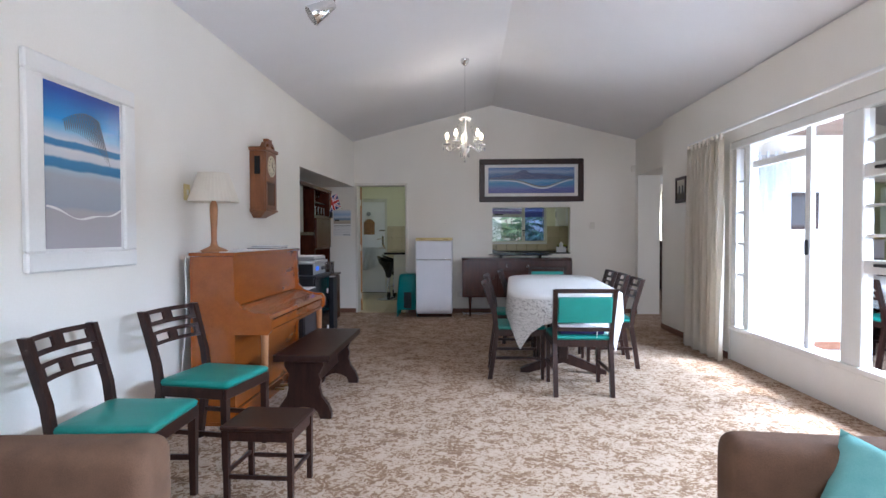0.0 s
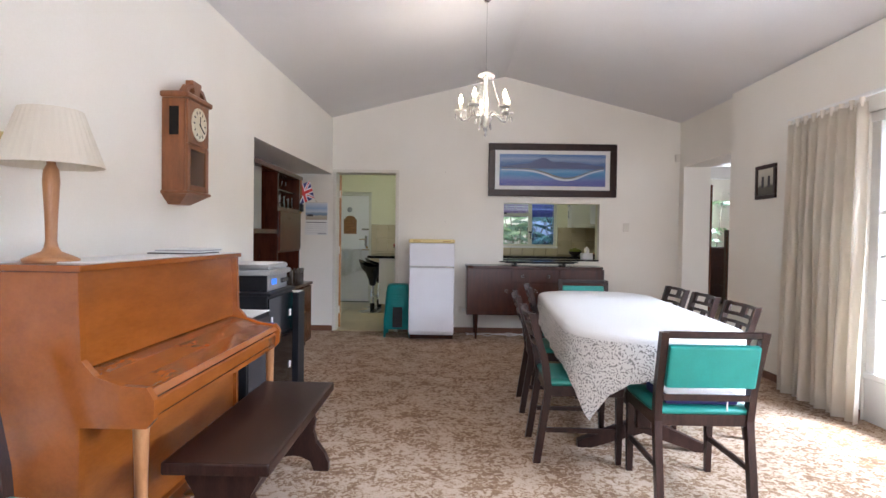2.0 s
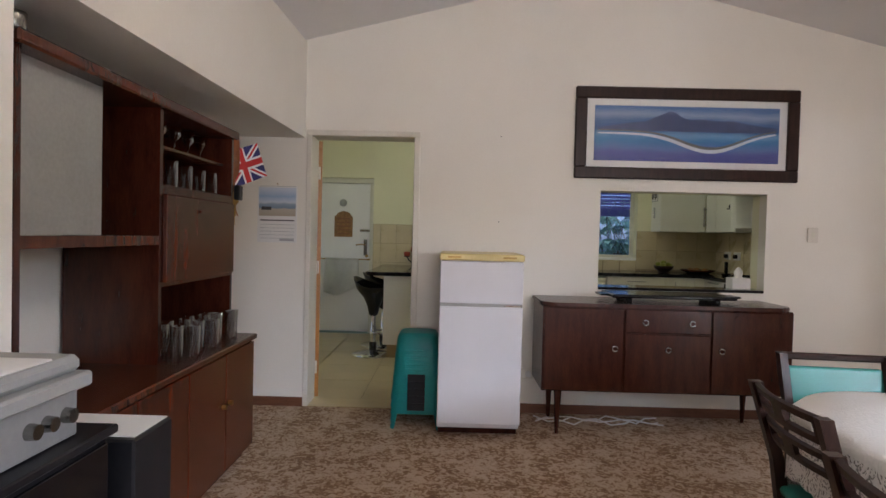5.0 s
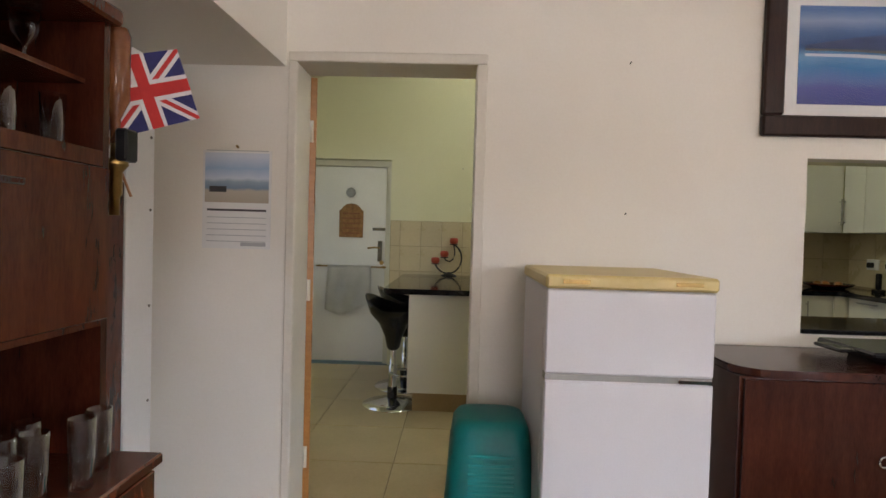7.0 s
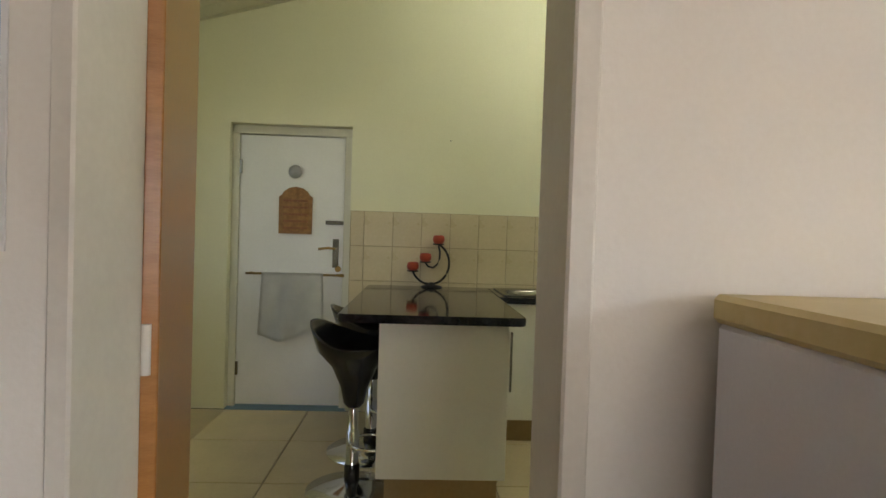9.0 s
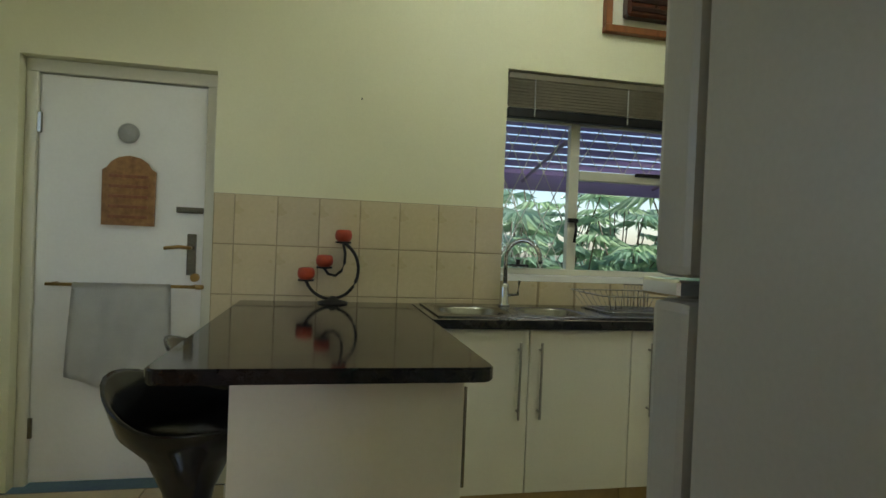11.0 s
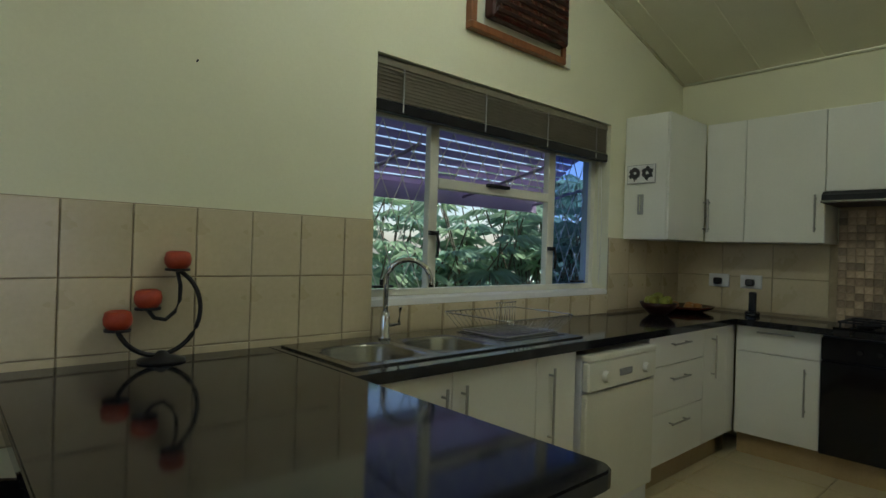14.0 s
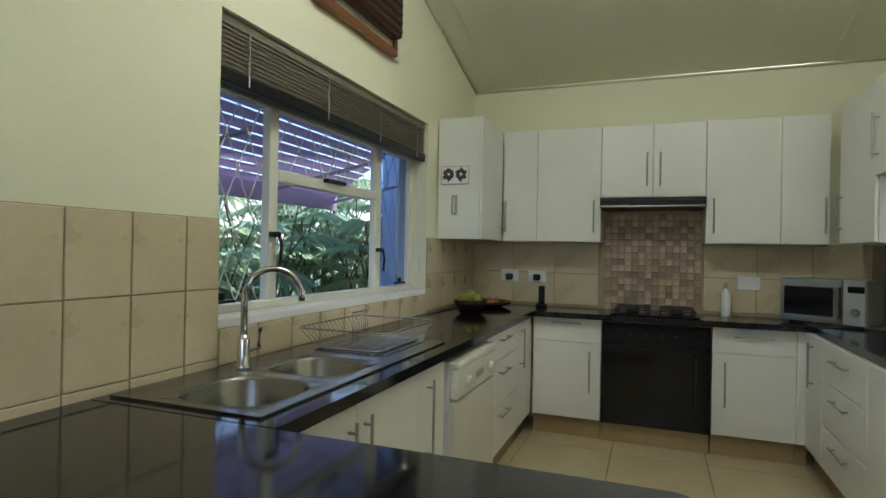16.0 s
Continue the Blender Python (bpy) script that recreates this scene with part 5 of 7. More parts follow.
part("toe", B(-1.40, -0.95, PY0, PY0 + 0.045, 0.0, 0.028, bevel=0.004), PIANOWOOD, piano)
part("toe", B(-1.40, -0.95, PY1 - 0.045, PY1, 0.0, 0.028, bevel=0.004), PIANOWOOD, piano)
for y in (PY0 + 0.025, PY1 - 0.025):
    part("leg", lathe([(0.018, 0.028), (0.022, 0.05), (0.018, 0.3), (0.024, 0.57), (0.026, 0.60)], 12, at=(-0.93, y, 0)), LIGHTWOOD, piano)
for k in range(2):
    part("pedal", B(-1.11, -1.03, 2.53 + k * 0.12, 2.57 + k * 0.12, 0.045, 0.06, bevel=0.005), BRASS, piano)
runner = thing("lace_runner", "white cloth runner lying along the piano lid", "runner", (-1.27, 2.52, 1.1355))
part("cloth", B(-0.125, 0.135, -0.62, 0.64, 0.0, 0.004, bevel=0.001), PAPER, runner)
books = thing("sheet_music", "thin stack of sheet music on the piano", "sheet music", (-1.28, 2.90, 1.140))
for k, mt in enumerate((DARKPRINT, PAPER, PRINTGREY, PAPER)):
    sh = part("booklet", B(-0.11, 0.11, -0.15, 0.15, 0.0, 0.006, bevel=0.001), mt, books)
    sh.matrix_basis = pose(0.004 * k, 0.02 * k, 0.0065 * k, 0, 0, 3 * k - 4)
lampthing = thing("table_lamp", "table lamp with turned wooden stem and cream pleated shade", "lamp", (-1.31, 1.96, 1.1355))
lampthing.scale = (1, 1, 0.945)
part("base", lathe([(0, 0), (0.085, 0), (0.088, 0.012), (0.07, 0.022), (0.03, 0.04), (0.02, 0.06)], 24), LIGHTWOOD, lampthing)
part("stem", lathe([(0.022, 0.055), (0.018, 0.08), (0.02, 0.16), (0.027, 0.30), (0.024, 0.34), (0.015, 0.36), (0.012, 0.42)], 20), LIGHTWOOD, lampthing)
bm = bmesh.new()
ring0, ring1, ring2, ring3 = [], [], [], []
for i in range(72):
    a = 2 * math.pi * i / 72
    for ring, r, z in ((ring0, 0.165, 0.355), (ring1, 0.098, 0.56), (ring2, 0.094, 0.56), (ring3, 0.161, 0.355)):
        rr = r + (0.0008 if i % 2 else -0.0008)
        ring.append(bm.verts.new((rr * math.cos(a), rr * math.sin(a), z)))
for a, b in ((ring0, ring1), (ring1, ring2), (ring2, ring3), (ring3, ring0)):
    for i in range(72):
        bm.faces.new((a[i], a[(i + 1) % 72], b[(i + 1) % 72], b[i]))
part("shade", bm, SHADECLOTH, lampthing, "cream cloth lampshade")
part("cable", tube([(-0.06, -0.05, 0.004), (-0.10, -0.155, 0.003), (-0.11, -0.175, -0.05), (-0.10, -0.19, -0.45), (-0.13, -0.20, -0.80), (-0.12, -0.24, -1.08)], 0.004, 6), PAPER, lampthing)

bench = thing("piano_bench", "dark carved wooden trestle bench in front of the piano", "bench", (-0.72, 2.49, 0))
part("seat", B(-0.19, 0.19, -0.56, 0.56, 0.40, 0.445, bevel=0.008, seg=2), DARKWOOD, bench)
half = [(0.13, 0.40), (0.135, 0.36), (0.10, 0.30), (0.115, 0.26), (0.105, 0.21), (0.12, 0.15), (0.165, 0.09), (0.185, 0.04), (0.185, 0.0), (0.11, 0.0), (0.09, 0.05), (0.04, 0.075), (0.0, 0.08)]
for y in (-0.47, 0.47):
    part("trestle_end", prism(half + [(-x, z) for x, z in half[-2::-1]], "y", y - 0.022, y + 0.022), DARKWOOD, bench)
part("stretcher", B(-0.02, 0.02, -0.448, 0.448, 0.17, 0.25, bevel=0.006), DARKWOOD, bench)
part("apron", B(-0.015, 0.015, -0.448, 0.448, 0.36, 0.40, bevel=0.004), DARKWOOD, bench)

stool = thing("side_stool", "small dark wooden stool with square legs", "stool", (-0.585, 0.95, 0), -3)
part("top", B(-0.18, 0.18, -0.16, 0.16, 0.33, 0.352, bevel=0.006), DARKWOOD, stool)
for sx in (-1, 1):
    for sy in (-1, 1):
        part("leg", prism_leg((sx * 0.155, sy * 0.135), 0, 0.33, 0.012, 0.014), DARKWOOD, stool)
for sy in (-1, 1):
    part("apron", B(-0.14, 0.14, sy * 0.135 - 0.008, sy * 0.135 + 0.008, 0.28, 0.33), DARKWOOD, stool)
    part("stretcher", B(-0.141, 0.141, sy * 0.135 - 0.007, sy * 0.135 + 0.007, 0.10, 0.118), DARKWOOD, stool)
for sx in (-1, 1):
    part("apron", B(sx * 0.155 - 0.008, sx * 0.155 + 0.008, -0.12, 0.12, 0.28, 0.33), DARKWOOD, stool)
    part("stretcher", B(sx * 0.155 - 0.007, sx * 0.155 + 0.007, -0.121, 0.121, 0.12, 0.137), DARKWOOD, stool)


# ---- lounge: armchairs ----


def armchair():
    """Faces +x; its back stands at -x."""
    s = thing("armchair", "rounded brown upholstered armchair", "armchair", group="brown armchairs")
    part("base", B(-0.36, 0.40, -0.30, 0.30, 0.06, 0.30, bevel=0.02, seg=2), BROWNCLOTH, s)
    part("seat_cushion", soft(B(-0.10, 0.42, -0.295, 0.295, 0.30, 0.44, bevel=0.05, seg=4)), BROWNCLOTH, s)
    back = part("backrest", soft(B(-0.19, 0.11, -0.31, 0.31, 0.0, 0.64, bevel=0.10, seg=5)), BROWNCLOTH, s)
    back.matrix_basis = pose(-0.10, 0, 0.32, 0, -10, 0)
    for sy in (-1, 1):
        part("armrest", soft(B(-0.36, 0.44, sy * 0.40 - 0.10, sy * 0.40 + 0.10, 0.06, 0.615, bevel=0.075, seg=5)), BROWNCLOTH, s)
    for sx in (-0.3, 0.36):
        for sy in (-0.38, 0.38):
            part("foot", C((sx, sy, 0), (sx, sy, 0.06), 0.02, 0.026), DARKWOOD, s)
    return s


ac = armchair()
ac.matrix_basis = pose(-0.97, -0.50, 0, 0, 0, 4)
copy_thing(ac, pose(1.575, -0.43, 0.0, 0, 0, 174))
bm = bmesh.new()
n, rows_ = 14, []
for j in range(n + 1):
    row = []
    for i in range(n + 1):
        u, v = -1 + 2 * i / n, -1 + 2 * j / n
        puff = ((1 - u ** 4) * (1 - v ** 4)) ** 0.6
        row.append((bm.verts.new((0.22 * u * (1 - 0.1 * (1 - v * v) * abs(u)), 0.22 * v * (1 - 0.1 * (1 - u * u) * abs(v)), 0.075 * puff + 0.004 * math.sin(9 * u + 7 * v))), puff))
    rows_.append([r[0] for r in row])
for j in range(n):
    for i in range(n):
        bm.faces.new((rows_[j][i], rows_[j][i + 1], rows_[j + 1][i + 1], rows_[j + 1][i])).smooth = True
bmesh.ops.duplicate(bm, geom=bm.verts[:] + bm.faces[:])
for v in list(bm.verts)[(n + 1) ** 2:]:
    v.co.z = -v.co.z
bmesh.ops.remove_doubles(bm, verts=bm.verts[:], dist=0.002)
sc = thing("scatter_cushion", "pale teal scatter cushion leaning in the armchair", "cushion", (1.70, -0.22, 0.57))
sc.matrix_basis = pose(1.53, -0.20, 0.50, 50, 14, -40) @ Matrix.Diagonal((0.72, 0.72, 0.80, 1))
part("cover", bm, TEALCLOTH, sc)

# ---- lounge: things on the walls ----
palm = picture_material("beach_print", [(0.0, (0.42, 0.40, 0.42)), (0.24, (0.44, 0.42, 0.43)), (0.27, (0.34, 0.38, 0.44)), (0.46, (0.42, 0.44, 0.48)), (0.50, (0.45, 0.55, 0.62)), (0.515, (0.05, 0.19, 0.36)), (0.57, (0.06, 0.22, 0.42)), (0.585, (0.58, 0.61, 0.65)), (0.635, (0.64, 0.66, 0.68)), (0.65, (0.04, 0.18, 0.38)), (0.685, (0.05, 0.20, 0.40)), (0.695, (0.60, 0.64, 0.70)), (0.75, (0.25, 0.48, 0.68)), (0.82, (0.03, 0.26, 0.60)), (1.0, (0.015, 0.07, 0.34))], wob=0.035, sc=6.0, lo=-0.37, hi=0.37)
pic = thing("beach_picture", "framed beach photograph in a wide whitewashed frame", "picture", (-1.51, 0.96, 1.565))
bm = bmesh.new()
for a, b, c, d in ((-0.40, 0.40, 0.395, 0.485), (-0.40, 0.40, -0.485, -0.395), (-0.40, -0.29, -0.395, 0.395), (0.29, 0.40, -0.395, 0.395)):
    box(bm, 0.0, 0.03, a, b, c, d, bevel=0.008)
part("frame", bm, WHITE, pic)
part("mat_board", B(0.0, 0.012, -0.29, 0.29, -0.395, 0.395), PAPER, pic)
part("print", B(0.012, 0.015, -0.275, 0.275, -0.38, 0.38), palm, pic)
foam = bmesh.new()
up, dn = [], []
for k in range(31):
    y = -0.272 + 0.544 * k / 30
    z = -0.185 + 0.008 * math.sin(k * 0.42) - 0.05 * math.sin(math.pi * k / 30)
    wd = 0.004 + 0.002 * math.sin(k * 0.5)
    up.append((y, z + wd))
    dn.append((y, z - wd))
prism(up + dn[::-1], "x", 0.0152, 0.0158, foam)
part("foam_line", foam, PAPER, pic, "white curling foam line")
frond = bmesh.new()
tube([(0.0156, -0.16 + 0.26 * k / 12, 0.22 + 0.06 * math.sin(k / 12 * 2.4)) for k in range(13)], 0.0015, 5, frond)
for k in range(20):
    u = k / 19
    y0, z0 = -0.15 + 0.25 * u, 0.22 + 0.06 * math.sin(u * 2.4)
    ln, lean = 0.05 + 0.17 * u ** 1.3, 0.012 + 0.075 * u ** 2
    prism([(y0 - 0.003, z0), (y0 + 0.004, z0), (y0 + 0.5 * lean + 0.005, z0 - ln * 0.5), (y0 + lean, z0 - ln), (y0 + 0.5 * lean - 0.003, z0 - ln * 0.5)], "x", 0.0152, 0.0160 + 0.00002 * k, frond)
part("palm_motif", frond, material("print_green", (0.05, 0.07, 0.08), (0.09, 0.11, 0.12), 10, 0.4), pic)

bay = picture_material("bay_print", [(0.0, (0.06, 0.075, 0.26)), (0.26, (0.10, 0.12, 0.36)), (0.34, (0.12, 0.20, 0.44)), (0.46, (0.06, 0.22, 0.45)), (0.56, (0.16, 0.34, 0.55)), (0.66, (0.06, 0.12, 0.28)), (0.80, (0.10, 0.18, 0.36)), (0.9, (0.28, 0.36, 0.52)), (1.0, (0.12, 0.22, 0.44))], wob=0.16, sc=3.0, lo=-0.22, hi=0.22)
pan = thing("panorama_picture", "wide framed bay panorama in a dark wooden frame", "picture", (1.43, 7.335, 2.127))
bm = bmesh.new()
for a, b, c, d in ((-0.83, 0.83, 0.255, 0.342), (-0.83, 0.83, -0.342, -0.255), (-0.83, -0.743, -0.255, 0.255), (0.743, 0.83, -0.255, 0.255)):
    box(bm, a, b, -0.035, -0.001, c, d, bevel=0.008)
part("frame", bm, DARKWOOD, pan)
part("mat_board", B(-0.743, 0.743, -0.014, -0.001, -0.255, 0.255), PAPER, pan)
part("print", B(-0.685, 0.685, -0.017, -0.014, -0.205, 0.205), bay, pan)
hill = [(-0.66, 0.04), (-0.45, 0.075), (-0.30, 0.09), (-0.22, 0.13), (-0.17, 0.15), (-0.13, 0.168), (-0.08, 0.16), (-0.03, 0.12), (0.03, 0.105), (0.12, 0.115), (0.22, 0.10), (0.34, 0.105), (0.46, 0.08), (0.66, 0.055), (0.66, 0.02), (-0.66, 0.02)]
part("print_hills", prism(hill, "y", -0.0178, -0.0172), material("print_hill", (0.035, 0.06, 0.15), (0.07, 0.10, 0.22), 8, 0.4), pan)
for off, th, mt in ((0.0, 0.030, "print_sand"), (0.022, 0.022, "print_spit")):
    up, dn = [], []
    for k in range(25):
        x = -0.66 + 1.32 * k / 24
        z = 0.0 - 0.125 * math.exp(-((x - 0.18) / 0.30) ** 2) + 0.02 * (x > 0.3) * (x - 0.3) / 0.36 + off
        wv = th * (0.35 + 0.65 * math.exp(-((x - 0.1) / 0.4) ** 2))
        up.append((x, z + wv / 2))
        dn.append((x, z - wv / 2))
    c = ((0.50, 0.56, 0.62), (0.62, 0.66, 0.72)) if off == 0 else ((0.10, 0.11, 0.12), (0.17, 0.17, 0.16))
    part(mt, prism(up + dn[::-1], "y", -0.0186 - off * 0.05, -0.0179), material(mt, *c, 10, 0.4), pan)
part("glazing", sheet("y", -0.021, -0.743, 0.743, -0.255, 0.255), PANE, pan).visible_shadow = False

clock = thing("wall_clock", "carved oak pendulum wall clock with a cream dial", "clock", (-1.51, 3.25, 1.435))
clock.scale = (0.95, 0.93, 0.93)
for y0, y1 in ((-0.15, -0.125), (0.125, 0.15)):
    part("side_panel", B(0.0, 0.135, y0, y1, 0.05, 0.60, bevel=0.003), CLOCKWOOD, clock)
part("back", B(0.0, 0.012, -0.125, 0.125, 0.05, 0.60), DARKWOOD, clock)
part("cornice", B(0.0, 0.165, -0.18, 0.18, 0.60, 0.635, bevel=0.008), CLOCKWOOD, clock)
bm = prism([(-0.155, 0.635), (-0.115, 0.635), (-0.085, 0.668), (-0.045, 0.682), (-0.045, 0.70), (-0.10, 0.69)], "x", 0.10, 0.14)
prism([(0.155, 0.635), (0.115, 0.635), (0.085, 0.668), (0.045, 0.682), (0.045, 0.70), (0.10, 0.69)], "x", 0.10, 0.14, bm)
prism([(-0.05, 0.635), (0.05, 0.635), (0.035, 0.66), (0.05, 0.70), (0.06, 0.705), (0.06, 0.725), (-0.06, 0.725), (-0.06, 0.705), (-0.05, 0.70), (-0.035, 0.66)], "x", 0.098, 0.142, bm)
part("crest", bm, CLOCKWOOD, clock, "pierced carved crest")
for y in (-0.1515, 0.1495):
    part("side_light", B(0.045, 0.10, y, y + 0.002, 0.38, 0.55), BLACKGLASS, clock, "dark glass side light")
part("base_moulding", B(0.0, 0.16, -0.17, 0.17, 0.03, 0.05, bevel=0.006), CLOCKWOOD, clock)
bm = bmesh.new()
lo_, hi_ = [bm.verts.new(p) for p in ((0.0, -0.07, -0.03), (0.07, -0.07, -0.03), (0.07, 0.07, -0.03), (0.0, 0.07, -0.03))], [bm.verts.new(p) for p in ((0.0, -0.155, 0.03), (0.15, -0.155, 0.03), (0.15, 0.155, 0.03), (0.0, 0.155, 0.03))]
bm.faces.new(lo_)
bm.faces.new(hi_)
for i in range(4):
    bm.faces.new((lo_[i], lo_[(i + 1) % 4], hi_[(i + 1) % 4], hi_[i]))
part("bracket", bm, CLOCKWOOD, clock)
door_ = part("door", B(0.135, 0.152, -0.148, 0.148, 0.335, 0.598, bevel=0.004), CLOCKWOOD, clock)
fr = B(0.135, 0.152, -0.148, -0.105, 0.052, 0.333, bevel=0.003)
box(fr, 0.135, 0.152, 0.105, 0.148, 0.052, 0.333, bevel=0.003)
box(fr, 0.135, 0.152, -0.104, 0.104, 0.052, 0.09, bevel=0.003)
box(fr, 0.135, 0.152, -0.104, 0.104, 0.305, 0.333, bevel=0.003)
part("glazed_frame", fr, CLOCKWOOD, clock)
dial = part("dial", lathe([(0, 0.004), (0.088, 0.004), (0.099, 0.008), (0.102, 0.0)], 40), material("cream_dial", (0.62, 0.55, 0.38), (0.72, 0.66, 0.50), 15, 0.4), clock, "cream clock dial")
dial.matrix_basis = pose(0.153, 0.0, 0.465, 0, 90, 0)
for a, ln in ((125, 0.072), (5, 0.05)):
    hn = part("hand_pointer", B(0.008, 0.010, -0.004, 0.004, -0.01, ln), BLACK, clock)
    hn.matrix_basis = pose(0.153, 0, 0.465, -a, 0, 0)
for k in range(12):
    a = radians(30 * k)
    part("hour_mark", B(0.0585, 0.0605, -0.004, 0.004, -0.009, 0.009), DARKPRINT, clock).matrix_basis = pose(0.10, 0.076 * math.sin(a), 0.465 + 0.076 * math.cos(a), -30 * k)
part("pendulum", B(0.055, 0.062, -0.012, 0.012, 0.11, 0.36, bevel=0.002), CHROME, clock)
part("bob", C((0.055, 0.0, 0.14), (0.065, 0.0, 0.14), 0.04, n=24), BRASS, clock)
part("pane", sheet("x", 0.145, -0.105, 0.105, 0.09, 0.305), PANE, clock).visible_shadow = False
sw = thing("light_switch", "brass-toned light switch plate on the plaster", "switch", (-1.51, 1.985, 1.54))
part("plate", B(0, 0.008, -0.04, 0.04, -0.055, 0.055, bevel=0.004), CREAMPLASTIC, sw)
part("rocker", B(0.008, 0.014, -0.01, 0.01, -0.018, 0.018, bevel=0.002), IVORY, sw)
sw = thing("light_switch", "cream light switch plate beside the hatch", "switch", (2.40, 7.334, 1.40))
part("plate", B(-0.04, 0.04, -0.01, 0, -0.055, 0.055, bevel=0.004), OFFWHITE, sw)
part("rocker", B(-0.012, 0.012, -0.015, -0.01, -0.02, 0.02, bevel=0.002), IVORY, sw)
sen = thing("alarm_sensor", "small cream alarm sensor in the wall corner", "sensor", (3.04, 7.30, 2.30))
part("case", B(-0.03, 0.03, -0.02, 0.03, -0.05, 0.05, bevel=0.012, seg=2), OFFWHITE, sen)
sp = thing("small_picture", "small framed bridge print in a dark gilt frame", "picture", (3.0, 5.19, 1.79))
bm = bmesh.new()
for a, b, c, d in ((-0.165, 0.165, 0.12, 0.155), (-0.165, 0.165, -0.155, -0.12), (-0.165, -0.13, -0.12, 0.12), (0.13, 0.165, -0.12, 0.12)):
    box(bm, -0.022, -0.001, a, b, c, d, bevel=0.004)
part("frame", bm, DARKWOOD, sp)
part("print", B(-0.010, -0.001, -0.13, 0.13, -0.12, 0.12), picture_material("bridge_print", [(0, (0.10, 0.10, 0.08)), (0.4, (0.14, 0.13, 0.10)), (0.5, (0.42, 0.40, 0.33)), (1, (0.58, 0.55, 0.46))], 0.2, 14, lo=-0.12, hi=0.12), sp)
for k in (-0.05, 0.05):
    part("print_tower", B(-0.012, -0.0101, k - 0.018, k + 0.018, -0.05, 0.05), DARKPRINT, sp)

# spotlight and chandelier
spot = thing("ceiling_spotlight", "chrome cone spotlight on the sloping ceiling", "spotlight", (-0.39, 1.55, 2.61))
part("cone", lathe([(0.022, 0.0), (0.03, 0.005), (0.06, 0.16), (0.058, 0.162), (0.0, 0.10)], 24), CHROME, spot).matrix_basis = pose(0, 0, 0.0, 0, -125, 20)
part("arm", tube([(0, 0, 0.0), (0.02, 0.0, 0.12), (0.02, 0, 0.445)], 0.006), CHROME, spot)
CHX, CHY = 0.375, 4.60
ch = thing("chandelier", "small crystal chandelier with five lit candle bulbs", "chandelier", (CHX, CHY, 2.12))
part("ceiling_cup", lathe([(0.05, 1.10), (0.045, 1.06), (0.015, 1.03), (0, 1.03)], 16), CHROME, ch)
part("chain", C((0, 0, 0.46), (0, 0, 1.04), 0.004, n=6), CHROME, ch)
part("column", lathe([(0, 0.0), (0.012, 0.01), (0.03, 0.05), (0.055, 0.085), (0.03, 0.12), (0.018, 0.16), (0.03, 0.22), (0.014, 0.30), (0.018, 0.40), (0.01, 0.46)], 16), CRYSTAL, ch)
part("canopy", lathe([(0.03, 0.435), (0.065, 0.425), (0.07, 0.44), (0.03, 0.465), (0, 0.47)], 18), CRYSTAL, ch)
part("finial", lathe([(0, -0.06), (0.012, -0.045), (0.004, -0.02), (0.02, 0.0), (0, 0.01)], 12), CRYSTAL, ch)
rnd = random.Random(4)
bm = bmesh.new()
bmesh.ops.create_icosphere(bm, subdivisions=1, radius=0.007)
BEAD = mesh_of("bead", bm, CRYSTAL)
for k in range(5):
    a = radians(72 * k + 25)
    c, s = math.cos(a), math.sin(a)
    pts = [(r * c, r * s, z) for r, z in ((0.03, 0.10), (0.07, 0.135), (0.11, 0.12), (0.15, 0.085), (0.185, 0.08), (0.205, 0.11), (0.205, 0.145))]
    arm = part("arm", tube(pts, 0.009, 8), CRYSTAL, ch)
    at = (0.205 * c, 0.205 * s, 0)
    part("drip_cup", lathe([(0.012, 0.145), (0.045, 0.15), (0.05, 0.165), (0.042, 0.16), (0.014, 0.155)], 16, at=at), CRYSTAL, arm)
    part("candle_sleeve", lathe([(0.013, 0.155), (0.013, 0.215), (0, 0.216)], 12, at=at), CANDLETUBE, arm)
    part("bulb", lathe([(0.008, 0.216), (0.017, 0.235), (0.016, 0.255), (0.006, 0.285), (0, 0.295)], 12, at=at), BULB, arm, "lit candle bulb")
    for j in range(4):
        b = a + 1.57 * j
        q = (at[0] + 0.042 * math.cos(b), at[1] + 0.042 * math.sin(b))
        part("pendant", lathe([(0, 0.10), (0.010, 0.115), (0.006, 0.135), (0.001, 0.15)], 6, at=(*q, -0.02 + 0.01 * rnd.random())), CRYSTAL, ch)
    for j in range(13):
        u = j / 12
        r, z = 0.06 + 0.135 * u, 0.43 - 0.29 * u - 0.05 * math.sin(math.pi * u)
        bead = new("bead", BEAD)
        bead.parent, bead.location = ch, (r * c, r * s, z)
    part("pendant", lathe([(0, 0.0), (0.010, 0.015), (0.005, 0.04), (0.001, 0.06)], 6, at=(0.05 * c, 0.05 * s, 0.0)), CRYSTAL, ch)

# curtains


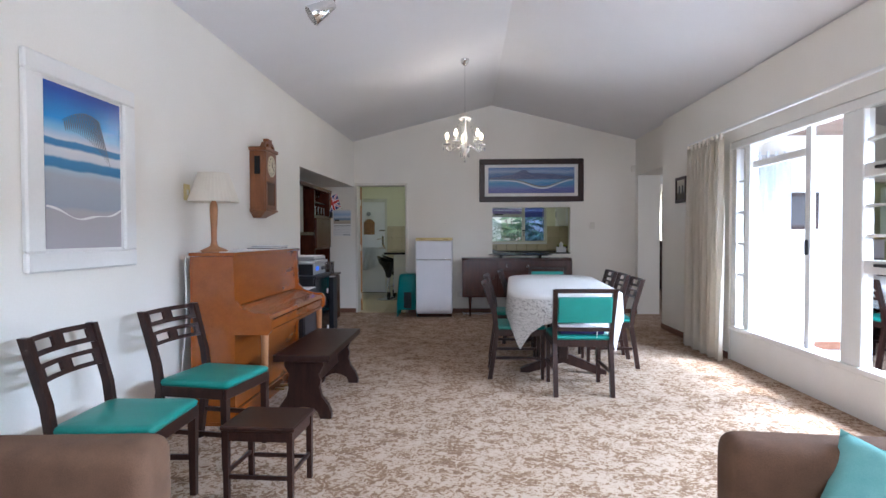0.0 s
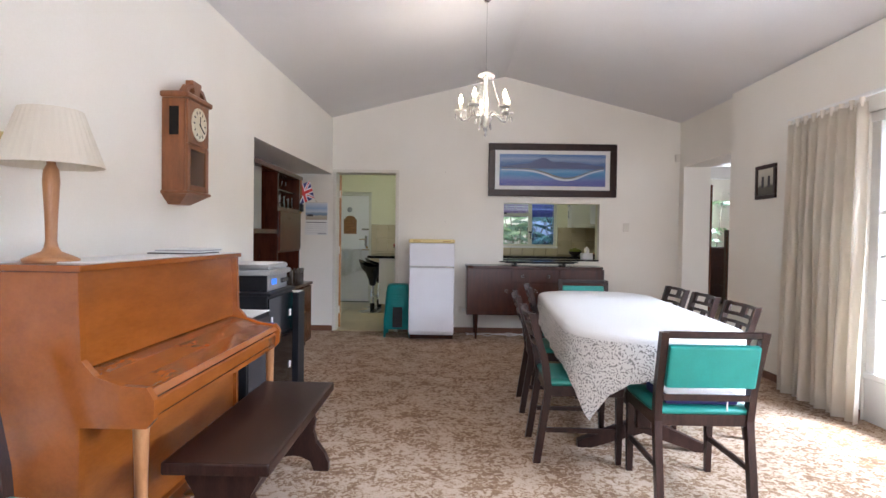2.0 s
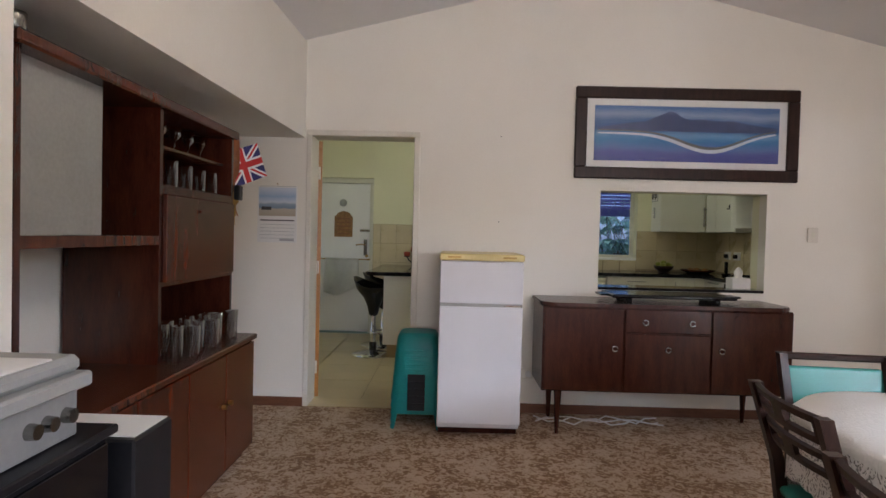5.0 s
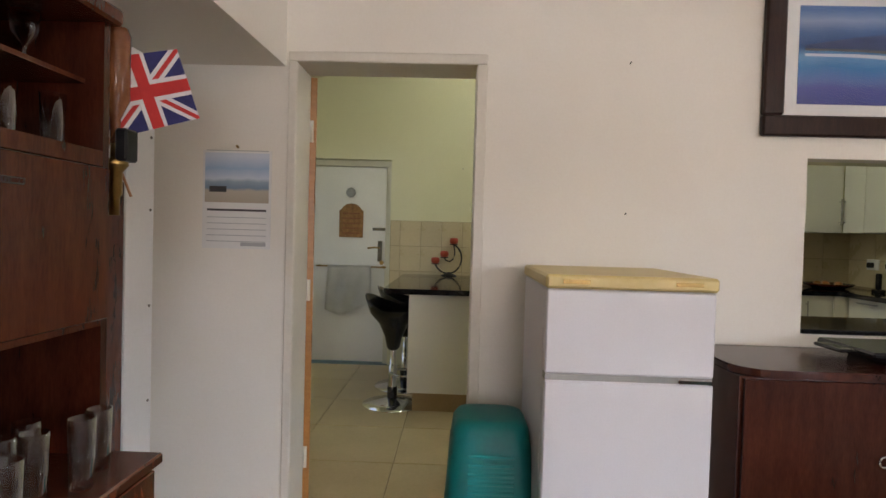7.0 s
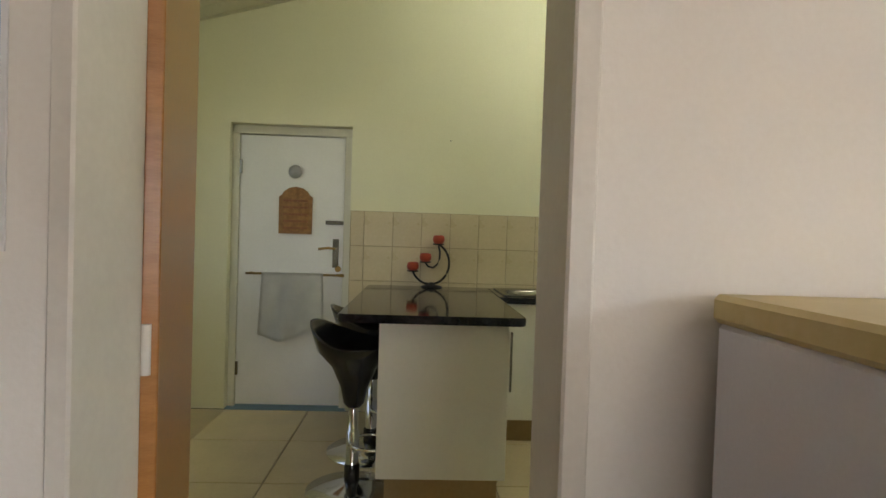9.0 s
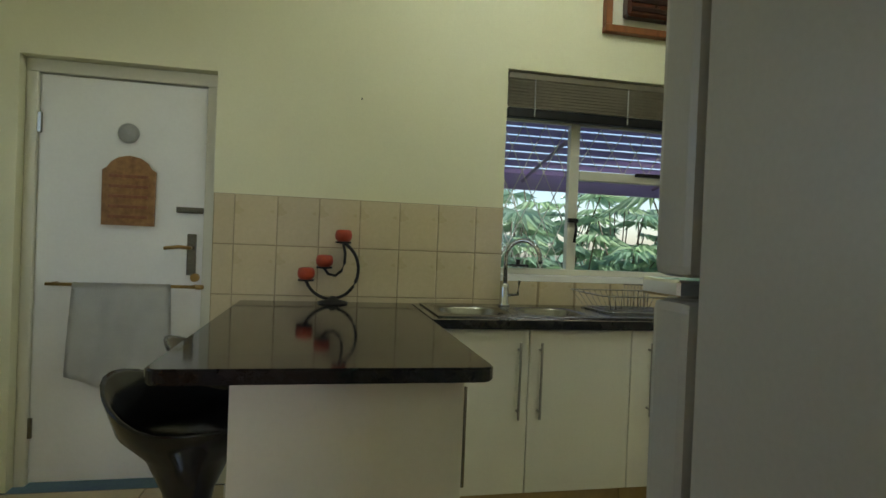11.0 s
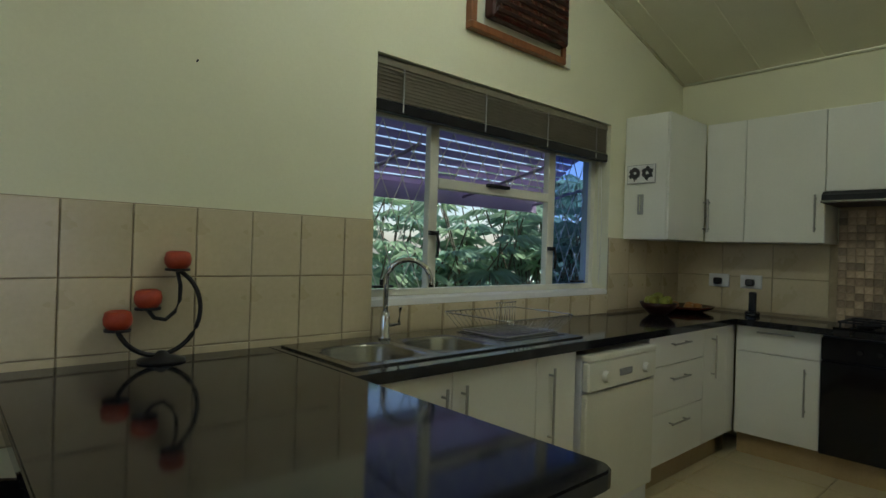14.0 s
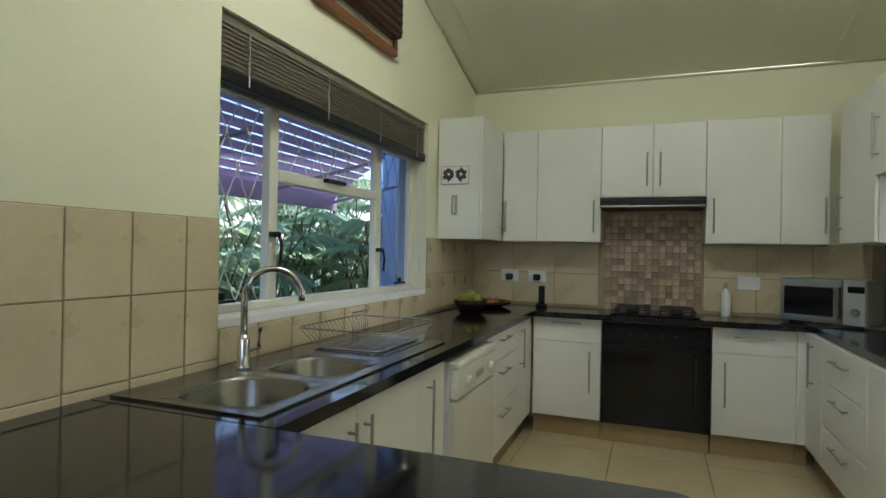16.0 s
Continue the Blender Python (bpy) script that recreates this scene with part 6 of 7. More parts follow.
def curtain(name, label, y0, y1, x, z0, z1, folds, amp, seed, cloth=CREAMCLOTH):
    th = thing(name, label, "curtain")
    rnd = random.Random(seed)
    bm, rows = bmesh.new(), []
    ph = [rnd.random() * 6 for _ in range(4)]
    n, m = folds * 10, 16
    for j in range(m + 1):
        v = j / m
        row = []
        for i in range(n + 1):
            u = i / n
            w = amp * (0.35 + 0.65 * min(1, v * 2 + 0.2)) * (math.sin(u * folds * 2 * math.pi + 0.8 * math.sin(v * 3 + ph[0])) + 0.4 * math.sin(u * folds * 3.3 + ph[1] + v))
            row.append(bm.verts.new((x + w, y0 + (y1 - y0) * u + 0.012 * math.sin(v * 4 + ph[2] + u * 9), z1 - (z1 - z0) * v)))
        rows.append(row)
    for p, q in zip(rows, rows[1:]):
        for i in range(n):
            bm.faces.new((p[i], p[i + 1], q[i + 1], q[i])).smooth = True
    bmesh.ops.solidify(bm, geom=bm.faces[:], thickness=0.004)
    part("cloth", bm, cloth, th)
    for i in range(folds):
        y = y0 + (y1 - y0) * (i + 0.5) / folds
        part("pleat_heading", C((x, y, z1 - 0.03), (x, y, z1 + 0.035), 0.012, 0.018, 8), cloth, th)
    return th


curtain("curtain", "sheer white curtain hanging at the veranda's end wall", 0, 0.55, 0, 0.0, 2.1, 6, 0.03, 5, SHEERCLOTH).matrix_basis = pose(3.86, 4.45, 0, 0, 0, 90)
curtain("curtain", "sheer white curtain hanging along the veranda's open side", 3.0, 4.4, 5.5, 0.0, 2.1, 12, 0.035, 6, SHEERCLOTH)
curtain("curtain", "cream pleated floor-length curtain drawn aside beside the window", 3.78, 4.68, 2.86, 0.015, 2.19, 9, 0.038, 3)
rod = thing("curtain_rail", "white curtain rail above the garden windows", "curtain rail")
part("rail", B(2.86, 2.89, -2.2, 4.68, 2.225, 2.25, bevel=0.004), WHITE, rod)
for y in (-2.0, 1.0, 4.5):
    part("bracket", B(2.88, 2.999, y, y + 0.02, 2.23, 2.245), WHITE, rod)

# ---- lounge: sideboard wall ----
fr_ = thing("small_fridge", "small white two-door fridge with a yellowed lid", "fridge", (-0.372, 6.71, 0))
fr_.scale = (0.965, 1.1, 1.012)
part("body", B(0.0, 0.56, 0.055, 0.52, 0.06, 1.155, bevel=0.006), ENAMEL, fr_)
part("fridge_door", B(0.0, 0.56, 0.0, 0.05, 0.10, 0.862, bevel=0.006), ENAMEL, fr_)
part("freezer_door", B(0.0, 0.56, 0.0, 0.05, 0.882, 1.153, bevel=0.006), ENAMEL, fr_)
part("seam_strip", B(0.003, 0.557, 0.006, 0.05, 0.862, 0.882), GREY, fr_)
part("handle", B(0.44, 0.55, -0.012, 0.0, 0.864, 0.88, bevel=0.003), CHROME, fr_)
part("lid", B(-0.005, 0.565, -0.01, 0.53, 1.156, 1.20, bevel=0.008), CREAMPLASTIC, fr_, "yellowed plastic lid")
for x in (0.05, 0.42):
    part("lid_grip", B(x, x + 0.09, -0.013, -0.01, 1.172, 1.185, bevel=0.001), BRASS, fr_)
part("kickboard", B(0.005, 0.555, 0.13, 0.50, 0.0, 0.098), MAHOGANY, fr_)

gs = thing("plastic_stool", "stack of teal plastic stools with slotted sides", "stool", (-0.52, 7.06, 0), group="stacked plastic stools")


def plastic_stool(s):
    bm = bmesh.new()
    rings = []
    for half_, z, r in ((0.175, 0.0, 0.03), (0.165, 0.10, 0.04), (0.15, 0.34, 0.05), (0.14, 0.42, 0.06), (0.125, 0.445, 0.07), (0.10, 0.45, 0.07)):
        rings.append([bm.verts.new((p[0], p[1], z)) for p in rounded(-half_, half_, -half_, half_, r, 4)])
    n = len(rings[0])
    for k, (a, b) in enumerate(zip(rings, rings[1:])):
        for i in range(n):
            flat = i % 5 == 4
            if k == 0 and flat:
                continue
            bm.faces.new((a[i], a[(i + 1) % n], b[(i + 1) % n], b[i])).smooth = True
    bm.faces.new(rings[-1]).smooth = True
    bmesh.ops.solidify(bm, geom=bm.faces[:], thickness=0.006)
    part("shell", bm, TEALPLASTIC, s)
    for k in range(5):
        part("rib", B(-0.085, 0.085, -0.163 + k * 0.0022, -0.150 + k * 0.0022, 0.20 + k * 0.032, 0.212 + k * 0.032, bevel=0.003), TEALPLASTIC, s)
    part("slot", B(-0.06, 0.06, -0.168, -0.160, 0.125, 0.175, bevel=0.003), BLACK, s)


plastic_stool(gs)
for k in range(1, 5):
    copy_thing(gs, pose(-0.52, 7.06, 0.05 * k))

sb = thing("sideboard", "dark mahogany sideboard with ring pulls and tapered legs", "sideboard", (0.325, 6.84, 0))
W = 1.672
part("carcass", B(0.0, W, 0.02, 0.46, 0.30, 0.872, bevel=0.004), MAHOGANY, sb)
part("top", slab(rounded(-0.012, W + 0.012, -0.01, 0.465, 0.13, 7, (0, 0, 1, 1)), 0.874, 0.90, 0.005), MAHOGANY, sb)
for a, b, c, d in ((0.01, 0.54, 0.31, 0.865), (0.55, 1.12, 0.31, 0.70), (0.55, 1.12, 0.71, 0.865), (1.13, W - 0.01, 0.31, 0.865)):
    f = part("cabinet_door" if d - c > 0.3 else "drawer_front", B(a, b, 0.0, 0.018, c, d, bevel=0.003), MAHOGANY, sb)
    for hx in ((a + b) / 2,) if d - c > 0.3 else (a + 0.13, b - 0.13):
        px = {0.01: b - 0.06, 1.13: a + 0.06}.get(a, hx)
        ring = [(px + 0.018 * math.cos(t), -0.012, (0.60 if d - c > 0.3 else 0.78) + 0.018 * math.sin(t)) for t in [k * math.pi / 6 for k in range(13)]]
        part("ring_pull", tube(ring, 0.004, 6), CHROME, f)
for x in (0.12, W - 0.12):
    for y in (0.06, 0.40):
        part("leg", lathe([(0.012, 0.0), (0.026, 0.29), (0.026, 0.30)], 12, at=(x, y, 0)), MAHOGANY, sb)
hp = thing("hot_tray", "black folding warming tray lying on the sideboard", "tray", (1.22, 7.05, 0.90))
part("plate", B(-0.42, 0.42, -0.16, 0.16, 0.035, 0.06, bevel=0.008), BLACKPLASTIC, hp)
for x in (-0.3, 0.3):
    part("foot", B(x - 0.02, x + 0.02, -0.13, 0.13, 0.0, 0.035, bevel=0.006), BLACKPLASTIC, hp)
for x in (-0.45, 0.45):
    part("handle", B(x - 0.035, x + 0.035, -0.08, 0.08, 0.042, 0.055, bevel=0.006), BLACKPLASTIC, hp)
cb = thing("cable_bundle", "white electric cables lying loosely under the sideboard", "cable", (0.75, 7.12, 0.0))
rnd = random.Random(7)
for k in range(3):
    pts = [(-0.42 + 0.09 * i + 0.02 * rnd.random(), 0.06 * math.sin(i * 1.7 + k * 2) + 0.03 * k, 0.006 + 0.015 * abs(math.sin(i * 2.1 + k))) for i in range(11)]
    part("cable", tube(pts, 0.005, 6), PAPER, cb)
skt = thing("wall_socket", "white wall socket above the skirting", "socket", (0.30, 7.334, 0.30))
part("plate", B(-0.06, 0.06, -0.012, 0, -0.04, 0.04, bevel=0.004), OFFWHITE, skt)
part("plug", B(-0.02, 0.02, -0.045, -0.012, -0.02, 0.02, bevel=0.006), PAPER, skt)

# ---- lounge: alcove with wall unit ----
hu = thing("wall_unit", "reddish-brown wooden wall unit with glass doors and open shelves", "wall unit")
HY0, HY1, HX = 4.72, 6.42, -1.60
part("base_cabinet", B(-2.03, -1.475, 4.72, 6.38, 0.06, 0.688, bevel=0.003), MAHOGANY2, hu)
part("base_top", B(-2.035, -1.445, 4.71, 6.395, 0.69, 0.72, bevel=0.005), MAHOGANY2, hu)
part("plinth", B(-2.03, -1.515, 4.74, 6.36, 0.0, 0.06), MAHOGANY, hu)
for k in range(4):
    y = 4.73 + k * 0.4125
    f = part("cabinet_door", B(-1.474, -1.457, y + 0.004, y + 0.4085, 0.07, 0.678, bevel=0.003), MAHOGANY2, hu)
    part("knob", C((-1.457, y + (0.37 if k % 2 == 0 else 0.04), 0.42), (-1.435, y + (0.37 if k % 2 == 0 else 0.04), 0.42), 0.012), BRASS, f)
for y in (4.72, 5.55, 6.36):
    part("upright", B(-2.03, HX, y, y + 0.025, 0.72, 1.86), MAHOGANY, hu)
part("cornice", B(-2.035, HX + 0.03, 4.70, 6.40, 1.86, 1.905, bevel=0.008), MAHOGANY2, hu)
part("back", B(-2.045, -2.031, 5.575, 6.36, 0.72, 1.86), MAHOGANY, hu)
for y0, y1, zs in ((4.745, 5.55, (1.255, 1.28)), (5.575, 6.36, (1.485, 1.51)), (5.575, 6.36, (1.065, 1.085))):
    part("shelf", B(-2.03, HX, y0, y1, zs[0], zs[1] + 0.015), MAHOGANY2, hu)
part("shelf", B(-2.03, HX - 0.05, 5.575, 6.36, 1.70, 1.712), MAHOGANY2, hu)
part("drop_front", B(HX, HX + 0.02, 5.58, 6.36, 1.085, 1.48, bevel=0.003), MAHOGANY2, hu)
part("drop_handle", B(HX + 0.02, HX + 0.03, 5.90, 6.06, 1.41, 1.425, bevel=0.003), MAHOGANY, hu)
part("sliding_glass", B(-1.66, -1.652, 4.75, 5.22, 1.297, 1.86), FROST, hu, "grey sliding glass door")


def tumbler(bm, x, y, z, h, r):
    lathe([(0, 0.003), (r * 0.8, 0.0), (r * 0.85, 0.004), (r, h), (r - 0.003, h), (r * 0.78, 0.012), (0, 0.012)], 14, bm, (x, y, z))


rnd = random.Random(11)
for k in range(22):
    lo = k >= 9
    y = 5.66 + (k % 9) * 0.078 if not lo else 5.62 + ((k - 9) % 7) * 0.11
    x = -1.68 - 0.07 * (k % 2) if not lo else -1.52 - 0.10 * ((k - 9) // 7) - 0.03 * (k % 2)
    z = 1.526 if not lo else 0.72
    g = thing("drinking_glass", "clear straight drinking glass on the wall unit", "glass", (x, y, z), group="glasses in the wall unit")
    bm = bmesh.new()
    tumbler(bm, 0, 0, 0, (0.115 if not lo else 0.15) + 0.02 * rnd.random(), 0.03)
    part("tumbler", bm, GLASSWARE, g)
for k in range(5):
    g = thing("wine_glass", "stemmed glass standing on the upper shelf", "glass", (-1.75, 5.68 + k * 0.15, 1.712), group="stemmed glasses on the shelf")
    part("goblet", lathe([(0.03, 0), (0.03, 0.003), (0.005, 0.008), (0.005, 0.06), (0.03, 0.09), (0.034, 0.14), (0.031, 0.14), (0.026, 0.092), (0, 0.065)], 14), GLASSWARE, g)
for y, n_, h, r in ((4.86, "tin_mug", 0.10, 0.04), (5.25, "china_dish", 0.035, 0.07), (5.6, "china_dish", 0.03, 0.08), (5.95, "china_dish", 0.035, 0.06)):
    d = thing(n_, "pewter mug on top of the wall unit" if n_ == "tin_mug" else "pale china dish on top of the wall unit", "mug" if n_ == "tin_mug" else "dish", (-1.72, y, 1.905))
    part("vessel", lathe([(0, 0), (r * 0.9, 0), (r, h * 0.9), (r, h), (r * 0.9, h), (r * 0.8, 0.01), (0, 0.008)], 20), STEEL if n_ == "tin_mug" else PAPER, d)
flag = thing("hand_flag", "small paper flag in red, white and blue on a stick", "flag", (-1.60, 6.50, 1.66))
flag.matrix_basis = pose(-1.645, 6.50, 1.53, 0, -22, 57)
FW, FH = 0.29, 0.215
part("stick", C((-0.005, 0.006, -0.12), (-0.005, 0.006, 0.27), 0.004, n=8), LIGHTWOOD, flag)
field = part("field", B(0, FW, -0.001, 0.001, 0.05, 0.05 + FH), BLUE, flag)
cx, cz = FW / 2, 0.05 + FH / 2


def band(wd, ang, y, ln):
    bm = B(-ln / 2, ln / 2, -y, y, -wd / 2, wd / 2)
    bmesh.ops.transform(bm, matrix=pose(cx, 0, cz, 0, ang, 0), verts=bm.verts)
    for side_, lim in (((1, 0, 0), FW), ((-1, 0, 0), 0), ((0, 0, 1), 0.05 + FH), ((0, 0, -1), -0.05)):
        co = (lim, 0, 0) if side_[0] == 1 else (0, 0, 0) if side_[0] == -1 else (0, 0, 0.05 + FH) if side_[2] == 1 else (0, 0, 0.05)
        r = bmesh.ops.bisect_plane(bm, geom=bm.verts[:] + bm.edges[:] + bm.faces[:], plane_co=co, plane_no=side_, clear_outer=True)
        bmesh.ops.holes_fill(bm, edges=bm.edges[:])
    return bm


dg = math.degrees(math.atan2(FH, FW))
for s in (-1, 1):
    part("white_saltire", band(0.036, s * dg, 0.0016 + 0.0001 * s, 0.4), FLAGWHITE, field)
    part("red_saltire", band(0.013, s * dg, 0.0022 + 0.0001 * s, 0.4), RED, field)
for w_, mt, y in ((0.062, FLAGWHITE, 0.0027), (0.037, RED, 0.0033)):
    nm = "white_cross" if mt is FLAGWHITE else "red_cross"
    part(nm, B(0, FW, -y, y, cz - w_ / 2, cz + w_ / 2), mt, field)
    part(nm, B(cx - w_ / 2, cx + w_ / 2, -y - 0.0002, y + 0.0002, 0.05, 0.05 + FH), mt, field)
disp = thing("bottle_dispenser", "upturned spirit bottle in a brass and black wall dispenser", "dispenser", (-1.63, 6.46, 1.36))
part("bottle", lathe([(0.012, 0.20), (0.014, 0.27), (0.036, 0.32), (0.037, 0.50), (0.03, 0.52), (0, 0.525)], 16), material("amber_bottle", (0.16, 0.05, 0.02), (0.25, 0.10, 0.04), 6, 0.1), disp)
part("measure", lathe([(0, 0.0), (0.014, 0.0), (0.014, 0.05), (0.02, 0.06), (0.02, 0.12), (0.035, 0.14), (0.035, 0.155), (0.012, 0.16), (0.012, 0.2)], 16), BRASS, disp)
part("bracket", B(0.015, 0.05, -0.03, 0.03, 0.15, 0.24, bevel=0.006), BLACK, disp)
part("end_panel", B(-2.045, -1.95, 6.43, 7.04, 0.0, 1.5, bevel=0.004), MAHOGANY2, hu)
pipe = thing("white_batten", "white-painted batten with screw heads in the alcove corner", "batten", (-2.05, 7.15, 0))
part("strip", B(0.001, 0.10, -0.10, 0.10, 0.0, 2.03, bevel=0.003), WHITE, pipe)
for z in (0.6, 1.0, 1.4, 1.7):
    part("screw", C((0.10, 0.07, z), (0.104, 0.07, z), 0.006, n=8), STEEL, pipe)
cal = thing("wall_calendar", "spiral-bound wall calendar with a beach photograph", "calendar", (-1.628, 7.334, 1.245))
part("sheet", B(-0.15, 0.15, -0.006, -0.002, 0.0, 0.425), PAPER, cal)
part("photo", B(-0.14, 0.14, -0.0075, -0.0062, 0.20, 0.415), picture_material("calendar_photo", [(0.0, (0.42, 0.36, 0.28)), (0.3, (0.50, 0.44, 0.36)), (0.36, (0.20, 0.28, 0.38)), (0.48, (0.30, 0.38, 0.48)), (0.55, (0.60, 0.66, 0.74)), (0.75, (0.35, 0.48, 0.66)), (1.0, (0.62, 0.67, 0.75))], 0.12, 14, lo=0.20, hi=0.415), cal)
part("photo_vehicle", B(-0.12, -0.045, -0.0082, -0.0076, 0.245, 0.27, bevel=0.0002), DARKPRINT, cal)
part("header_bar", B(-0.13, 0.13, -0.0072, -0.0062, 0.163, 0.172), DARKPRINT, cal)
for k in range(5):
    part("date_line", B(-0.13, 0.13, -0.0068, -0.0062, 0.03 + k * 0.026, 0.033 + k * 0.026), PRINTGREY, cal)
part("note_block", B(0.02, 0.13, -0.0068, -0.0062, 0.012, 0.028), PRINTGREY, cal)
bm = bmesh.new()
for k in range(22):
    lathe([(0.005, -0.002), (0.006, 0.0), (0.005, 0.002)], 6, bm, (-0.13 + k * 0.0124, -0.005, 0.425))
part("spiral", bm, GREY, cal)
part("nail", C((0, 0, 0.44), (0, -0.015, 0.445), 0.005, n=8), BRASS, cal)

# ---- lounge: audio corner ----
au = thing("audio_cabinet", "black audio cabinet with white door magnets", "cabinet", (-1.49, 3.82, 0))
part("body", B(0, 0.345, 0, 0.62, 0.02, 0.82, bevel=0.004), BLACK, au)
part("top", B(-0.005, 0.37, -0.01, 0.63, 0.82, 0.842, bevel=0.004), BLACK, au)
part("glass_door", B(0.347, 0.356, 0.01, 0.61, 0.06, 0.80, bevel=0.002), BLACKGLASS, au)
for y, z in ((0.05, 0.62), (0.50, 0.62), (0.50, 0.22)):
    part("catch", B(0.356, 0.364, y, y + 0.03, z, z + 0.05, bevel=0.002), PAPER, au)
part("base", B(0.01, 0.33, 0.01, 0.61, 0.0, 0.02), BLACK, au)
rc = thing("stereo_receiver", "silver-fronted stereo receiver with a blue display", "receiver", (-1.45, 3.92, 0.842))
part("case", B(0, 0.27, 0, 0.44, 0.0, 0.115, bevel=0.004), BLACK, rc)
part("front_panel", B(0.271, 0.285, 0, 0.44, 0.004, 0.112, bevel=0.003), SILVER, rc)
part("display", B(0.2855, 0.288, 0.06, 0.17, 0.045, 0.085), DISPLAY, rc)
for y in (0.29, 0.34, 0.40):
    part("knob", C((0.285, y, 0.06), (0.305, y, 0.06), 0.018, 0.016, 14), STEEL, rc)
tt = thing("record_player", "grey record player under a white cloth", "record player", (-1.47, 3.86, 0.957))
part("plinth", B(0, 0.33, 0, 0.52, 0.0, 0.035, bevel=0.006), GREY, tt)
part("lid", B(0.02, 0.31, 0.06, 0.51, 0.036, 0.075, bevel=0.012), GREY, tt)
part("dust_cloth", soft(B(0.005, 0.305, -0.02, 0.42, 0.0755, 0.082, bevel=0.003)), PAPER, tt)
lo = thing("low_speaker", "dark grey loudspeaker box standing behind the piano", "speaker", (-1.47, 3.30, 0))
part("box", B(0, 0.37, 0.0, 0.42, 0, 0.74, bevel=0.006), BLACK, lo)
part("grille", B(0.371, 0.38, 0.01, 0.41, 0.03, 0.71, bevel=0.003), DARKPRINT, lo)
rec = thing("record_sleeve", "white record sleeve with a brown print on the speaker", "record sleeve", (-1.27, 3.52, 0.74))
part("sleeve", B(-0.17, 0.18, -0.18, 0.19, 0.0, 0.005), PAPER, rec)
part("print", C((0.02, 0.0, 0.005), (0.02, 0.0, 0.007), 0.06, n=24), MAHOGANY2, rec)
sp2 = thing("tall_speaker", "tall black loudspeaker beside the audio cabinet", "speaker", (-1.44, 4.50, 0))
part("box", B(0, 0.33, 0, 0.20, 0, 0.78, bevel=0.006), BLACK, sp2)
part("top_sheet", B(0.05, 0.32, 0.02, 0.19, 0.7805, 0.783), PAPER, sp2)

# ---- the next room ----
setting("floor", B(3.08, 7.0, 4.75, 7.42, -0.12, -0.003), CARPET, "mottled beige and brown wool carpet")
setting("floor", B(3.36, 7.0, 7.42, 11.4, -0.12, -0.003), CARPET, "mottled beige and brown wool carpet")
setting("wall_next_south", B(3.2, 7.0, 4.72, 4.85, 0, 2.6), PLASTER, "cream plaster wall")
# the east wall's opening is made up, for the fill light
setting("wall_next_east", wall_boxes("y", 7.0, 7.15, 4.72, 11.5, 0, 2.6, ((5.0, 6.4, 0.95, 2.1),)), PLASTER, "cream plaster wall with a window")
# unseen window, added round the next room's fill light
win = tagged(thing("window_4", "unseen white-painted window added to the next room for its fill lamp", "window"), kind="structure")
for y0, y1 in ((5.0, 5.05), (5.675, 5.725), (6.35, 6.4)):
    part("post", B(7.05, 7.10, y0, y1, 1.0, 2.05, bevel=0.004), WHITE, win)
part("head", B(7.05, 7.10, 5.0, 6.4, 2.05, 2.1, bevel=0.004), WHITE, win)
part("window_sill", B(6.98, 7.16, 5.0, 6.4, 0.95, 1.0, bevel=0.004), WHITE, win)
for y0, y1 in ((5.05, 5.675), (5.725, 6.35)):
    part("pane", sheet("x", 7.075, y0, y1, 1.0, 2.05), PANE, win).visible_shadow = False
setting("wall_next_north", wall_boxes("x", 11.35, 11.5, 3.35, 7.0, 0, 2.6, ((4.7, 5.3, 1.05, 2.0),)), PLASTER, "cream plaster wall with a window")
setting("ceiling", B(3.3, 7.15, 4.72, 11.5, 2.6, 2.7), CEILING, "white flat ceiling")
setting("trim", B(3.43, 7.0, 7.75, 7.90, 2.10, 2.26, bevel=0.01), WHITE, "white beam across the next room")
curtain("curtain", "pale curtain beside the window of the next room", 0, 0.5, 0, 0.3, 2.15, 5, 0.03, 8).matrix_basis = pose(5.0, 11.2, 0, 0, 0, 90)
dr = thing("dark_dresser", "dark wooden dresser below the window of the next room", "dresser", (4.35, 10.7, 0))
part("body", B(0, 1.3, 0, 0.45, 0.05, 1.10, bevel=0.005), DARKWOOD, dr)
part("top", B(-0.02, 1.32, -0.02, 0.46, 1.10, 1.13, bevel=0.006), DARKWOOD, dr)
for k in range(3):
    part("drawer_front", B(0.03, 1.27, -0.018, 0.0, 0.10 + k * 0.33, 0.40 + k * 0.33, bevel=0.004), DARKWOOD, dr)
bc = thing("bookcase", "reddish-brown wooden bookcase half filled with files and books", "bookcase", (4.60, 8.9, 0), 0)
part("side", B(0, 0.025, 0, 0.32, 0, 1.42), MAHOGANY2, bc)
part("side", B(1.3, 1.325, 0, 0.32, 0, 1.42), MAHOGANY2, bc)
part("back", B(0.025, 1.3, 0.30, 0.32, 0, 1.42), MAHOGANY2, bc)
for k in range(5):
    part("shelf", B(0.025, 1.3, 0, 0.30, 0.05 + k * 0.335, 0.075 + k * 0.335), MAHOGANY2, bc)
rnd = random.Random(5)
cols = (BLACK, DARKWOOD, PRINTGREY, MAHOGANY2, BLACK, DARKPRINT)
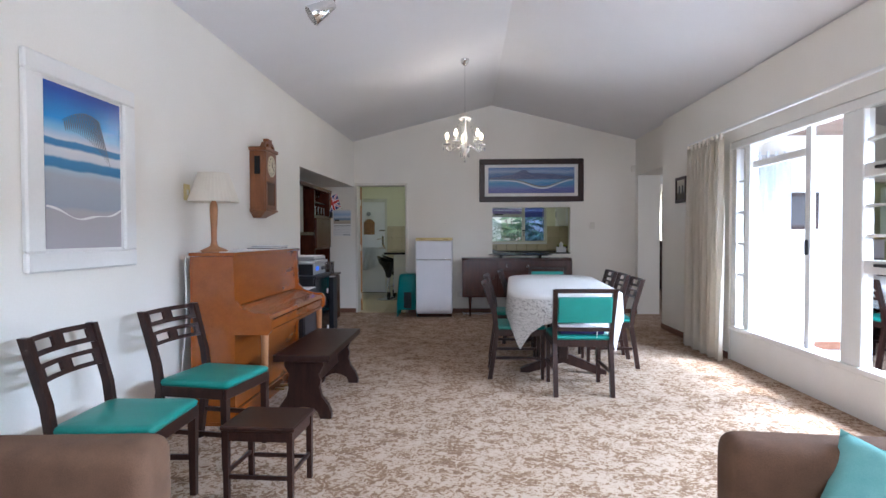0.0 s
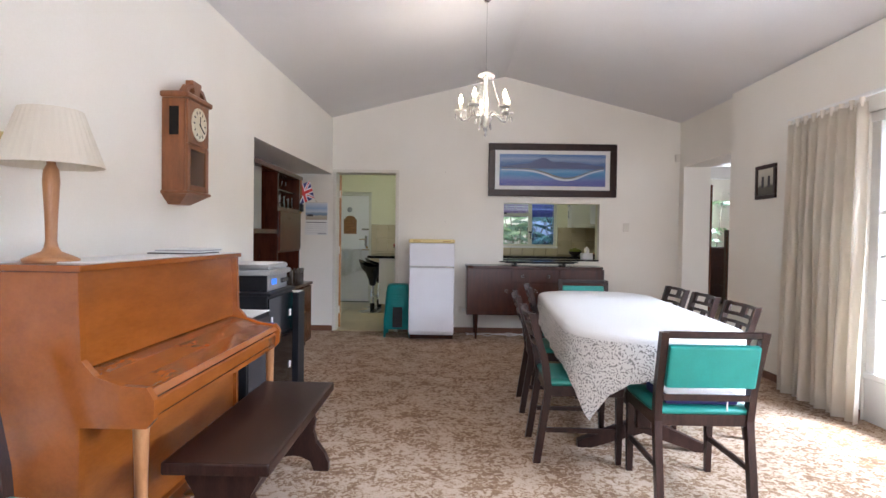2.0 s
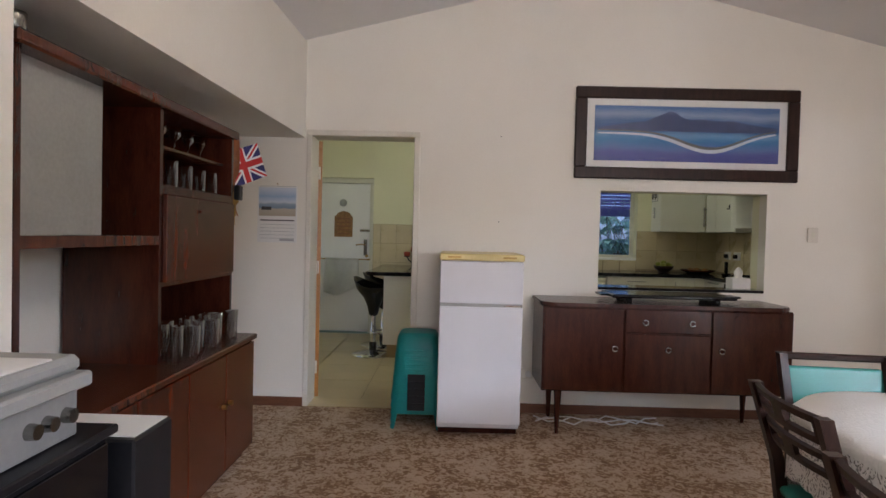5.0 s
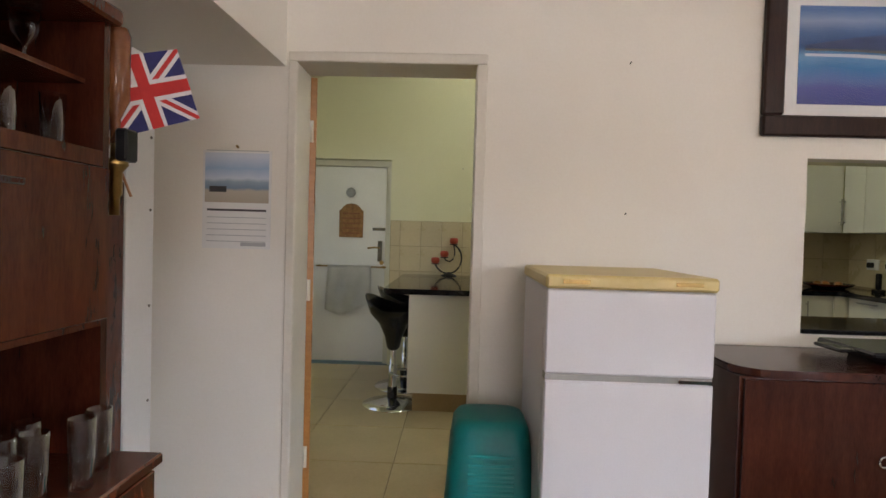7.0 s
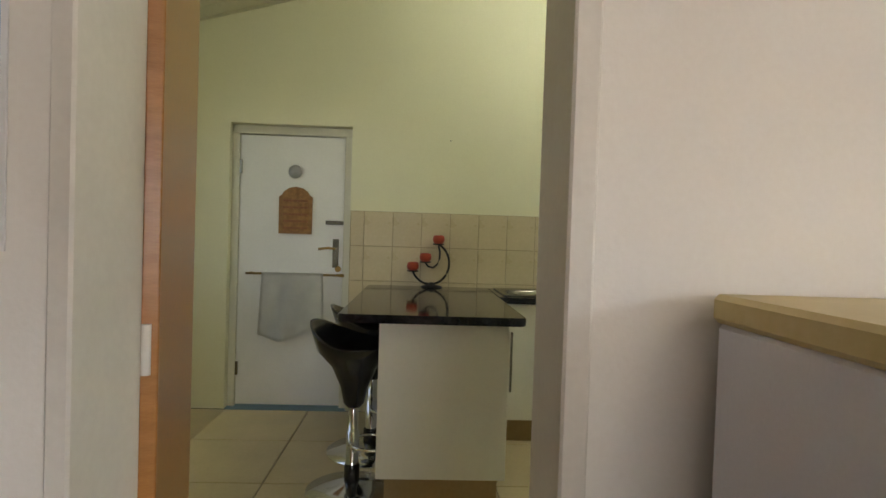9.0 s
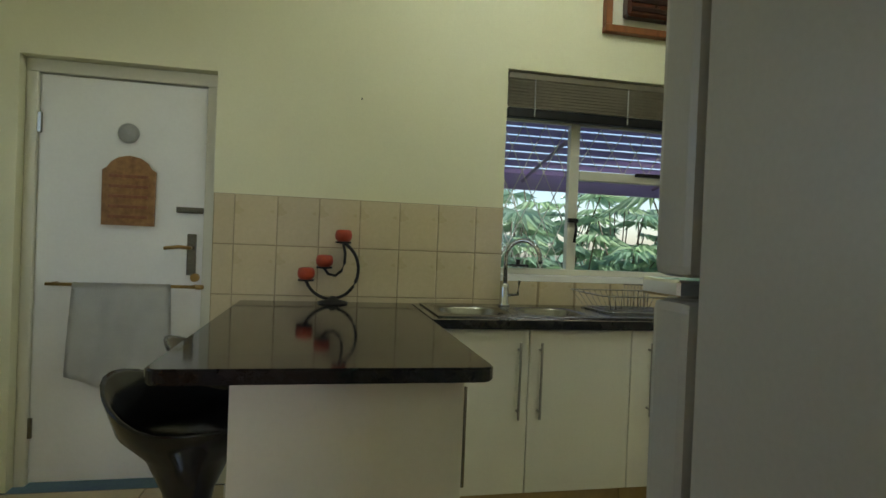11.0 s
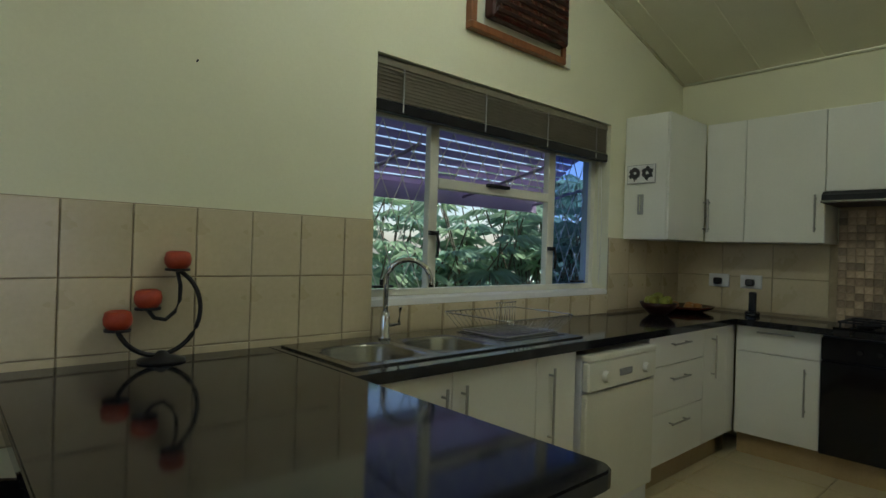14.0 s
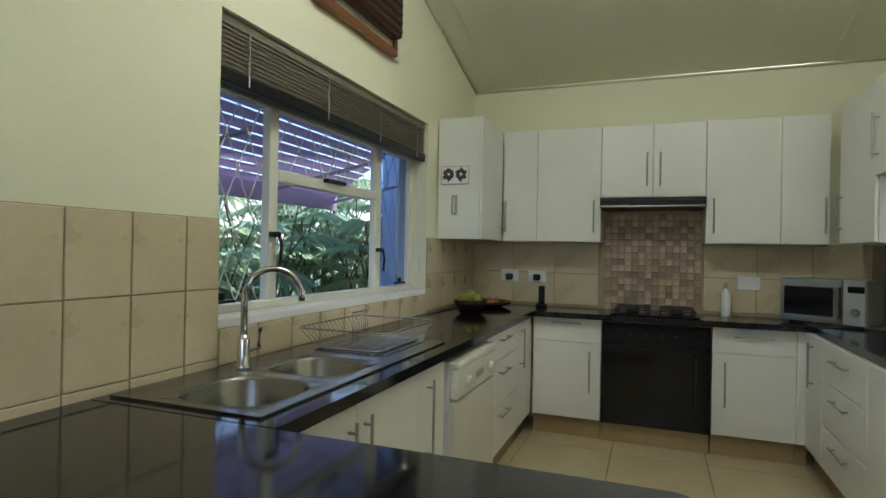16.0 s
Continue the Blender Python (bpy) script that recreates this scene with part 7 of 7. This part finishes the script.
for k in (1, 2, 3):
    x = 0.05
    while x < 1.15:
        w = 0.025 + 0.03 * rnd.random()
        if rnd.random() < 0.75:
            bk = thing("book", "dark book standing on the reddish bookcase", "book", (4.60 + x, 8.93, 0.076 + k * 0.335), group="books on the bookcase")
            part("cover", B(0, w - 0.003, 0, 0.19, 0, 0.20 + 0.08 * rnd.random(), bevel=0.002), cols[rnd.randrange(6)], bk)
        x += w
vs = thing("round_vase", "dark round vase on top of the bookcase", "vase", (5.25, 9.05, 1.415))
part("vase", lathe([(0, 0), (0.05, 0), (0.11, 0.07), (0.12, 0.12), (0.09, 0.18), (0.04, 0.21), (0.045, 0.22), (0, 0.215)], 20), DARKWOOD, vs)
dd = thing("passage_door", "reddish-brown wooden door standing open in the next room", "door", (3.78, 7.95, 0), 75)
part("door_leaf", B(0, 0.75, -0.02, 0.02, 0.01, 2.03, bevel=0.003), MAHOGANY2, dd)
part("door_handle", tube([(0.68, -0.02, 1.0), (0.68, -0.06, 1.0), (0.60, -0.065, 1.0)], 0.009), BRASS, dd)

# ---- garden outside the kitchen window ----
aw = thing("window_awning", "purplish slatted awning hung over the kitchen window", "awning", (0, 0, 0))
for k in range(12):
    y, z = 10.80 + k * 0.062, 2.32 - k * 0.045
    part("slat", prism([(y, z), (y + 0.062, z - 0.028), (y + 0.062, z - 0.020), (y, z + 0.008)], "x", -0.5, 2.6), AWNING, aw)
part("front_bar", B(-0.5, 2.6, 11.54, 11.57, 1.68, 1.80), AWNING, aw)
for x in (-0.45, 0.62, 1.7, 2.55):
    part("arm", tube([(x, 10.77, 1.9), (x, 11.55, 1.74)], 0.012, 6), AWNING, aw)

def fan_palm(x, y, h, seed, mt):
    """A clump of stems, each with a fan of narrow leaflets."""
    rnd = random.Random(seed)
    p = thing("palm_bush", "fan-leaved palm bush with many narrow green leaflets", "bush", (x, y, -0.14), group="palms behind the kitchen")
    st = bmesh.new()
    for k in range(26):
        bm = bmesh.new()
        a, tilt = rnd.random() * 6.28, 0.15 + 0.75 * rnd.random()
        ln = h * (0.45 + 0.65 * rnd.random())
        tip = Vector((math.cos(a) * ln * tilt * 0.7, math.sin(a) * ln * tilt * 0.7, ln))
        tube([(0.04 * math.cos(a), 0.04 * math.sin(a), 0), tuple(tip * 0.6 + Vector((0, 0, 0.1))), tuple(tip)], 0.008, 5, st)
        d = Vector((math.cos(a), math.sin(a), 0.15 - 0.5 * rnd.random())).normalized()
        sd = d.cross(Vector((0, 0, 1))).normalized()
        nrm = sd.cross(d)
        L = 0.32 + 0.2 * rnd.random()
        n = 13
        for i in range(n):
            b = radians(-115 + 230 * i / (n - 1))
            dr = (d * math.cos(b) + sd * math.sin(b)).normalized()
            ll = L * (0.75 + 0.25 * math.cos(b)) * (0.9 + 0.2 * rnd.random())
            wd = dr.cross(nrm).normalized() * 0.024
            droop = Vector((0, 0, -0.09 * ll / 0.4))
            q = [tip, tip + dr * ll * 0.45 + wd + nrm * 0.02, tip + dr * ll + droop, tip + dr * ll * 0.45 - wd + nrm * 0.02]
            vs_ = [bm.verts.new(v) for v in q]
            bm.faces.new((vs_[0], vs_[1], vs_[2]))
            bm.faces.new((vs_[0], vs_[2], vs_[3]))
        part("frond", bm, mt if rnd.random() < 0.55 else LEAFY, p)
    part("stem_cluster", st, STEM, p)
    return p


k = 0
for gx, gy, gh in ((-0.6, 12.9, 1.5), (0.3, 12.8, 1.4), (1.0, 13.1, 1.6), (1.7, 12.9, 1.4), (2.5, 13.0, 1.6), (0.4, 14.0, 1.9), (1.9, 14.1, 2.0), (2.9, 14.2, 2.0), (-1.3, 14.0, 1.9), (3.9, 12.6, 2.0), (4.4, 13.8, 2.4), (5.6, 13.4, 2.5), (-2.2, 14.6, 2.8), (6.8, 14.4, 2.9), (3.2, 12.7, 2.0), (4.3, 12.0, 1.9), (5.0, 12.7, 2.2), (5.6, 11.8, 2.0), (6.4, 12.8, 2.4)):
    fan_palm(gx, gy, gh, 20 + k, LEAF)
    k += 1
bm = bmesh.new()
rnd = random.Random(77)
for i in range(2600):
    c = Vector((rnd.uniform(-9, 14), rnd.uniform(16, 18.5), rnd.uniform(0, 1.2) * rnd.uniform(0.6, 1)))
    d = Vector((rnd.uniform(-1, 1), rnd.uniform(-1, 1), rnd.uniform(-0.7, 0.7))).normalized() * rnd.uniform(0.15, 0.32)
    w = d.cross(Vector((rnd.uniform(-1, 1), rnd.uniform(-1, 1), 1))).normalized() * 0.06
    vs_ = [bm.verts.new(v) for v in (c - d, c + w, c + d, c - w)]
    bm.faces.new(vs_)
tagged(part("far_hedge", bm, LEAF), "dense green hedge at the end of the garden", "hedge", kind="stuff")

# ---- tiles, last ----
TW, TH = 0.208, 0.252


def tile_mesh(name, sx, sy, t, mt, axis):
    """A tile with a softly bevelled face; axis is the way it faces."""
    b = 0.0025
    bm = bmesh.new()
    lo = [(-sx / 2, -sy / 2), (sx / 2, -sy / 2), (sx / 2, sy / 2), (-sx / 2, sy / 2)]
    r0 = [bm.verts.new((x, y, 0)) for x, y in lo]
    r1 = [bm.verts.new((x, y, t - b)) for x, y in lo]
    r2 = [bm.verts.new((x - math.copysign(b, x), y - math.copysign(b, y), t)) for x, y in lo]
    for p, q in ((r0, r1), (r1, r2)):
        for i in range(4):
            bm.faces.new((p[i], p[(i + 1) % 4], q[(i + 1) % 4], q[i]))
    bm.faces.new(r2)
    turn = {"z": Matrix(), "-y": pose(0, 0, 0, 90), "-x": pose(0, 0, 0, 90, 0, -90)}[axis]
    bmesh.ops.transform(bm, matrix=turn, verts=bm.verts)
    return mesh_of(name, bm, mt)


def lay(me, name, parent, places):
    for p in places:
        ob = new(name, me)
        ob.parent = parent
        ob.location = p


ft = tile_mesh("floor_tile", 0.594, 0.594, 0.010, FLOORTILE, "z")
lay(ft, "tile", kfloor, [(-2.5 + 0.6 * i, 7.82 + 0.6 * j, -0.008) for i in range(10) for j in range(5) if -2.5 + 0.6 * i < 3.0])
back = setting("splashback", B(-1.34, KW[0], 10.532, 10.539, 0.70, 1.462), GROUT, "cream ceramic wall tiles")
wt = tile_mesh("wall_tile", TW - 0.004, TH - 0.004, 0.008, WALLTILE, "-y")
spots = []
for i in range(6):
    for j in range(3):
        spots.append((-1.24 + TW * (i + 0.5), 10.533, 0.705 + TH * (j + 0.5)))
lay(wt, "tile", back, spots)
lay(tile_mesh("cut_tile", 0.094, TH - 0.004, 0.008, WALLTILE, "-y"), "tile", back, [(-1.289, 10.533, 0.705 + TH * (j + 0.5)) for j in range(3)])
lay(tile_mesh("cut_tile", 0.150, TH - 0.004, 0.008, WALLTILE, "-y"), "tile", back, [(0.086, 10.533, 0.705 + TH * (j + 0.5)) for j in range(3)])
under = setting("splashback", B(KW[0], KW[1], 10.532, 10.539, 0.90, 1.062), GROUT, "cream ceramic wall tiles")
lay(tile_mesh("low_tile", TW - 0.004, 0.13, 0.008, WALLTILE, "-y"), "tile", under, [(0.164 + 0.22 * (i + 0.5), 10.533, 0.996) for i in range(9)])
rt = setting("splashback", B(KW[1], 3.19, 10.532, 10.539, 0.90, 1.452), GROUT, "cream ceramic wall tiles")
lay(tile_mesh("wide_tile", 0.258, TH - 0.004, 0.008, WALLTILE, "-y"), "tile", rt, [(2.142 + 0.262 * (i + 0.5), 10.533, 0.948 + TH * (j + 0.5)) for i in range(4) for j in range(2)])
re = setting("splashback", B(3.191, 3.199, 7.54, 10.53, 0.90, 1.452), GROUT, "cream ceramic wall tiles")
we = tile_mesh("cooker_tile", 0.346, TH - 0.004, 0.008, WALLTILE, "-x")
lay(we, "tile", re, [(3.192, 10.53 - 0.35 * (i + 0.5), 0.948 + TH * (j + 0.5)) for i in range(3) for j in range(2)] + [(3.192, 8.72 - 0.35 * (i + 0.5), 0.948 + TH * (j + 0.5)) for i in range(3) for j in range(2)])
mo = setting("mosaic_panel", B(3.184, 3.19, 8.735, 9.435, 0.929, 1.70), GROUT, "small brown and beige mosaic tiles behind the hob")
mm = tile_mesh("mosaic_tile", 0.047, 0.047, 0.006, MOSAIC, "-x")
lay(mm, "tile", mo, [(3.185, 8.76 + 0.05 * i, 0.955 + 0.05 * j) for i in range(14) for j in range(15)])

for x, y, z, tr in ((0.05, 7.335, 2.08, 90), (0.05, 7.335, 1.44, 90), (-0.63, 10.54, 1.99, 90)):
    nl = thing("wall_nail", "small bare nail stuck in the wall", "nail", (x, y, z))
    part("nail", C((0, 0, 0), (0, -0.015, 0.003), 0.003, n=8), IRON, nl)
